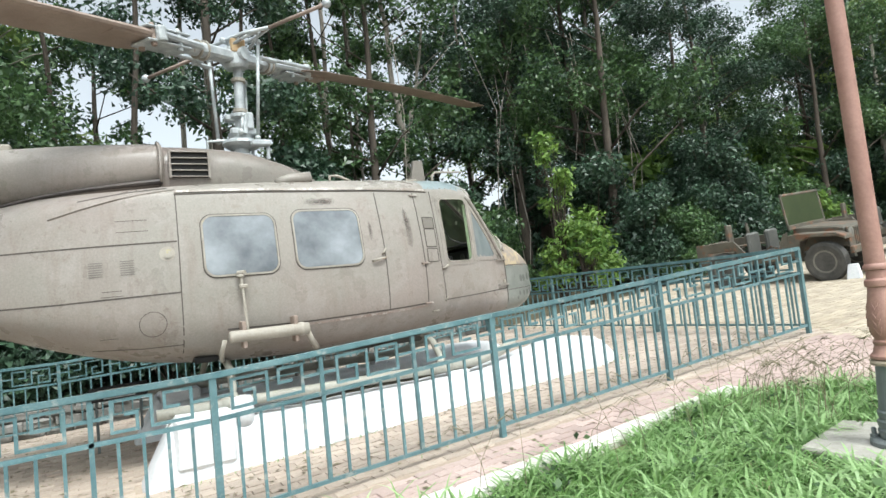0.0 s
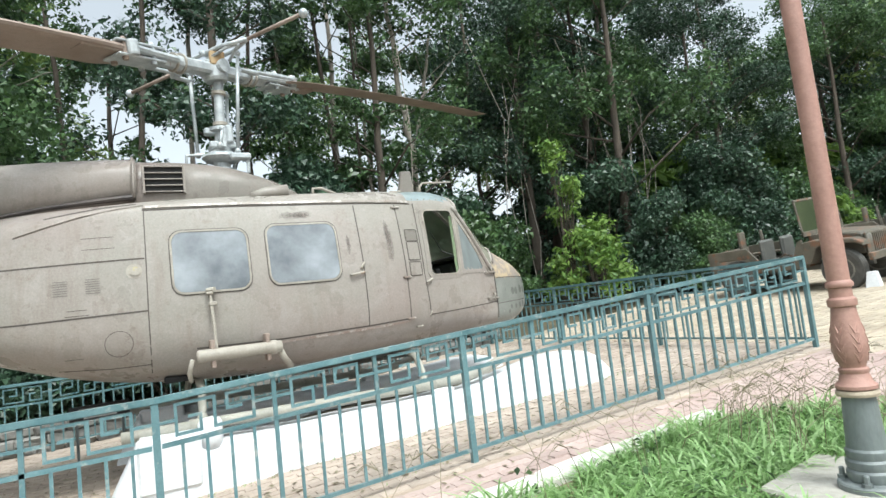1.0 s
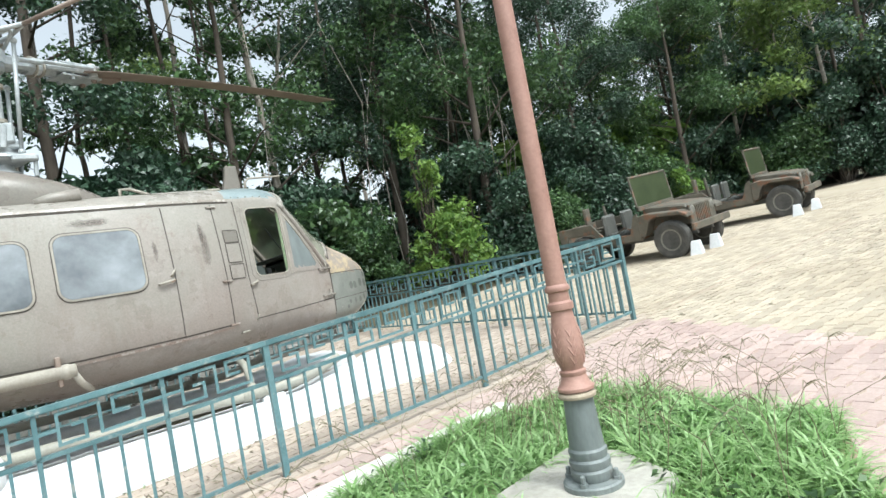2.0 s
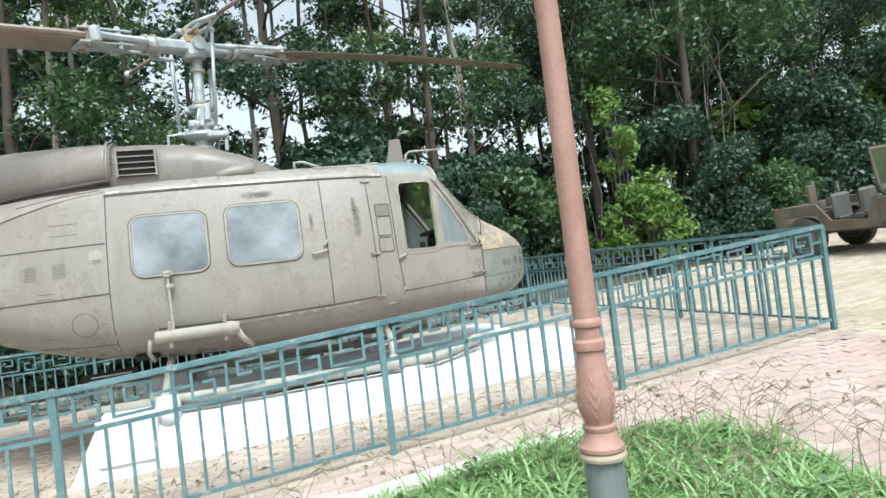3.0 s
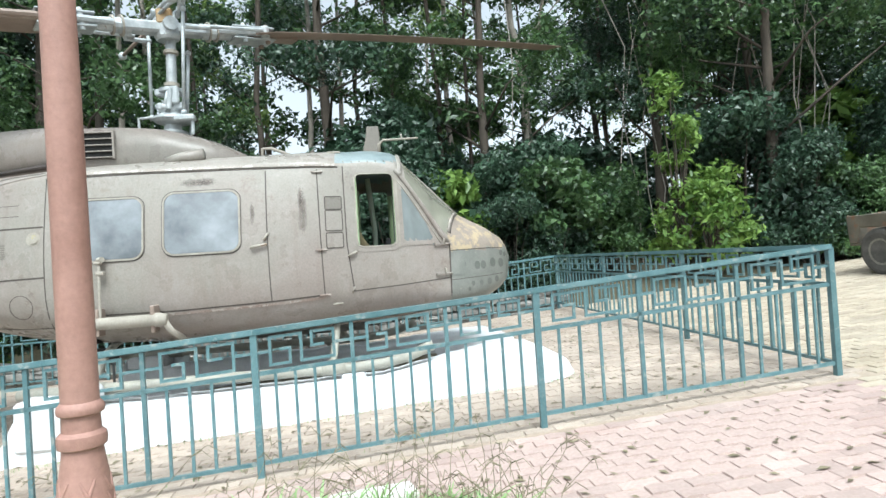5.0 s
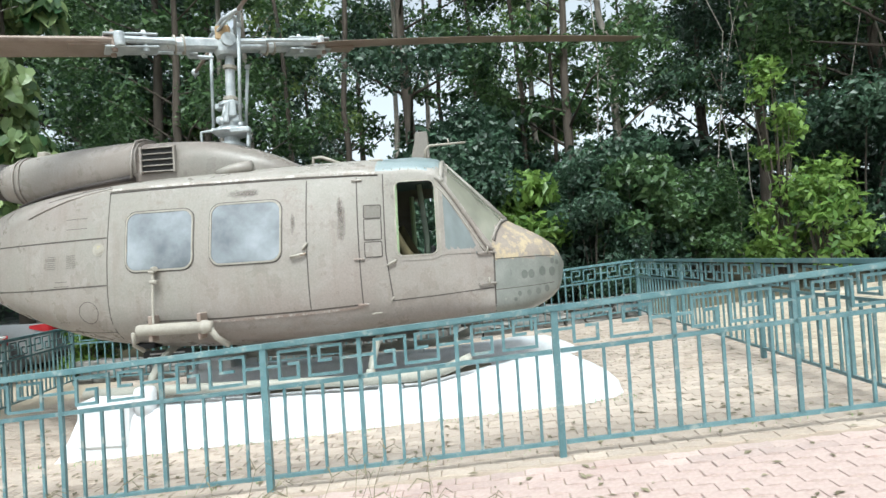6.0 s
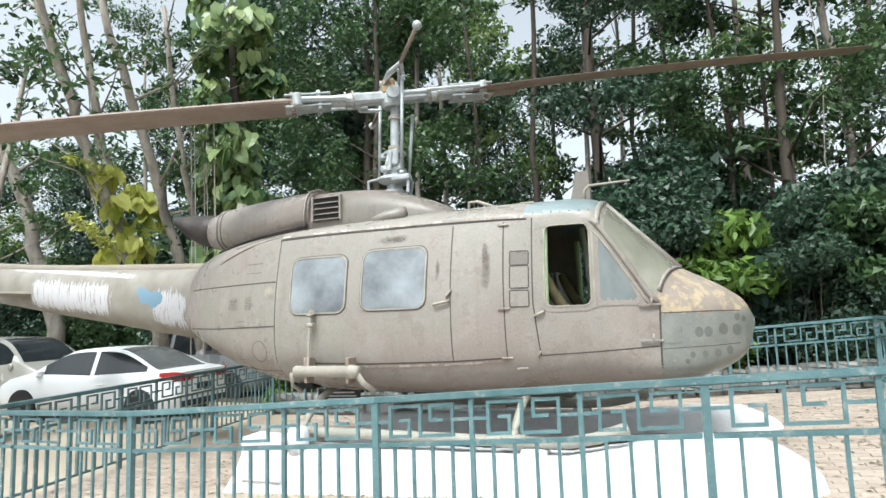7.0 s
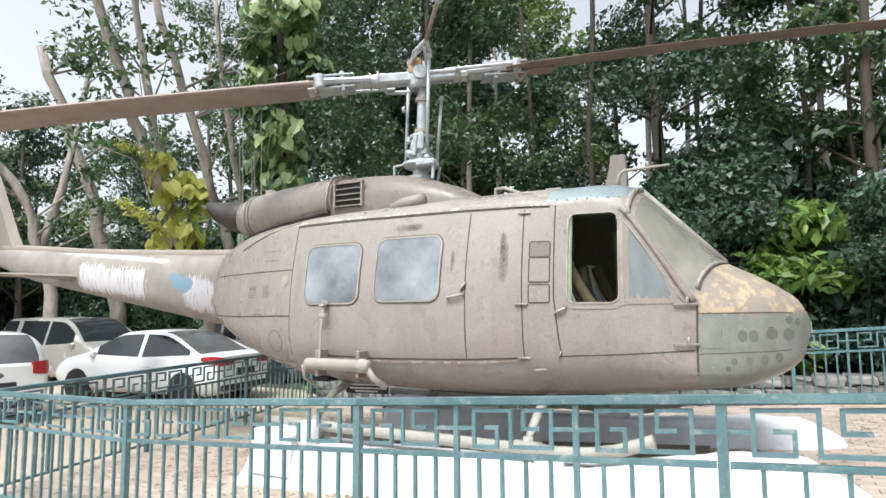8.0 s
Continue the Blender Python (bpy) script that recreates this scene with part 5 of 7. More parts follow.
# low rubble wall behind the back fence
wall = tagged(new("low_wall"), "low grey rubble wall behind the back fence", "wall", kind="structure")
rnd = random.Random(9)
for i in range(27):
    u = (i + 0.5) / 27
    x0 = -4.6 + 10.8 * u
    y0 = 3.44 + 1.15 * u
    for row in range(3):
        bm = bmesh.new()
        w, hgt = rnd.uniform(0.19, 0.215), rnd.uniform(0.13, 0.16)
        box(bm, -w, w, -0.14, 0.14, -hgt / 2, hgt / 2, 0.03)
        for v in bm.verts:
            v.co += Vector((rnd.uniform(-0.02, 0.02), rnd.uniform(-0.03, 0.03), rnd.uniform(-0.02, 0.02)))
        o = part("stone", bm, STONE, wall)
        o.location = (x0 + row % 2 * 0.15, y0 + rnd.uniform(-0.02, 0.02), ground_z(x0) + 0.06 + row * 0.145)
        o.rotation_euler = (rnd.uniform(-0.1, 0.1), rnd.uniform(-0.08, 0.08), 0.11)

# ---- raised grass bed with a pale kerb ----
BED = [(-2.2, -5.58), (-0.2, -5.21), (0.75, -5.05), (1.4, -4.93), (2.0, -4.80), (2.42, -4.72), (2.74, -4.86), (2.9, -5.3), (2.9, -6.0), (2.78, -6.65), (1.9, -7.1), (0.3, -6.9), (-2.2, -6.85)]
BED_Z = 0.262


def inside(poly, x, y):
    c = False
    for (x0, y0), (x1, y1) in zip(poly, poly[1:] + poly[:1]):
        if (y0 > y) != (y1 > y) and x < (x1 - x0) * (y - y0) / (y1 - y0) + x0:
            c = not c
    return c


bm = bmesh.new()
top = [bm.verts.new((x, y, BED_Z - 0.04)) for x, y in BED]
bot = [bm.verts.new((x, y, ground_z(x) - 0.05)) for x, y in BED]
bm.faces.new(top[::-1])
for i in range(len(BED)):
    j = (i + 1) % len(BED)
    bm.faces.new((bot[i], bot[j], top[j], top[i]))
bmesh.ops.recalc_face_normals(bm, faces=bm.faces[:])
bed = part("planting_bed", bm, SOIL)
tagged(bed, "raised soil bed edged with pale kerb stones", "planting bed", kind="structure")
kerb = tagged(new("kerb"), "pale weathered kerb round the raised grass bed", "kerb", kind="structure")
for (x0, y0), (x1, y1) in zip(BED[:5], BED[1:6]):
    l = math.hypot(x1 - x0, y1 - y0)
    n = max(1, round(l / 0.5))
    for i in range(n):
        bm = bmesh.new()
        a, b = i * l / n + 0.004, (i + 1) * l / n - 0.004
        box(bm, a, b, -0.075, 0.075, -0.55, 0.0, 0.015)
        for v in bm.verts:
            v.co += Vector((0, rnd.uniform(-0.006, 0.006), rnd.uniform(-0.008, 0.008)))
        o = part("kerb_stone", bm, KERB, kerb)
        o.matrix_local = Matrix.Translation((x0, y0, BED_Z + 0.015)) @ Matrix.Rotation(math.atan2(y1 - y0, x1 - x0), 4, 'Z')


def blades(name, spots, height, width, lean, mat, label, category, seed=1, segs=3, curl=1.0):
    """Grass: bent tapering strips, one object of many blades."""
    r = random.Random(seed)
    vs, fs = [], []
    for x, y, z in spots:
        a = r.uniform(0, 2 * math.pi)
        h = height * r.uniform(0.5, 1.25)
        ln = lean * r.uniform(0.3, 1.4)
        dx, dy = math.cos(a), math.sin(a)
        w = width * r.uniform(0.6, 1.3)
        base = len(vs)
        for i in range(segs + 1):
            s = i / segs
            out = ln * h * s ** 1.7
            zz = h * (s - 0.45 * curl * ln * s ** 2.4)
            ww = w * (1 - s) ** 0.7 if i < segs else 0
            px, py = x + dx * out, y + dy * out
            if i < segs:
                vs += [(px - dy * ww / 2, py + dx * ww / 2, z + zz), (px + dy * ww / 2, py - dx * ww / 2, z + zz)]
            else:
                vs.append((px, py, z + zz))
        for i in range(segs - 1):
            b = base + 2 * i
            fs.append((b, b + 1, b + 3, b + 2))
        fs.append((base + 2 * segs - 2, base + 2 * segs - 1, base + 2 * segs))
    me = bpy.data.meshes.new(name)
    me.from_pydata(vs, [], fs)
    return tagged(part_mesh(name, me, mat), label, category, kind="stuff")


LAMP = (1.558, -6.19)
SLAB = [(1.28, -5.88), (1.86, -5.76), (1.94, -6.04), (1.80, -6.42), (1.40, -6.58), (1.22, -6.40)]
rg = random.Random(21)


BED_INNER = [(x, y - 0.11) if i < 6 else (x, y) for i, (x, y) in enumerate(BED)]


def bed_spot(x0=-2.2, x1=2.9, y0=-7.1, y1=-4.80):
    while True:
        x, y = rg.uniform(x0, x1), rg.uniform(y0, y1)
        if inside(BED_INNER, x, y) and not inside(SLAB, x, y):
            return x, y, BED_Z - 0.045


spots = [bed_spot() for _ in range(9000)]
blades("grass", spots, 0.13, 0.008, 1.1, GRASS, "lush green grass covering the raised bed", "grass", 3)


def tufts(name, count, mat, label, seed, long_blade, wide):
    """Coarse tufts: strap-like blades that spread like a star from one root and arch over."""
    r = random.Random(seed)
    vs, fs = [], []
    for _ in range(count):
        x, y, z = bed_spot()
        k = r.uniform(0.55, 1.2) * (0.8 + 0.6 * noise.noise((x * 2.1, y * 2.1, 1.0)))
        a0 = r.uniform(0, 6.28)
        n = r.randint(9, 16)
        for i in range(n):
            a = a0 + 6.28 * i / n + r.uniform(-0.25, 0.25)
            l = long_blade * k * r.uniform(0.6, 1.2)
            up = r.uniform(0.25, 1.25)
            w = wide * r.uniform(0.7, 1.25)
            b = len(vs)
            px, pz, d = 0.0, 0.0, up
            for q in range(5):
                ww = w * (0.55, 1.0, 0.9, 0.55, 0.0)[q]
                cx, cy = x + math.cos(a) * px, y + math.sin(a) * px
                if q < 4:
                    vs += [(cx - math.sin(a) * ww / 2, cy + math.cos(a) * ww / 2, z + pz + ww * 0.2), (cx + math.sin(a) * ww / 2, cy - math.cos(a) * ww / 2, z + pz + ww * 0.2)]
                else:
                    vs.append((cx, cy, z + max(0.0, pz)))
                px += l / 4 * math.cos(d)
                pz += l / 4 * math.sin(d)
                d -= r.uniform(0.25, 0.55)
            fs += [(b + 2 * q, b + 2 * q + 1, b + 2 * q + 3, b + 2 * q + 2) for q in range(3)] + [(b + 6, b + 7, b + 8)]
    me = bpy.data.meshes.new(name)
    me.from_pydata(vs, [], fs)
    return tagged(part_mesh(name, me, mat), label, "grass", kind="stuff")


tufts("grass_tufts", 1700, GRASS_PALE, "coarse pale green grass tufts with strap-like blades", 31, 0.27, 0.0125)
tufts("grass_tufts", 500, GRASS, "mid-green grass tufts among the pale ones", 32, 0.23, 0.011)
# low broad-leaved weeds between the grass
cl = [(*bed_spot(-0.2, 2.9)[:2], BED_Z + 0.03, 0.10) for _ in range(60)]


def seed_stalks(name, spots, mat, label, seed):
    """Thin arching stalks, each ending in a few spread seed fingers."""
    r = random.Random(seed)
    bm = bmesh.new()
    for x, y, z in spots:
        a, h, ln = r.uniform(0, 6.28), r.uniform(0.22, 0.42), r.uniform(0.05, 0.28)
        c, sn = math.cos(a), math.sin(a)
        top = Vector((x + c * ln, y + sn * ln, z + h))
        tube(bm, [(x, y, z), (x + c * ln * 0.3, y + sn * ln * 0.3, z + h * 0.65), top], 0.0022, 4, 0.0012, False)
        for i in range(r.randint(2, 4)):
            e = a + r.uniform(-1.3, 1.3)
            l = r.uniform(0.04, 0.10)
            tube(bm, [top, top + Vector((math.cos(e) * l * 0.7, math.sin(e) * l * 0.7, l * 0.35)), top + Vector((math.cos(e) * l * 1.3, math.sin(e) * l * 1.3, -l * 0.1))], 0.0022, 4, 0.0012, False)
    return tagged(part(name, bm, mat), label, "grass", kind="stuff")


bm = bmesh.new()
top = [bm.verts.new((x, y, BED_Z + 0.01 + 0.0)) for x, y in SLAB]
bot = [bm.verts.new((x, y, BED_Z - 0.2)) for x, y in SLAB]
bm.faces.new(top)
for i in range(len(SLAB)):
    j = (i + 1) % len(SLAB)
    bm.faces.new((bot[i], bot[j], top[j], top[i]))
bmesh.ops.recalc_face_normals(bm, faces=bm.faces[:])
bmesh.ops.bevel(bm, geom=bm.edges[:], offset=0.012, segments=1, affect='EDGES')
tagged(part("footing", bm, CONCRETE), "pale worn concrete footing under the lamp post", "footing")
edge = [bed_spot(1.7, 2.9, -6.9, -4.8) for _ in range(130)] + [bed_spot(-0.4, 2.4, -5.6, -4.8) for _ in range(26)]
seed_stalks("grass_stalks", edge, DRY_STALK, "thin brown seed stalks above the grass", 5)

# ---- lamp post ----
lamp = thing("lamp_post", Matrix.Translation((LAMP[0], LAMP[1], BED_Z + 0.01)) @ Matrix.Scale(0.91, 4), "cast lamp post in rust primer over a grey-green base", "lamp post")
bm = bmesh.new()
lathe(bm, [(0.135, 0.0), (0.135, 0.022), (0.128, 0.03), (0.085, 0.034)], 32)
part("flange", bm, LAMP_GREEN, lamp)
for k in range(4):
    bm = bmesh.new()
    a = radians(20 + 90 * k)
    lathe(bm, [(0.012, 0.02), (0.012, 0.075), (0.006, 0.08)], 8, Matrix.Translation((0.112 * math.cos(a), 0.112 * math.sin(a), 0)))
    lathe(bm, [(0.02, 0.028), (0.02, 0.045)], 6, Matrix.Translation((0.112 * math.cos(a), 0.112 * math.sin(a), 0)))
    part("bolt", bm, LAMP_GREEN, lamp)
bm = bmesh.new()
lathe(bm, [(0.086, 0.03), (0.094, 0.05), (0.094, 0.075), (0.086, 0.085), (0.092, 0.10), (0.092, 0.12), (0.082, 0.13), (0.087, 0.15), (0.087, 0.165), (0.079, 0.175),
           (0.066, 0.40)], 32)
part("base", bm, LAMP_GREEN, lamp, "worn grey-green painted base", smooth="crisp")
bm = bmesh.new()
lathe(bm, [(0.064, 0.398), (0.084, 0.400), (0.086, 0.412), (0.080, 0.424), (0.066, 0.428)], 40)
part("lip", bm, TAN_PAINT, lamp, "pale tan lip above the base", smooth="crisp")
bm = bmesh.new()
lathe(bm, [(0.068, 0.426), (0.082, 0.432), (0.082, 0.446), (0.066, 0.462), (0.056, 0.498), (0.060, 0.505), (0.060, 0.517), (0.050, 0.524), (0.052, 0.535), (0.062, 0.56), (0.070, 0.60), (0.0695, 0.64), (0.062, 0.70),
           (0.052, 0.76), (0.049, 0.79), (0.058, 0.795), (0.060, 0.81), (0.058, 0.825), (0.047, 0.835), (0.046, 0.875), (0.055, 0.88), (0.057, 0.89), (0.055, 0.90), (0.046, 0.91)], 40)
col = part("baluster", bm, PRIMER, lamp, "turned primer-brown baluster", smooth="crisp")
for k in range(6):
    a0 = 2 * math.pi * k / 6
    bm = bmesh.new()
    for sgn in (-1, 1):
        for j in range(4):
            z = 0.55 + 0.042 * j
            zs = (z, z + 0.022, z + 0.04)
            rr = [float(np.interp(q, [0.535, 0.56, 0.60, 0.64, 0.70, 0.76], [0.052, 0.062, 0.070, 0.0695, 0.062, 0.052])) - 0.001 for q in zs]
            tube(bm, [(rr[n] * math.cos(a0 + sgn * w), rr[n] * math.sin(a0 + sgn * w), zs[n]) for n, w in enumerate((0.02, 0.17, 0.30))], 0.0058, 6, 0.003)
    part("leaf_relief", bm, PRIMER, col)
bm = bmesh.new()
lathe(bm, [(0.046, 0.91), (0.044, 1.6), (0.040, 3.2), (0.036, 4.2)], 24)
part("shaft", bm, PRIMER, lamp, "rust primer shaft", smooth="crisp")

# ---- woods: leaf clusters on branching trunks ----


def leaf_mesh(name, centres, count, size, seed, flat=0.35, length=2.3, half=False):
    """Many small pointed leaves scattered round clump centres (x, y, z, radius)."""
    r = np.random.RandomState(seed)
    c = np.array(centres, float)
    w = c[:, 3] ** 2
    pick = r.choice(len(c), count, p=w / w.sum())
    d = r.normal(size=(count, 3))
    d /= np.linalg.norm(d, axis=1)[:, None]
    rad = c[pick, 3] * (0.15 + 1.15 * r.rand(count) ** 0.75)
    p = c[pick, :3] + d * rad[:, None] * np.array([1, 1, 0.75])
    nrm = d * 0.6 + r.normal(size=(count, 3)) * 0.6 + np.array([0, 0, flat])
    nrm /= np.linalg.norm(nrm, axis=1)[:, None]
    a = np.cross(nrm, r.normal(size=(count, 3)))
    a /= np.linalg.norm(a, axis=1)[:, None]
    b = np.cross(nrm, a)
    s = (size * (0.6 + 0.8 * r.rand(count)))[:, None]
    k = 3 if half else 4
    b = b * 1.5 if half else b
    v = np.stack([p - a * s * length / 2, p + b * s * 0.5 + nrm * s * 0.12, p + a * s * length / 2 - nrm * s * 0.25, p - b * s * 0.5 + nrm * s * 0.12][:k], 1).reshape(-1, 3)
    me = bpy.data.meshes.new(name)
    me.vertices.add(len(v))
    me.vertices.foreach_set("co", v.ravel())
    me.loops.add(count * k)
    me.loops.foreach_set("vertex_index", np.arange(count * k))
    me.polygons.add(count)
    me.polygons.foreach_set("loop_start", np.arange(count) * k)
    me.update(calc_edges=True)
    me.validate()
    return me


me = leaf_mesh("weeds", cl, 600, 0.026, 91, 1.2, 1.5)
tagged(part_mesh("weeds", me, LEAF_MID), "low broad-leaved weeds among the grass", "weeds", kind="stuff")


def branching(seed, height, r0, spread, n_limbs, start=0.35, lean=(0, 0)):
    """A trunk with limbs; returns its mesh code and clump centres at the limb ends."""
    r = random.Random(seed)
    bm = bmesh.new()
    pts, x, y = [], 0.0, 0.0
    for i in range(9):
        s = i / 8
        pts.append(Vector((x + lean[0] * s * height, y + lean[1] * s * height, s * height)))
        x += r.uniform(-0.06, 0.06) * height / 8
        y += r.uniform(-0.06, 0.06) * height / 8
    tube(bm, pts, r0, 9, r0 * 0.28)
    clumps = []
    for i in range(n_limbs):
        s = start + (1 - start) * (i + r.random()) / n_limbs
        k = min(7, int(s * 8))
        p = pts[k].lerp(pts[k + 1], s * 8 - k)
        a = r.uniform(0, 2 * math.pi)
        l = spread * (1.15 - 0.6 * s) * r.uniform(0.6, 1.2)
        q = p + Vector((math.cos(a) * l * 0.55, math.sin(a) * l * 0.55, l * r.uniform(0.2, 0.5)))
        e = q + Vector((math.cos(a + 0.3) * l * 0.5, math.sin(a + 0.3) * l * 0.5, l * r.uniform(0.05, 0.4)))
        tube(bm, [p, q, e], r0 * 0.30 * (1.2 - s), 6, r0 * 0.05)
        for u in (0.35, 0.7, 1.0):
            for _ in range(2):
                c = q.lerp(e, u) + Vector((r.uniform(-1, 1), r.uniform(-1, 1), r.uniform(-0.6, 0.6))) * spread * 0.22
                clumps.append((*c, spread * r.uniform(0.10, 0.22)))
    clumps.append((*pts[-1], spread * 0.4))
    return bm, clumps


def tree(name, seed, height, r0, spread, n_limbs, leaves, size, leaf_mat, bark, label, start=0.35, lean=(0, 0), category="tree", group="trees in the woods"):
    t = thing(name, pose(0, 0, 0), label, category, group)
    bm, clumps = branching(seed, height, r0, spread, n_limbs, start, lean)
    part("trunk", bm, bark, t, smooth=True)
    part_mesh("crown", leaf_mesh("crown", clumps, leaves * 2, size * 0.95, seed, length=1.55, half=True), leaf_mat, t)
    return t


def bush(name, seed, w, h, leaves, size, leaf_mat, label, group="", n=16, category="shrub", coarse=False):
    r = random.Random(seed)
    t = thing(name, pose(0, 0, 0), label, category, group)
    bm = bmesh.new()
    clumps = []
    for i in range(n):
        a, s = r.uniform(0, 2 * math.pi), r.random()
        e = Vector((math.cos(a) * w * 0.5 * r.random() ** 0.5, math.sin(a) * w * 0.5 * r.random() ** 0.5, h * (0.12 + 0.88 * s)))
        e.x *= 1.1 - 0.6 * s
        e.y *= 1.1 - 0.6 * s
        tube(bm, [(e.x * 0.1, e.y * 0.1, -0.1), (e.x * 0.5, e.y * 0.5, e.z * 0.6), e], 0.02, 5, 0.006)
        clumps.append((*e, w * r.uniform(0.14, 0.24)))
    tagged(part("stem", bm, BARK, t), kind="stuff")
    if coarse:
        foliage = leaf_mesh("foliage", clumps, leaves, size, seed, 0.5, 2.5)
    else:
        foliage = leaf_mesh("foliage", clumps, leaves * 2, size * 0.92, seed, length=1.55, half=True)
    part_mesh("foliage", foliage, leaf_mat, t)
    return t


def put(ob, x, y, turn, s, first, dz=0.0):
    m = Matrix.Translation((x, y, rise(x, y) - 0.05 + dz)) @ Matrix.Rotation(turn, 4, 'Z')
    if first:
        ob.matrix_basis = m @ Matrix.Scale(s, 4)
        return ob
    o = copy_thing(ob, m)
    o.scale = (s, s, s)
    return o


rt = random.Random(77)
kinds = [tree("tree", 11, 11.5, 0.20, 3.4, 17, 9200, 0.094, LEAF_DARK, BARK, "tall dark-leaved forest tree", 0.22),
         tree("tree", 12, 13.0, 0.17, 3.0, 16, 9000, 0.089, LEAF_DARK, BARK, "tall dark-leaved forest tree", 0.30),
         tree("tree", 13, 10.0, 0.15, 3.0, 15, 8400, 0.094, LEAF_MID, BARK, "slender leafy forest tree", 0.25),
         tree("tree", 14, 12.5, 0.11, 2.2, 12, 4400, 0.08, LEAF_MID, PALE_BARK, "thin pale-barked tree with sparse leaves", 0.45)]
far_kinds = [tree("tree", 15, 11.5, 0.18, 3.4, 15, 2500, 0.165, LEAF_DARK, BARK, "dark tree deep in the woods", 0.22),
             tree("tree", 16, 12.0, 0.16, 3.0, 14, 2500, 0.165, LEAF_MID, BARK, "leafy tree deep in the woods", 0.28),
             tree("tree", 17, 10.5, 0.15, 3.0, 14, 2500, 0.15, LEAF_LIT, PALE_BARK, "light green tree deep in the woods, sunlight painted into its leaves", 0.25)]
far_used = set()
lights = random.Random(6)


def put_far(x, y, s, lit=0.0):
    # lit: chance of the tree whose leaf colour carries painted sunlight
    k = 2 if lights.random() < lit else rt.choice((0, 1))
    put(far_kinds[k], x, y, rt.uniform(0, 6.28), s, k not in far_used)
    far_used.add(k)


used = set()
rows = [(6.8, 1.0), (9.6, 1.0), (13.0, 1.0), (18.0, 1.0), (25.0, 1.1)]
gaps = random.Random(5)
for j, (y0, sc) in enumerate(rows):
    x = -28 + 1.3 * j
    while x < 42:
        yy = y0 + rt.uniform(-1.0, 1.0) + (0.0 if x < 8 else -0.16 * (x - 8) if x < 30 else -3.5)
        k = rt.choice((0, 1, 2, 2, 3) if x < 6 else (0, 0, 1, 1, 2))
        open_left = x < -9.5 and j < 2 or j >= 1 and 0 < x < 20 and gaps.random() < (0.06 if x > 9 else 0.25 if j == 1 else 0.6)
        if not (j == 0 and -14 < x < 11) and not open_left:
            if j < 3:
                put(kinds[k], x, yy, rt.uniform(0, 6.28), sc * rt.uniform(0.85, 1.2) * (0.86 if x > 15 else 1.0), k not in used)
                used.add(k)
            else:
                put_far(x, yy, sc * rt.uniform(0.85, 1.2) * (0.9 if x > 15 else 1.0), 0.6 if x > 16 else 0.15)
        x += rt.uniform(2.8, 4.2) * (1 + 0.22 * j) * (1.25 if x < 6 else 1.0)
# tall dense backs of the wood
for x0, y0, n, step in ((-15.0, 15.5, 4, 2.8), (-13.5, 21.5, 3, 3.4)):
    for i in range(n):
        put_far(x0 + step * i + rt.uniform(-0.5, 0.5), y0 + rt.uniform(-1.2, 1.2), rt.uniform(1.15, 1.4), 0.25)
for x, y in ((14.6, 13.6), (16.6, 14.8), (18.6, 13.2), (20.4, 14.6)):
    put_far(x, y, rt.uniform(1.1, 1.25))
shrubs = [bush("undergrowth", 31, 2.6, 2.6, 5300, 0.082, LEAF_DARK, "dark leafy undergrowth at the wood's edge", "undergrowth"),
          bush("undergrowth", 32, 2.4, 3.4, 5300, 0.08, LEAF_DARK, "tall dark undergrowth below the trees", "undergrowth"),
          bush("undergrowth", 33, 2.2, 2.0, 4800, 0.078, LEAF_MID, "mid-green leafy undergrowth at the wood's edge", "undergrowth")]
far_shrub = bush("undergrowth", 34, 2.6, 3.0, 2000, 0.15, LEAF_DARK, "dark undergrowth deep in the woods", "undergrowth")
far_shrub_used = []


def put_far_shrub(x, y, s):
    put(far_shrub, x, y, rt.uniform(0, 6.28), s, not far_shrub_used)
    far_shrub_used.append(1)


used = set()
for j, (y0, step) in enumerate(((5.9, 1.5), (7.6, 1.9), (10.5, 3.0), (15.5, 4.2))):
    x = -24.0
    while x < 36:
        yy = y0 + rt.uniform(-0.5, 0.5) + (0.0 if x < 8 else -0.12 * (x - 8))
        k = rt.choice((0, 1, 1, 2)) if j else rt.choice((0, 2, 1))
        if not (j == 0 and (-13 < x < -4.5 or 3.2 < x < 5.3 or 5.6 < x < 7.6 or 8.6 < x < 11.2)) and not (j == 1 and 9.2 < x < 10.4):
            if j < 2:
                put(shrubs[k], x, yy, rt.uniform(0, 6.28), rt.uniform(0.8, 1.25) * (1 + 0.2 * j), k not in used)
                used.add(k)
            else:
                put_far_shrub(x, yy, rt.uniform(1.0, 1.7))
        x += step * rt.uniform(0.75, 1.25)
# woods that close the yard on its far side
for i in range(16):
    u = i / 15
    x, y = 21.5 + 5 * math.sin(u * 2.0) + rt.uniform(-0.6, 0.6), 3.5 - 20 * u
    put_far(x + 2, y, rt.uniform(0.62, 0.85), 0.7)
    k = rt.choice((0, 1, 2))
    put(shrubs[k], x, y + 0.7, rt.uniform(0, 6.28), rt.uniform(0.9, 1.3), False)
    put_far_shrub(x + 3.2, y - 0.6, rt.uniform(1.2, 1.8))
# woods beyond the parked cars
for i in range(15):
    x, y = -15.5 - 9 * rt.random(), -7 + 19 * (i + rt.random()) / 15
    put_far(x - 1.5, y, rt.uniform(0.55, 0.78), 0.3)
    if i % 2:
        put(shrubs[rt.choice((0, 1, 2))], x + 0.5, y, rt.uniform(0, 6.28), rt.uniform(1.0, 1.5), False)
    put_far_shrub(x - 6, y, rt.uniform(1.3, 1.9))
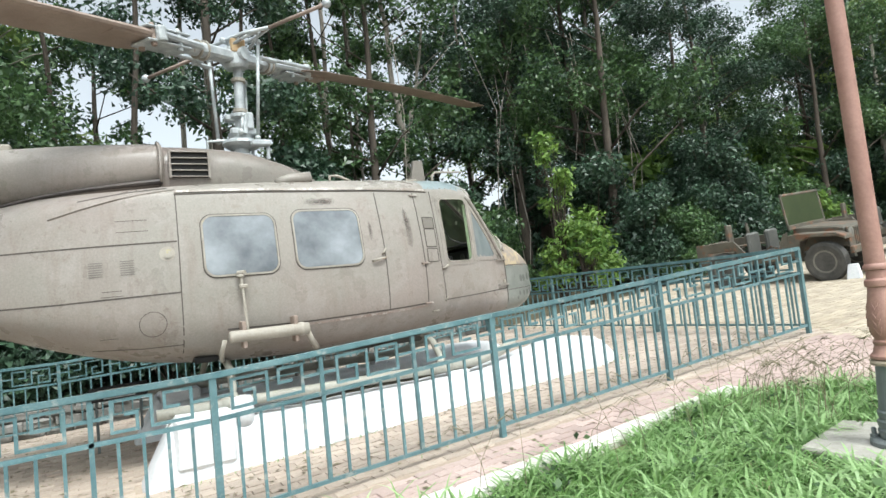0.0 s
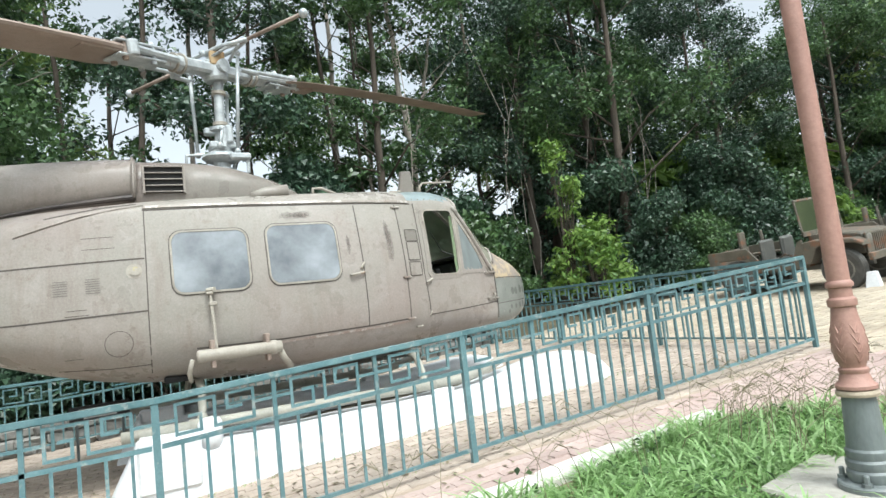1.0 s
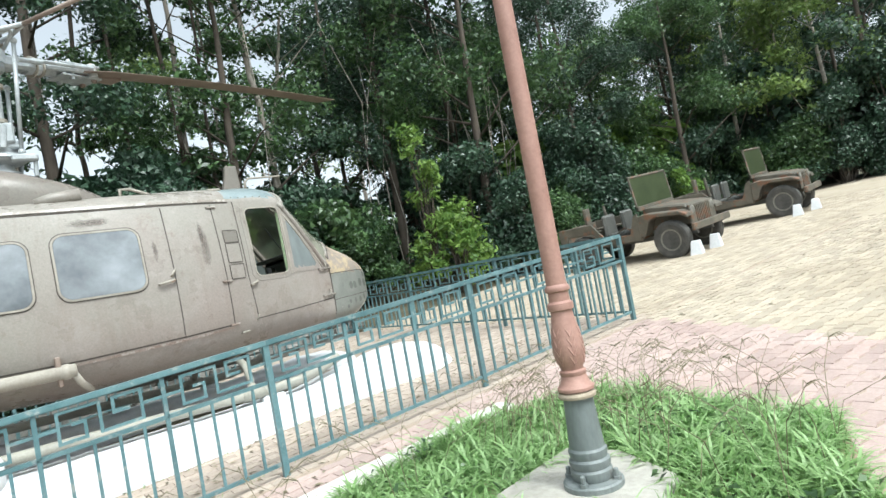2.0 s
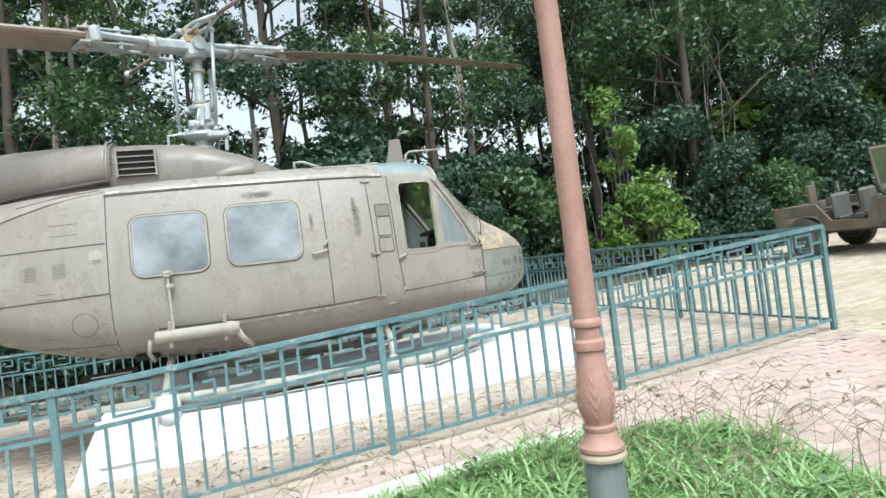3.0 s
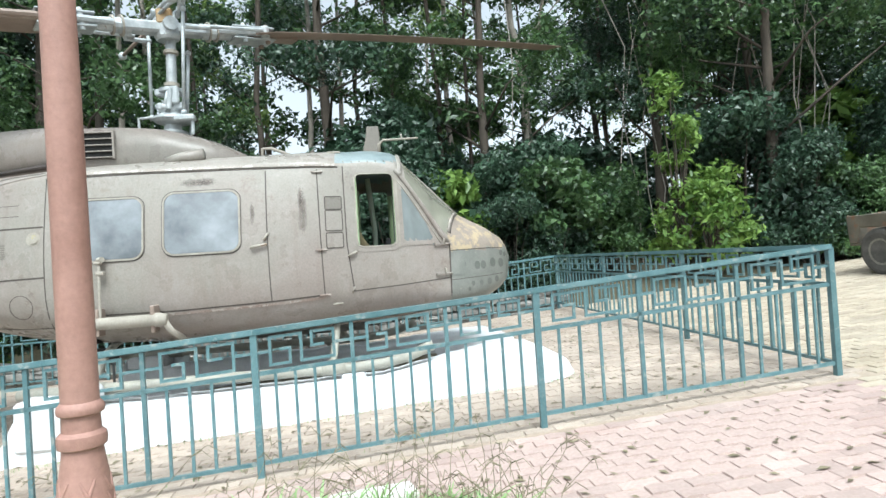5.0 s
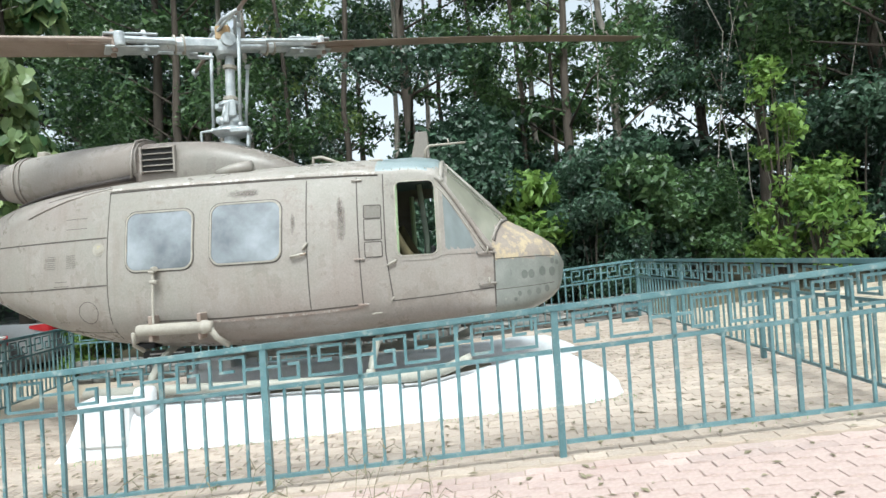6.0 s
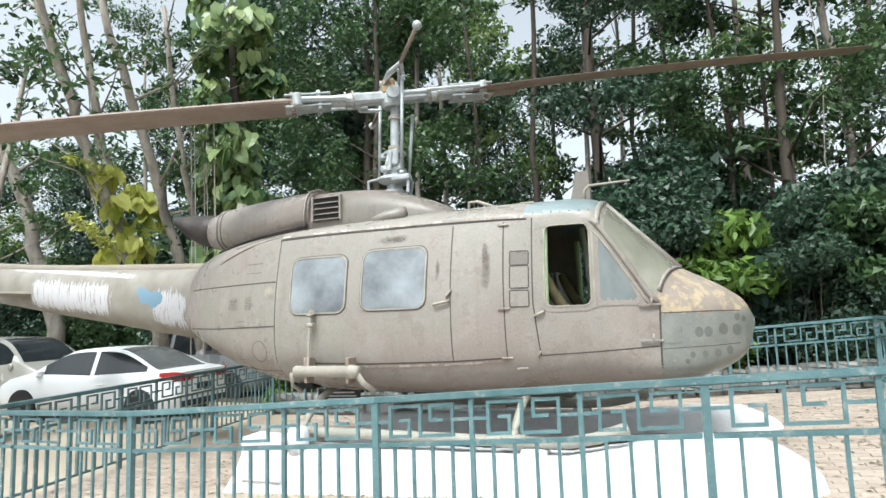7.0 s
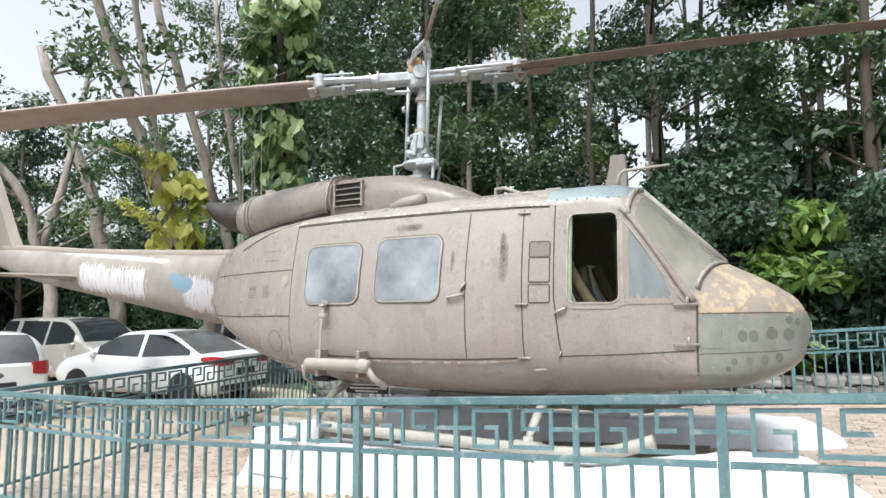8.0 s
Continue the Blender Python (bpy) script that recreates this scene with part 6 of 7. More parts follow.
# the bright young shrub beside the jeeps
b1 = bush("bright_shrub", 41, 1.8, 2.5, 1900, 0.075, LEAF_BRIGHT, "bright green young shrub at the wood's edge", n=24, coarse=True)
put(b1, 9.95, 5.1, 0.4, 1.05, True)
b2 = bush("bright_sapling", 42, 1.25, 4.5, 1300, 0.072, LEAF_BRIGHT, "slim bright green sapling", n=30, coarse=True)
put(b2, 9.35, 5.4, 0.0, 1.05, True)

# ---- single trees that stand out ----


def big_leaves(name, centres, count, size, seed):
    """Broad heart-shaped leaves, folded along the midrib, hanging round clump centres."""
    r = random.Random(seed)
    w = [c[3] ** 2 for c in centres]
    outline = [(0.0, -0.42), (0.36, -0.50), (0.50, -0.12), (0.34, 0.30), (0.0, 0.62)]
    vs, fs = [], []
    for _ in range(count):
        cx, cy, cz, cr = r.choices(centres, w)[0]
        d = Vector((r.gauss(0, 1), r.gauss(0, 1), r.gauss(0, 0.8))).normalized()
        p = Vector((cx, cy, cz)) + d * cr * (0.3 + 0.9 * r.random())
        tip = (Vector((d.x, d.y, 0)) * 0.5 + Vector((r.uniform(-0.6, 0.6), r.uniform(-0.6, 0.6), -1.0))).normalized()
        nrm = Vector((d.x, d.y, 0.7)) + Vector((r.uniform(-0.6, 0.6), r.uniform(-0.6, 0.6), r.uniform(-0.3, 0.5)))
        a = tip.cross(nrm).normalized()
        nrm = a.cross(tip)
        s = size * r.uniform(0.6, 1.25)
        b = len(vs)
        for u, v in outline:
            vs.append(p + a * u * s + tip * v * s + nrm * s * (0.22 * abs(u) - 0.30 * max(0.0, v) ** 2))
        for u, v in outline[1:4]:
            vs.append(p - a * u * s + tip * v * s + nrm * s * (0.22 * u - 0.30 * max(0.0, v) ** 2))
        vs.append(p + tip * 0.1 * s)
        ring = [b, b + 1, b + 2, b + 3, b + 4, b + 7, b + 6, b + 5]
        fs += [(ring[k], ring[(k + 1) % 8], b + 8) for k in range(8)]
    me = bpy.data.meshes.new(name)
    me.from_pydata(vs, [], fs)
    return me


def stem_tree(name, label, stems, bark, twigs=0, leaves=0, leaf_size=0.1, leaf_mat=None, seed=1, category="tree"):
    """A tree from bent stems, each a list of points with its radii, with fine twigs towards the top."""
    r = random.Random(seed)
    base = Vector(stems[0][0][0])
    t = thing(name, Matrix.Translation(base), label, category)
    bm = bmesh.new()
    clumps = []
    for pts, r0, r1 in stems:
        pts = [Vector(p) - base for p in pts]
        fine = []
        for a, b in zip(pts, pts[1:]):
            fine += [a.lerp(b, i / 5) + Vector((r.uniform(-1, 1), r.uniform(-1, 1), 0)) * r0 * 0.35 for i in range(5)]
        fine.append(pts[-1])
        tube(bm, fine, r0, 10, r1)
        for i in range(twigs):
            p = fine[int(len(fine) * r.uniform(0.35, 0.99))]
            a, l = r.uniform(0, 6.28), r.uniform(0.8, 2.2)
            q = p + Vector((math.cos(a) * l * 0.5, math.sin(a) * l * 0.5, l * r.uniform(0.1, 0.5)))
            e = q + Vector((math.cos(a + r.uniform(-0.6, 0.6)) * l * 0.6, math.sin(a) * l * 0.6, l * r.uniform(-0.1, 0.5)))
            tube(bm, [p, q, e], r1 * 0.45, 5, 0.006)
            clumps += [(*e, 0.45), (*q, 0.3)]
    part("trunk", bm, bark, t, smooth=True)
    if leaves:
        part_mesh("crown", leaf_mesh("crown", clumps, leaves, leaf_size, seed), leaf_mat, t)
    return t


stem_tree("leaning_tree", "leaning pale-barked tree with two stems and thin twigs", [([(-9.1, 5.3, -0.4), (-9.0, 4.3, 1.8), (-8.94, 2.88, 4.5), (-8.9, 1.9, 6.4), (-8.85, 0.6, 9.5)], 0.22, 0.09),
          ([(-9.0, 3.3, 3.7), (-8.7, 2.4, 6.2), (-8.5, 1.6, 9.5)], 0.13, 0.06)], PALE_BARK, 9, 900, 0.09, LEAF_MID, 5)
stem_tree("leaning_tree", "leaning pale-barked tree with thin twigs above the boom", [([(-8.2, 5.6, -0.4), (-8.15, 4.6, 2.4), (-8.05, 3.3, 5.3), (-8.0, 1.9, 8.6)], 0.17, 0.08),
          ([(-8.0, 5.8, -0.4), (-7.95, 5.0, 2.4), (-7.8, 3.9, 6.0), (-7.6, 3.2, 9.0)], 0.12, 0.05)], PALE_BARK, 9, 900, 0.09, LEAF_MID, 6)
stem_tree("bent_tree", "grey bent tree behind the parked cars", [([(-13.4, 3.0, -0.4), (-13.2, 2.9, 2.0), (-13.3, 2.2, 4.4), (-13.8, 0.6, 6.6)], 0.2, 0.08), ([(-13.3, 2.6, 3.0), (-13.0, 3.2, 6.0), (-13.0, 3.6, 9)], 0.12, 0.05)],
          PALE_BARK, 10, 1200, 0.09, LEAF_MID, 8)
stem_tree("bent_tree", "pale trunk standing behind the parked cars", [([(-13.5, 5.2, -0.4), (-13.3, 4.8, 2.0), (-13.6, 4.0, 5.0), (-14.2, 2.8, 9.0)], 0.26, 0.12)], PALE_BARK, 6, 600, 0.09, LEAF_MID, 9)
stem_tree("forked_tree", "pale forked trunk with bare thin branches", [([(7.5, 10.4, 0.3), (7.4, 10.3, 3.5), (7.3, 10.2, 6.2), (7.0, 10.1, 8.2), (6.8, 10.0, 11.5)], 0.15, 0.07),
          ([(7.3, 10.2, 6.2), (7.7, 10.1, 7.6), (8.3, 10.0, 10.5)], 0.09, 0.04), ([(7.0, 10.1, 7.5), (7.9, 9.6, 8.3), (9.4, 9.2, 10.0)], 0.035, 0.012)], PALE_BARK, 8, 900, 0.09, LEAF_MID, 12)
for x, y, r0, lx, sd in ((4.7, 10.2, 0.10, -0.35, 1), (5.5, 10.5, 0.075, 0.15, 2), (5.0, 11.2, 0.12, 0.1, 3), (3.3, 10.4, 0.085, -0.2, 4), (2.1, 11.0, 0.10, 0.35, 5), (6.2, 11.4, 0.07, -0.1, 6),
                         (-0.8, 10.8, 0.13, 0.25, 7), (-2.6, 11.4, 0.11, -0.3, 8), (-4.6, 10.6, 0.12, 0.2, 9), (12.6, 10.0, 0.27, 0.15, 10), (9.9, 10.6, 0.09, 0.1, 11), (0.6, 12.2, 0.12, 0.2, 12)):
    z0 = rise(x, y) - 0.1
    stem_tree("slim_tree", "slim brown forest trunk with thin side twigs", [([(x, y, z0), (x + lx * 0.3, y, z0 + 3), (x + lx * 0.2, y + 0.1, z0 + 6), (x + lx * 1.6, y, z0 + 12.5)], r0, r0 * 0.5)], BARK if sd % 3 else PALE_BARK, 10, 1300, 0.10, LEAF_MID, 30 + sd)

# climbing vine with large leaves on a trunk
vine = thing("vine_clad_tree", Matrix.Translation((-6.9, 5.3, -0.35)), "trunk clad in a climber with large variegated leaves", "tree")
bm = bmesh.new()
tube(bm, [(0, 0, 0), (0.05, -0.1, 2.6), (0.2, -0.6, 5.5), (0.6, -1.3, 9.5)], 0.17, 10, 0.09)
part("trunk", bm, BARK, vine, smooth=True)
r = random.Random(3)
cl = []
for i in range(60):
    s = 0.27 + 0.73 * ((i + r.random()) / 60) ** 1.25
    cx, cy = 0.05 + 0.5 * s ** 2, -0.1 - 1.2 * s ** 1.6
    cl.append((cx + r.uniform(-0.75, 0.75), cy + r.uniform(-0.8, 0.55), 9.6 * s, r.uniform(0.28, 0.44)))
part_mesh("climber", big_leaves("climber", cl, 2700, 0.32, 7), LEAF_VINE, vine, "large glossy variegated climber leaves")
bm = bmesh.new()
for i in range(7):
    x, y = r.uniform(-0.5, 0.3), r.uniform(-1.5, -0.6)
    tube(bm, [(x, y, 7.5), (x + 0.05, y + 0.05, 4.5), (x - 0.03, y + 0.15, r.uniform(0.8, 2.5))], 0.012, 5)
part("aerial_root", bm, PALE_BARK, vine)
vine = thing("yellow_climber", Matrix.Translation((-8.75, 3.35, 2.4)), "cluster of yellow-green climber leaves on the leaning trunk", "climber")
cl = [(r.uniform(-0.2, 0.3), r.uniform(-0.65, 0.55), 0.55 + 2.0 * i / 16, r.uniform(0.2, 0.34)) for i in range(17)]
tagged(part_mesh("climber", big_leaves("climber", cl, 175, 0.36, 9), LEAF_YELLOW, vine), kind="stuff")
cl = [(0.1 + 0.05 * i, -0.5 - 0.16 * i, 0.9 + 0.06 * i, 0.16) for i in range(9)] + [(0.1, -0.7 - 0.18 * i, 2.6 + 0.03 * i, 0.15) for i in range(6)]
tagged(part_mesh("spray", leaf_mesh("spray", cl, 420, 0.055, 19, 0.9, 2.6), LEAF_YELLOW, vine), "thin drooping yellow-green leaflets", kind="stuff")
bm = bmesh.new()
tube(bm, [(0, 0, 0.6), (0.15, -0.8, 1.0), (0.4, -1.9, 1.35)], 0.015, 5, 0.006)
tube(bm, [(0, 0, 0.0), (0, -0.25, 0.6), (-0.02, -0.8, 1.6), (-0.05, -1.0, 2.2)], 0.025, 5, 0.012)
part("stem", bm, PALE_BARK, vine)
# bright leaf colour of the far right shrubs also stands in for sunlight
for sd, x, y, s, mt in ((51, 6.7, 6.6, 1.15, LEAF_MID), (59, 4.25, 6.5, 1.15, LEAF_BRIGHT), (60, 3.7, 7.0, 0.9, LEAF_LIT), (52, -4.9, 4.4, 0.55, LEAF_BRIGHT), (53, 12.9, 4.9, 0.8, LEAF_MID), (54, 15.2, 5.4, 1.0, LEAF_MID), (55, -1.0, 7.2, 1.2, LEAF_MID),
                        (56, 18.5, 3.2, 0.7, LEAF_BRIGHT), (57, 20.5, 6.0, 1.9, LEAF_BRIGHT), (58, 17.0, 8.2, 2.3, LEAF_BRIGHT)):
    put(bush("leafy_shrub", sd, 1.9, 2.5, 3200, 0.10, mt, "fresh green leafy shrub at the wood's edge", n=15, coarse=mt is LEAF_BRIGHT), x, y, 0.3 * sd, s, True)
# large dark taro-like leaves beside the nose
taro = thing("broad_leaf_plant", Matrix.Translation((5.0, 6.4, rise(5.0, 6.4) - 0.05)), "broad dark-leaved plant below the trees", "plant")
part_mesh("leaves", big_leaves("leaves", [(r.uniform(-0.9, 0.9), r.uniform(-0.4, 0.4), r.uniform(1.3, 2.4), 0.35) for _ in range(12)], 46, 0.42, 23), LEAF_DARK, taro)
bm = bmesh.new()
for i in range(9):
    a = r.uniform(-0.8, 0.8)
    tube(bm, [(a * 0.3, 0, 0), (a * 0.7, 0, 1.2), (a, 0, 2.1)], 0.02, 5, 0.01)
part("stem", bm, LEAF_DARK, taro)

# hanging lianas in the dark wood
for i in range(14):
    x, y = r.uniform(6.5, 16), 0.0
    y = 8.3 - 0.14 * (x - 8) + r.uniform(-0.4, 0.6)
    z0 = rise(x, y)
    t = thing("liana", Matrix.Translation((x, y, z0)), "thin pale liana hanging among dark leaves", "liana", "lianas in the wood")
    bm = bmesh.new()
    tube(bm, [(0, 0, 0), (r.uniform(-0.3, 0.3), 0, 2), (r.uniform(-0.5, 0.5), 0, 4), (r.uniform(-0.7, 0.7), 0, 6), (r.uniform(-1, 1), 0, 8.5)], 0.014, 5)
    part("stem", bm, PALE_BARK, t)

# ---- jeeps ----


def wheel(parent, x, y, rad, w, name="wheel", rim_mat=HUB_STEEL):
    bm = bmesh.new()
    m = pose(x, y, rad, 90, 0, 0)
    lathe(bm, [(rad * 0.55, -w * 0.42), (rad * 0.80, -w * 0.5), (rad * 0.95, -w * 0.45), (rad, -w * 0.3), (rad, w * 0.3), (rad * 0.95, w * 0.45), (rad * 0.80, w * 0.5), (rad * 0.55, w * 0.42)], 28, m)
    wh = part(name, bm, RUBBER, parent, "worn grey tyre on a steel rim", smooth=False)
    bm = bmesh.new()
    lathe(bm, [(rad * 0.02, -w * 0.30), (rad * 0.18, -w * 0.46), (rad * 0.2, -w * 0.36), (rad * 0.40, -w * 0.30), (rad * 0.50, -w * 0.44), (rad * 0.57, -w * 0.46),
               (rad * 0.57, w * 0.46), (rad * 0.50, w * 0.44), (rad * 0.40, w * 0.30), (rad * 0.2, w * 0.36), (rad * 0.02, w * 0.4)], 24, m)
    part("rim", bm, rim_mat, wh)
    bm = bmesh.new()
    for k in range(8):
        a = 2 * math.pi * k / 8
        for sy in (-1, 1):
            lathe(bm, [(rad * 0.055, -0.006), (rad * 0.055, 0.006)], 8, pose(x + rad * 0.30 * math.cos(a), y + sy * w * 0.345, rad + rad * 0.30 * math.sin(a), 90, 0, 0))
    part("rim_hole", bm, DARK, wh)
    return wh


def extrude_side(bm, pts, y0, y1, bevel=0.015):
    """A solid from an outline in x and z, spread from y0 to y1."""
    a = [bm.verts.new((x, y0, z)) for x, z in pts]
    b = [bm.verts.new((x, y1, z)) for x, z in pts]
    fs = [bm.faces.new(a), bm.faces.new(b[::-1])]
    n = len(pts)
    for i in range(n):
        fs.append(bm.faces.new((a[i], b[i], b[(i + 1) % n], a[(i + 1) % n])))
    bmesh.ops.recalc_face_normals(bm, faces=fs)
    if bevel:
        bmesh.ops.bevel(bm, geom=list({e for f in fs for e in f.edges}), offset=bevel, segments=1, affect='EDGES')


def jeep(m, label):
    t = thing("jeep", m, label, "jeep", "parked jeeps")
    bm = bmesh.new()
    for sy in (-1, 1):
        y0, y1 = sorted((sy * 0.72, sy * 0.76))
        extrude_side(bm, [(-1.65, 0.55), (-1.65, 1.02), (-0.72, 1.02), (-0.45, 0.68), (0.20, 0.64), (0.35, 1.0), (0.46, 1.06), (0.46, 0.48), (-0.62, 0.48), (-0.72, 0.80), (-1.40, 0.82), (-1.50, 0.55)], y0, y1, 0.012)
    box(bm, -1.66, 0.5, -0.74, 0.74, 0.50, 0.55, 0.01)
    box(bm, -1.68, -1.64, -0.74, 0.74, 0.50, 1.0, 0.01)
    for sy in (-1, 1):
        y0, y1 = sorted((sy * 0.45, sy * 0.74))
        box(bm, -1.5, -0.65, y0, y1, 0.80, 0.84, 0.01)
    part("tub", bm, JEEP_PAINT, t, "rusty open olive tub")
    bm = bmesh.new()
    box(bm, -1.5, 1.45, -0.36, -0.28, 0.40, 0.50)
    box(bm, -1.5, 1.45, 0.28, 0.36, 0.40, 0.50)
    part("chassis", bm, DARK_SPOT, t)
    bm = bmesh.new()
    extrude_side(bm, [(0.44, 0.62), (0.44, 1.10), (0.60, 1.12), (1.30, 1.04), (1.42, 1.0), (1.44, 0.62)], -0.50, 0.50, 0.03)
    part("hood", bm, JEEP_PAINT, t, "dented rusty hood")
    for sy in (-1, 1):
        bm = bmesh.new()
        y0, y1 = sorted((sy * 0.48, sy * 0.78))
        extrude_side(bm, [(0.44, 0.55), (0.46, 0.98), (0.62, 1.0), (1.36, 0.94), (1.52, 0.86), (1.53, 0.78), (1.38, 0.86), (0.84, 0.90), (0.70, 0.84), (0.56, 0.55)], y0, y1, 0.015)
        part("fender", bm, JEEP_PAINT, t)
        bm = bmesh.new()
        lathe(bm, [(0.06, -0.05), (0.095, -0.02), (0.10, 0.0), (0.07, 0.012), (0.01, 0.018)], 16, pose(1.48, sy * 0.40, 0.88, 0, 90, 0))
        part("headlight", bm, HUB_STEEL, t, smooth=True)
        for x in (-1.08, 1.08):
            wheel(t, x, sy * 0.67, 0.39, 0.2)
        bm = bmesh.new()
        y = sy * 0.36
        box(bm, -0.45, 0.0, y - 0.22, y + 0.22, 0.62, 0.72, 0.03)
        box(bm, -0.56, -0.46, y - 0.22, y + 0.22, 0.66, 1.14, 0.04, None)
        part("seat", bm, DARK_SPOT, t, "torn dark seat")
    bm = bmesh.new()
    box(bm, 1.44, 1.48, -0.52, 0.52, 0.58, 1.0, 0.015)
    for k in range(9):
        box(bm, 1.475, 1.50, -0.30 + 0.068 * k, -0.27 + 0.068 * k, 0.62, 0.96, 0.004)
    part("grille", bm, JEEP_PAINT, t)
    bm = bmesh.new()
    box(bm, 1.56, 1.64, -0.76, 0.76, 0.50, 0.64, 0.015)
    box(bm, 1.40, 1.58, -0.34, -0.28, 0.50, 0.58)
    box(bm, 1.40, 1.58, 0.28, 0.34, 0.50, 0.58)
    part("bumper", bm, JEEP_PAINT, t)
    tilt = Matrix.Translation((0.50, 0, 1.08)) @ pose(0, 0, 0, 0, -5, 0)
    bm = bmesh.new()
    for y0, y1, z0, z1 in ((-0.74, -0.70, 0, 0.74), (0.70, 0.74, 0, 0.74), (-0.74, 0.74, 0.70, 0.75), (-0.74, 0.74, 0.0, 0.10)):
        box(bm, -0.02, 0.02, y0, y1, z0, z1, 0.008, tilt)
    fr = part("windscreen_frame", bm, JEEP_PAINT, t)
    bm = bmesh.new()
    box(bm, -0.006, 0.006, -0.70, 0.70, 0.10, 0.70, 0, tilt)
    part("windscreen_panel", bm, JEEP_CANVAS, fr, "dull green windscreen panel")
    bm = bmesh.new()
    ring = [Vector((0.19 * math.cos(a), 0.19 * math.sin(a), 0)) for a in np.linspace(0, 2 * math.pi, 21)]
    mm = pose(0.18, 0.36, 1.08, 0, -50, 0)
    tube(bm, [mm @ p for p in ring], 0.014, 6)
    tube(bm, [mm @ Vector((0, 0, 0)), (0.55, 0.36, 0.75)], 0.018, 6)
    tube(bm, [mm @ Vector((-0.19, 0, 0)), mm @ Vector((0.19, 0, 0))], 0.01, 6)
    part("steering_wheel", bm, BLACK_PLASTIC, t, smooth=True)
    bm = bmesh.new()
    tube(bm, [(-0.30, -0.55, 0.66), (0.0, -0.60, 0.80), (0.22, -0.60, 0.68)], 0.018, 6)
    part("bent_bar", bm, JEEP_PAINT, t)
    bm = bmesh.new()
    tube(bm, [(-0.85, 0.10, 0.85), (-0.88, 0.1, 1.35)], 0.05, 6, 0.03)
    part("seat_post", bm, JEEP_PAINT, t)
    bm = bmesh.new()
    box(bm, -0.98, -0.90, -0.6, -0.42, 0.84, 1.38, 0.015)
    part("rear_upright", bm, JEEP_PAINT, t, "upright rear seat plate")
    return t


def on_ground(x, y, turn, s=1.0, tip=0.0):
    return Matrix.Translation((x, y, ground_z(x) - 0.004)) @ Matrix.Rotation(radians(turn), 4, 'Z') @ pose(0, 0, 0, tip, 0, 0) @ Matrix.Scale(s, 4)


jeep(on_ground(11.66, 0.46, -87, 1.03, 4.9), "rusty open olive jeep without roof on yellow pavers")
jeep(on_ground(16.05, 0.25, -80, 1.03, 4.9), "second olive open jeep parked beyond the first")
for i, (x, y, s) in enumerate(((11.08, -1.12, 0.82), (11.75, -1.16, 0.82), (15.2, -1.38, 0.78), (15.95, -1.5, 0.78))):
    bm = bmesh.new()
    a = [bm.verts.new((dx * 0.17, dy * 0.16, -0.05)) for dx, dy in ((-1, -1), (1, -1), (1, 1), (-1, 1))]
    b = [bm.verts.new((dx * 0.11, dy * 0.10, 0.36)) for dx, dy in ((-1, -1), (1, -1), (1, 1), (-1, 1))]
    bm.faces.new(b)
    for k in range(4):
        bm.faces.new((a[k], a[(k + 1) % 4], b[(k + 1) % 4], b[k]))
    bmesh.ops.bevel(bm, geom=bm.edges[:], offset=0.015, segments=1, affect='EDGES')
    o = part("marker_block", bm, PLASTER)
    o.matrix_world = on_ground(x, y, 20, s)
    tagged(o, "white painted concrete block before a jeep wheel", "marker block", "white blocks by the jeeps")

# ---- parked cars ----


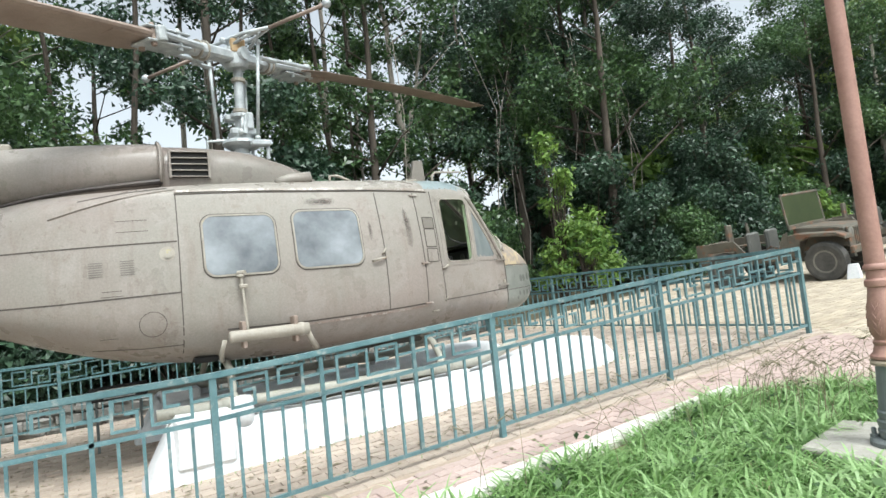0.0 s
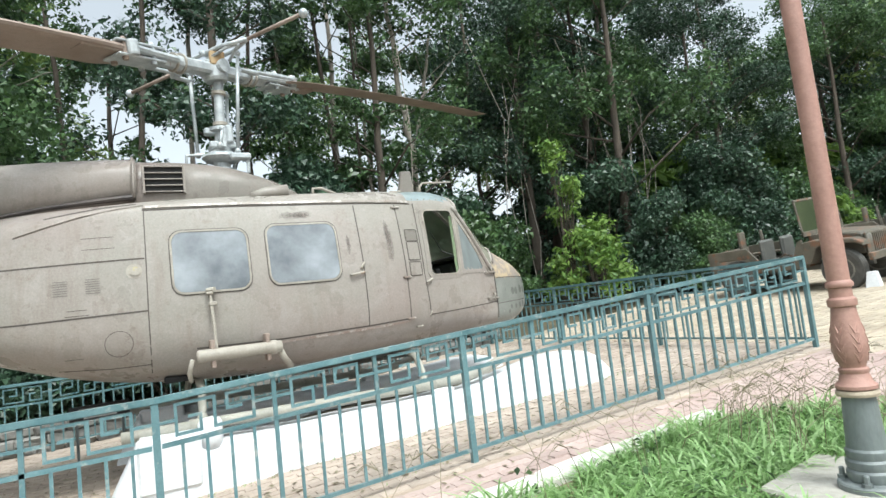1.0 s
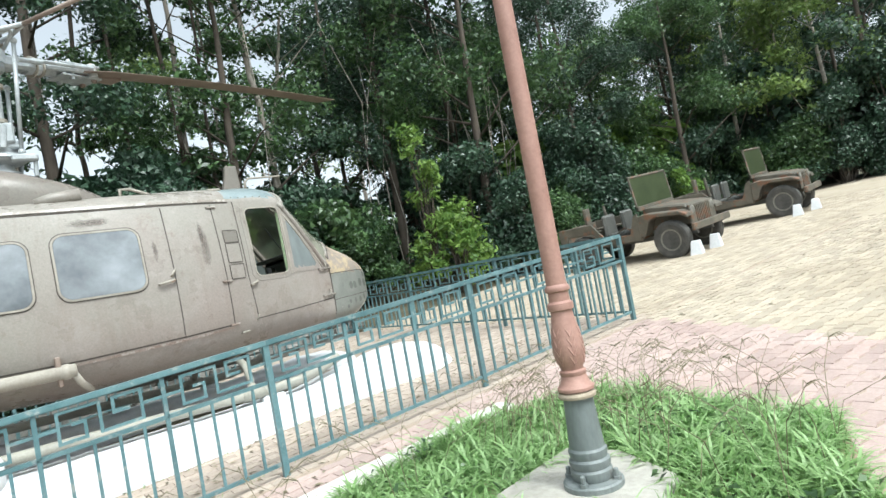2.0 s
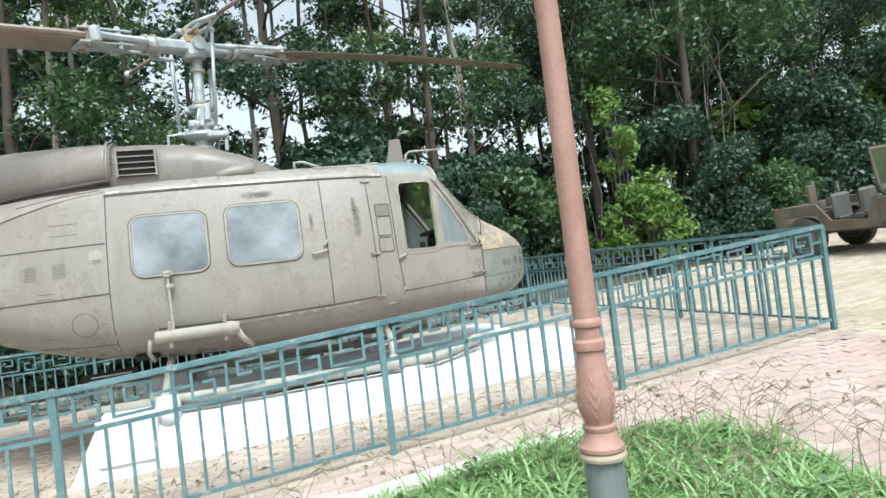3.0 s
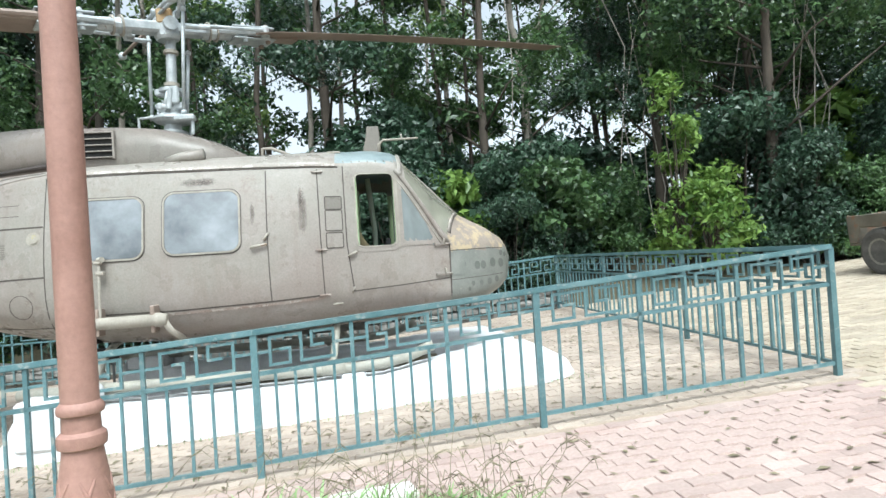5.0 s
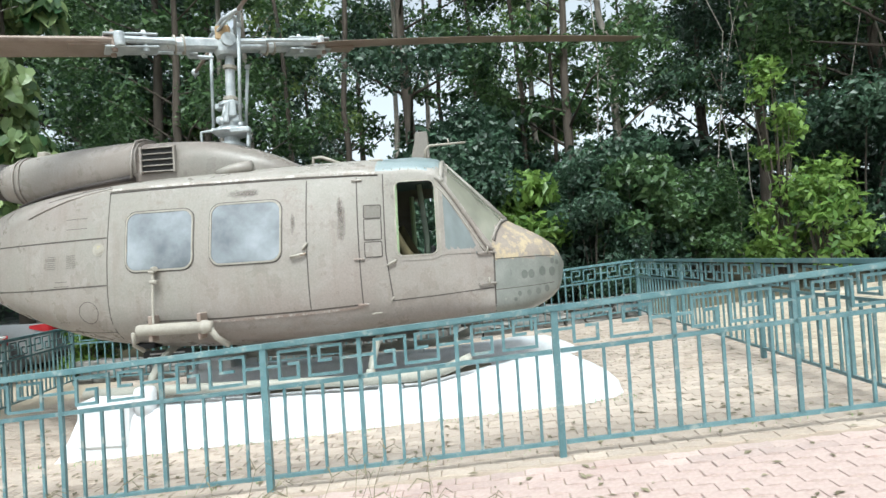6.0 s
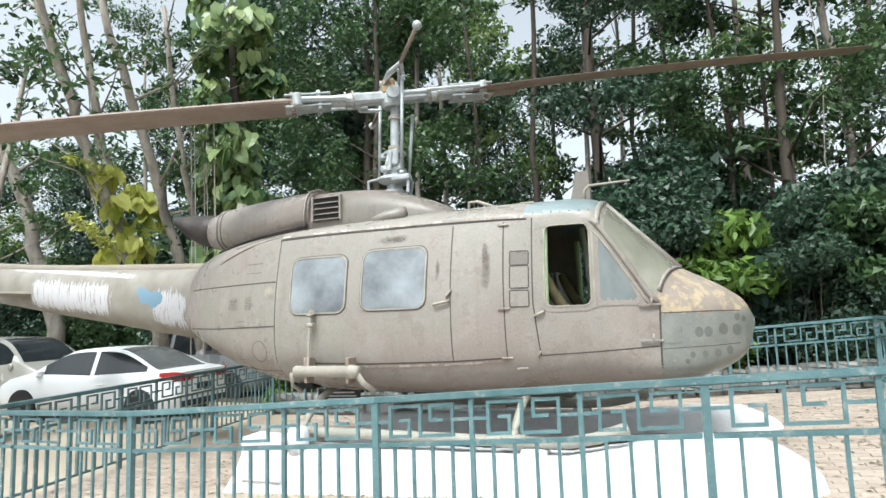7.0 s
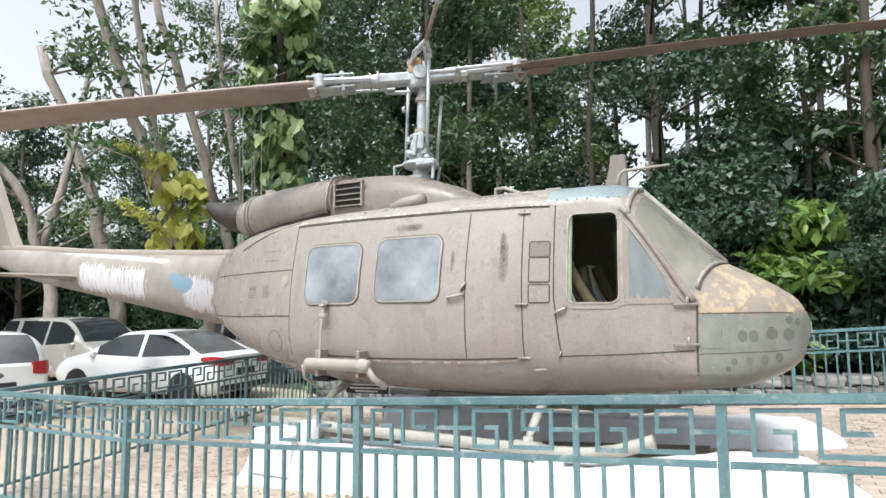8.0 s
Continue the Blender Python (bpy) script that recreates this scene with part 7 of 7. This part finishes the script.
def car(name, m, label, L, W, H, belt, hood, boot, cab, mat, kind_of="car", glass_rear=True, window_posts=(0.5,), tall_lights=False):
    """cab: x where rear glass starts, roof starts, roof ends, windscreen ends (x from the rear)."""
    t = thing(name, m, label, kind_of, "parked cars")
    c0, c1, c2, c3 = cab
    xs = sorted(set([0.0, 0.04, 0.12, 0.3, L - 0.5, L - 0.25, L - 0.1, L - 0.03, L] + list(np.linspace(0.3, L - 0.5, 40)) + [c0, c1, c2, c3]))
    body, panes = bmesh.new(), {}
    rings = []
    for x in xs:
        e = min(1, x / 0.3, (L - x) / 0.5)
        rnd_w = W / 2 * (0.80 + 0.20 * max(0, e) ** 0.5)
        zb = float(np.interp(x, [0, c0, (c0 + c3) / 2, c3, L - 0.4, L], [boot * 0.95, boot, belt, hood + 0.04, hood - 0.10, hood - 0.32]))
        u = (x - c0) / (c1 - c0) if x < c1 else (c3 - x) / (c3 - c2) if x > c2 else 1.0
        arch = math.sin(max(0.0, min(1.0, u)) * math.pi / 2) ** 0.85
        bulge = 0.05 * (1 - ((x - (c1 + c2) / 2) / ((c2 - c1) / 2 + 0.3)) ** 2)
        zt = zb + (H - 0.05 - zb) * arch + bulge * arch if c0 < x < c3 else 0.0
        zt = max(zt, zb + 0.02)
        k = min(1.0, (zt - zb) / (H - belt))
        wt = rnd_w * (0.96 - 0.20 * k)
        z0 = 0.20 + 0.12 * (1 - max(0, min(1, e)))
        half = [(0, z0), (rnd_w * 0.85, z0), (rnd_w * 0.98, z0 + 0.14), (rnd_w, 0.55), (rnd_w * 0.985, zb - 0.06), (rnd_w * 0.96, zb), (wt, zb + (zt - zb) * 0.88), (wt * 0.86, zt - 0.005), (wt * 0.4, zt + 0.012 * k), (0, zt + 0.015 * k)]
        ring = [(-y, z) for y, z in half] + [(y, z) for y, z in half[-2:0:-1]]
        rings.append([Vector((x, y, z)) for y, z in ring])
    n = len(rings[0])
    vb = {}

    def vert(bm, store, i, k):
        if (i, k) not in store:
            store[(i, k)] = bm.verts.new(rings[i][k])
        return store[(i, k)]

    for i in range(len(xs) - 1):
        xm = (xs[i] + xs[i + 1]) / 2
        for k in range(n):
            kk = (k + 1) % n
            ki = k if k < n // 2 else n - 1 - k
            glass = ""
            if ki == 5 and c0 + 0.22 < xm < c3 - 0.30:
                posts = [c0 + p * (c3 - c0) for p in window_posts]
                if not any(abs(xm - p) < 0.05 for p in posts):
                    glass = "side%d_%d" % (k < n // 2, sum(xm > p for p in posts))
            if ki >= 7 and (c2 + 0.06 < xm < c3 - 0.03 or (glass_rear and c0 + 0.03 < xm < c1 - 0.06)):
                glass = "front" if xm > c2 else "rear"
            if glass and glass not in panes:
                panes[glass] = (bmesh.new(), {})
            bm, st = panes[glass] if glass else (body, vb)
            f = bm.faces.new([vert(bm, st, a, b) for a, b in ((i, k), (i, kk), (i + 1, kk), (i + 1, k))])
            f.smooth = True
    body.faces.new([vert(body, vb, 0, k) for k in range(n)])
    body.faces.new([vert(body, vb, len(xs) - 1, k) for k in range(n)][::-1])
    bmesh.ops.recalc_face_normals(body, faces=body.faces[:])
    part("body", body, mat, t)
    for glass in sorted(panes):
        # only the rear pane has the painted sky grey
        part("windscreen" if glass == "front" else "rear_window" if glass == "rear" else "side_window", panes[glass][0], REAR_GLASS if glass == "rear" else CAR_GLASS, t, "dark tinted glass")
    for x in (0.82, L - 0.85):
        for sy in (-1, 1):
            wheel(t, x, sy * (W / 2 - 0.10), 0.31, 0.2)
            bm = bmesh.new()
            lathe(bm, [(0.315, -0.016), (0.345, -0.012), (0.345, 0.012), (0.315, 0.016)], 24, pose(x, sy * (W / 2 - 0.004), 0.32, 90, 0, 0))
            part("wheel_arch", bm, BLACK_PLASTIC, t)
    for sy in (-1, 1):
        bm = bmesh.new()
        run = [(-0.012, W * 0.30), (-0.014, W * 0.36), (-0.006, W * 0.405)] if tall_lights else [(-0.008, W * 0.20), (-0.014, W * 0.28), (-0.014, W * 0.36), (-0.006, W * 0.405)]
        run += [(x, W / 2 * (0.80 + 0.20 * min(1, x / 0.3) ** 0.5) + 0.008) for x in ((0.03, 0.08, 0.14) if tall_lights else (0.03, 0.08, 0.16, 0.25, 0.36))]
        rows = []
        for q, (x, y) in enumerate(run):
            e = math.sin(math.pi * (0.12 + 0.76 * q / (len(run) - 1)))
            zc, hh = (boot * 0.93, 0.115 * (0.7 + 0.3 * e)) if tall_lights else (boot * 0.84 + 0.10 * q / len(run), 0.085 * e)
            rows.append([bm.verts.new((x, sy * y, zc - hh)), bm.verts.new((x, sy * y, zc + hh)), bm.verts.new((x + 0.03, sy * (y - 0.03), zc + hh)), bm.verts.new((x + 0.03, sy * (y - 0.03), zc - hh))])
        for u, v in zip(rows, rows[1:]):
            for k in range(4):
                bm.faces.new((u[k], u[(k + 1) % 4], v[(k + 1) % 4], v[k]))
        bm.faces.new(rows[0])
        bm.faces.new(rows[-1][::-1])
        bmesh.ops.recalc_face_normals(bm, faces=bm.faces[:])
        part("tail_light", bm, RED_LENS, t, "red tail light")
        bm = bmesh.new()
        y = sy * (W / 2 + 0.06)
        box(bm, c3 - 0.30, c3 - 0.16, min(y, y - sy * 0.16), max(y, y - sy * 0.16), belt - 0.02, belt + 0.11, 0.03)
        part("mirror", bm, mat, t)
        for p in window_posts:
            bm = bmesh.new()
            x = c0 + p * (c3 - c0) - 0.25
            box(bm, x - 0.08, x + 0.08, sy * W / 2 - 0.02, sy * W / 2 + 0.02, belt - 0.19, belt - 0.16, 0.008)
            part("door_handle", bm, mat, t)
    bm = bmesh.new()
    box(bm, -0.03, 0.05, -W * 0.40, W * 0.40, 0.30, 0.42, 0.02)
    box(bm, -0.025, 0.03, -0.26, 0.26, 0.60, 0.72, 0.006)
    part("rear_trim", bm, BLACK_PLASTIC, t)
    bm = bmesh.new()
    bmesh.ops.create_uvsphere(bm, u_segments=14, v_segments=8, radius=1.0, matrix=Matrix.Translation((-0.004, 0, boot * 0.84)) @ Matrix.Diagonal((0.012, 0.075, 0.045, 1)))
    part("badge", bm, HUB_STEEL, t, smooth=True)
    return t


def heading(x, y, deg):
    return Matrix.Translation((x, y, ground_z(x))) @ Matrix.Rotation(radians(deg), 4, 'Z')


car("sedan", heading(-5.80, 2.75, 188), "white sedan with red tail lights parked beyond the fence", 4.5, 1.76, 1.45, 0.93, 0.93, 1.0, (0.50, 1.55, 2.45, 3.45), CAR_WHITE, "car")
car("hatchback", heading(-7.35, -1.05, 172), "white compact car seen from behind the fence", 3.7, 1.68, 1.52, 0.95, 0.95, 1.0, (0.04, 0.62, 2.0, 2.95), CAR_WHITE, "car", window_posts=(0.3, 0.62), tall_lights=True)
car("minivan", heading(-15.0, 3.3, 2), "beige minivan parked beside the white sedan", 4.5, 1.78, 1.70, 0.98, 1.05, 1.1, (0.05, 0.4, 2.7, 3.7), CAR_SILVER, "car", window_posts=(0.25, 0.6), tall_lights=True)
car("pickup", heading(-6.3, 5.9, 181), "grey pickup truck parked behind the sedan", 5.2, 1.8, 1.78, 1.10, 1.1, 1.10, (1.75, 2.0, 3.2, 3.85), CAR_GREY, "pickup", window_posts=(0.5,))

# ---- small things inside the fence ----
sign = thing("information_sign", Matrix.Translation((-1.55, 1.05, ground_z(-1.5))) @ pose(0, 0, 0, 0, 0, 12), "small black sign board on a short post under the helicopter", "sign")
bm = bmesh.new()
box(bm, -0.33, 0.33, -0.015, 0.015, 0.62, 0.80, 0.006)
part("board", bm, SIGN_BLACK, sign)
for z, w in ((0.75, 0.24), (0.70, 0.27), (0.655, 0.18)):
    bm = bmesh.new()
    box(bm, -w, w, -0.019, -0.0152, z - 0.011, z + 0.011)
    part("text_bar", bm, SIGN_WHITE, sign)
for x in (-0.25, 0.25):
    bm = bmesh.new()
    box(bm, x - 0.015, x + 0.015, 0.016, 0.04, -0.05, 0.78)
    part("leg", bm, LAMP_GREEN, sign)
WOOD = surface("old_grey_timber", (0.15, 0.13, 0.09), (0.24, 0.21, 0.15), 0.85, 0, 6, 40, 0.3, streak=1.0)
for y, x0, x1, z in ((0.35, -0.6, 2.6, 0.10), (0.62, -0.2, 3.1, 0.12), (0.10, 0.2, 3.4, 0.08)):
    bm = bmesh.new()
    box(bm, x0, x1, y - 0.06, y + 0.06, 0, 0.10, 0.008)
    for v in bm.verts:
        v.co.z += ground_z(v.co.x)
    tagged(part("timber", bm, WOOD), "old timber beam lying under the helicopter", "timber", "timbers under the helicopter")
rl = random.Random(13)
vs, fs = [], []
for i in range(1700):
    x, y = rl.uniform(-3.0, 6.0), rl.uniform(-3.0, 3.4)
    if i % 6 == 0:
        x, y = rl.uniform(-1, 12), rl.uniform(-4.9, -3.2)
    z = ground_z(x) + 0.022
    a, s = rl.uniform(0, 6.28), rl.uniform(0.02, 0.05)
    dx, dy = math.cos(a) * s, math.sin(a) * s
    b = len(vs)
    vs += [(x - dx, y - dy, z), (x - dy * 0.4, y + dx * 0.4, z + 0.008), (x + dx, y + dy, z + 0.002), (x + dy * 0.4, y - dx * 0.4, z + 0.004)]
    fs.append((b, b + 1, b + 2, b + 3))
me = bpy.data.meshes.new("fallen_leaves")
me.from_pydata(vs, [], fs)
tagged(part_mesh("fallen_leaves", me, DRY_STALK), "dry fallen leaves on the paving", "leaves", kind="stuff")
rg = random.Random(8)
spots = [(rg.uniform(-1.6, 4.4), -1.66 - 0.12 * rg.random(), 0) for _ in range(260)] + [(rg.uniform(-3.2, 6), rg.uniform(-3.0, -2.8), 0) for _ in range(120)]
blades("weeds", [(x, y, ground_z(x) + 0.01) for x, y, z in spots], 0.06, 0.006, 0.7, GRASS, "small weeds along the plinth and fence", "weeds", 15)

# ---- paving of interlocking wavy blocks ----
PL, PW = 0.235, 0.117


def paver_outline(gap):
    """A block whose long sides zigzag; z-free points round it."""
    l, w, d = PL / 2 - gap, PW / 2 - gap, 0.014
    return [(-l, -w), (-l / 2, -w + d), (0, -w), (l / 2, -w - d), (l, -w), (l, w), (l / 2, w - d), (0, w), (-l / 2, w + d), (-l, w)]


LOW, TOP = paver_outline(0.002), paver_outline(0.0058)


def paver_rings(x, y, dz, a, b):
    z = [ground_z(x + u) for u in (-PL / 2, PL / 2)]

    def h(u):
        return z[0] + (z[1] - z[0]) * (u + PL / 2) / PL
    return [(x + u, y + v, h(u) + 0.002) for u, v in LOW] + [(x + u, y + v, h(u) + 0.016 + dz + a * u + b * v) for u, v in TOP]


PAVER_FACES = [(i, (i + 1) % 10, 10 + (i + 1) % 10, 10 + i) for i in range(10)] + [(10, 11, 18, 19), (11, 12, 17, 18), (12, 13, 16, 17), (13, 14, 15, 16)]


def pavers(name, x0, x1, y0, y1, mat, label, keep, near, seed, base=None):
    r = random.Random(seed)
    bedding = base or sheet(name, list(np.arange(x0, x1 + 0.5, 0.5)), [y0, y1], lambda x, y: ground_z(x) + 0.004, SAND)
    tagged(bedding, label, "paving", kind="structure")
    vs, fs = [], []
    j = 0
    y = y0 + PW / 2
    shared = None
    while y < y1 - PW / 2:
        x = x0 + PL / 2 + (PL / 2 if j % 2 else 0)
        while x < x1 - PL / 2:
            if keep(x, y):
                rg = paver_rings(x, y, r.uniform(-0.003, 0.003), r.uniform(-0.02, 0.02), r.uniform(-0.03, 0.03))
                if near(x, y):
                    if shared is None:
                        shared = bpy.data.meshes.new("paver")
                        shared.from_pydata([(p[0] - x, p[1] - y, p[2] - ground_z(x)) for p in paver_rings(x, y, 0, 0, 0)], [], PAVER_FACES)
                        shared.materials.append(mat)
                    o = new("paver", shared)
                    o.parent = bedding
                    o.location = (x, y, ground_z(x) + r.uniform(-0.002, 0.002))
                    o.rotation_euler = (r.uniform(-0.015, 0.015), r.uniform(-0.012, 0.012), 0)
                else:
                    b = len(vs)
                    vs += rg
                    fs += [tuple(b + i for i in f) for f in PAVER_FACES]
            x += PL
        y += PW
        j += 1
    me = bpy.data.meshes.new("pavers")
    me.from_pydata(vs, [], fs)
    o = part_mesh("pavers", me, mat, bedding)
    tagged(o, kind="stuff")
    return bedding


def pink_side(x, y):
    return x < 5.95 + 0.35 * (y + 3.6)


walkway = pavers("walkway", -5.0, 13.0, -9.5, -3.22, PINK_PAVER, "pale pink interlocking paving along the fence", lambda x, y: pink_side(x, y) and not inside(BED, x, y) and (y > -5.3 or x > 2.6 and y > -8.5),
       lambda x, y: 2.6 < x < 5.3 and -4.35 < y < -3.5, 1)
pavers("walkway", -5.0, 13.0, -9.5, -3.22, YELLOW_PAVER, "sandy yellow interlocking paving beside the walkway", lambda x, y: not pink_side(x, y) and y > -8.5 and not inside(BED, x, y), lambda x, y: False, 4, walkway)
pavers("yard", -3.7, 6.3, -3.22, 4.3, BEIGE_PAVER, "dusty beige interlocking paving round the helicopter", lambda x, y: not (-1.5 < x < 4.2 and (1.1 < abs(y) < 1.5)), lambda x, y: 2.8 < x < 5.4 and -3.1 < y < -2.2, 2)
pavers("yard", 6.3, 19.0, -3.22, 4.3, YELLOW_PAVER, "sandy yellow interlocking paving before the jeeps", lambda x, y: True, lambda x, y: False, 3)
for nm, x0, x1, y0, y1 in (("yard", 19.0, 24.0, -9.5, 4.3), ("yard", 13.0, 19.0, -9.5, -3.22), ("car_park", -24.0, -3.7, -6.0, 7.0)):
    tagged(sheet(nm, list(np.arange(x0, x1 + 0.5, 0.5)), [y0, y1], lambda x, y: ground_z(x) + 0.012, YELLOW_PAVER), "worn sandy yellow paving", "paving", kind="structure")
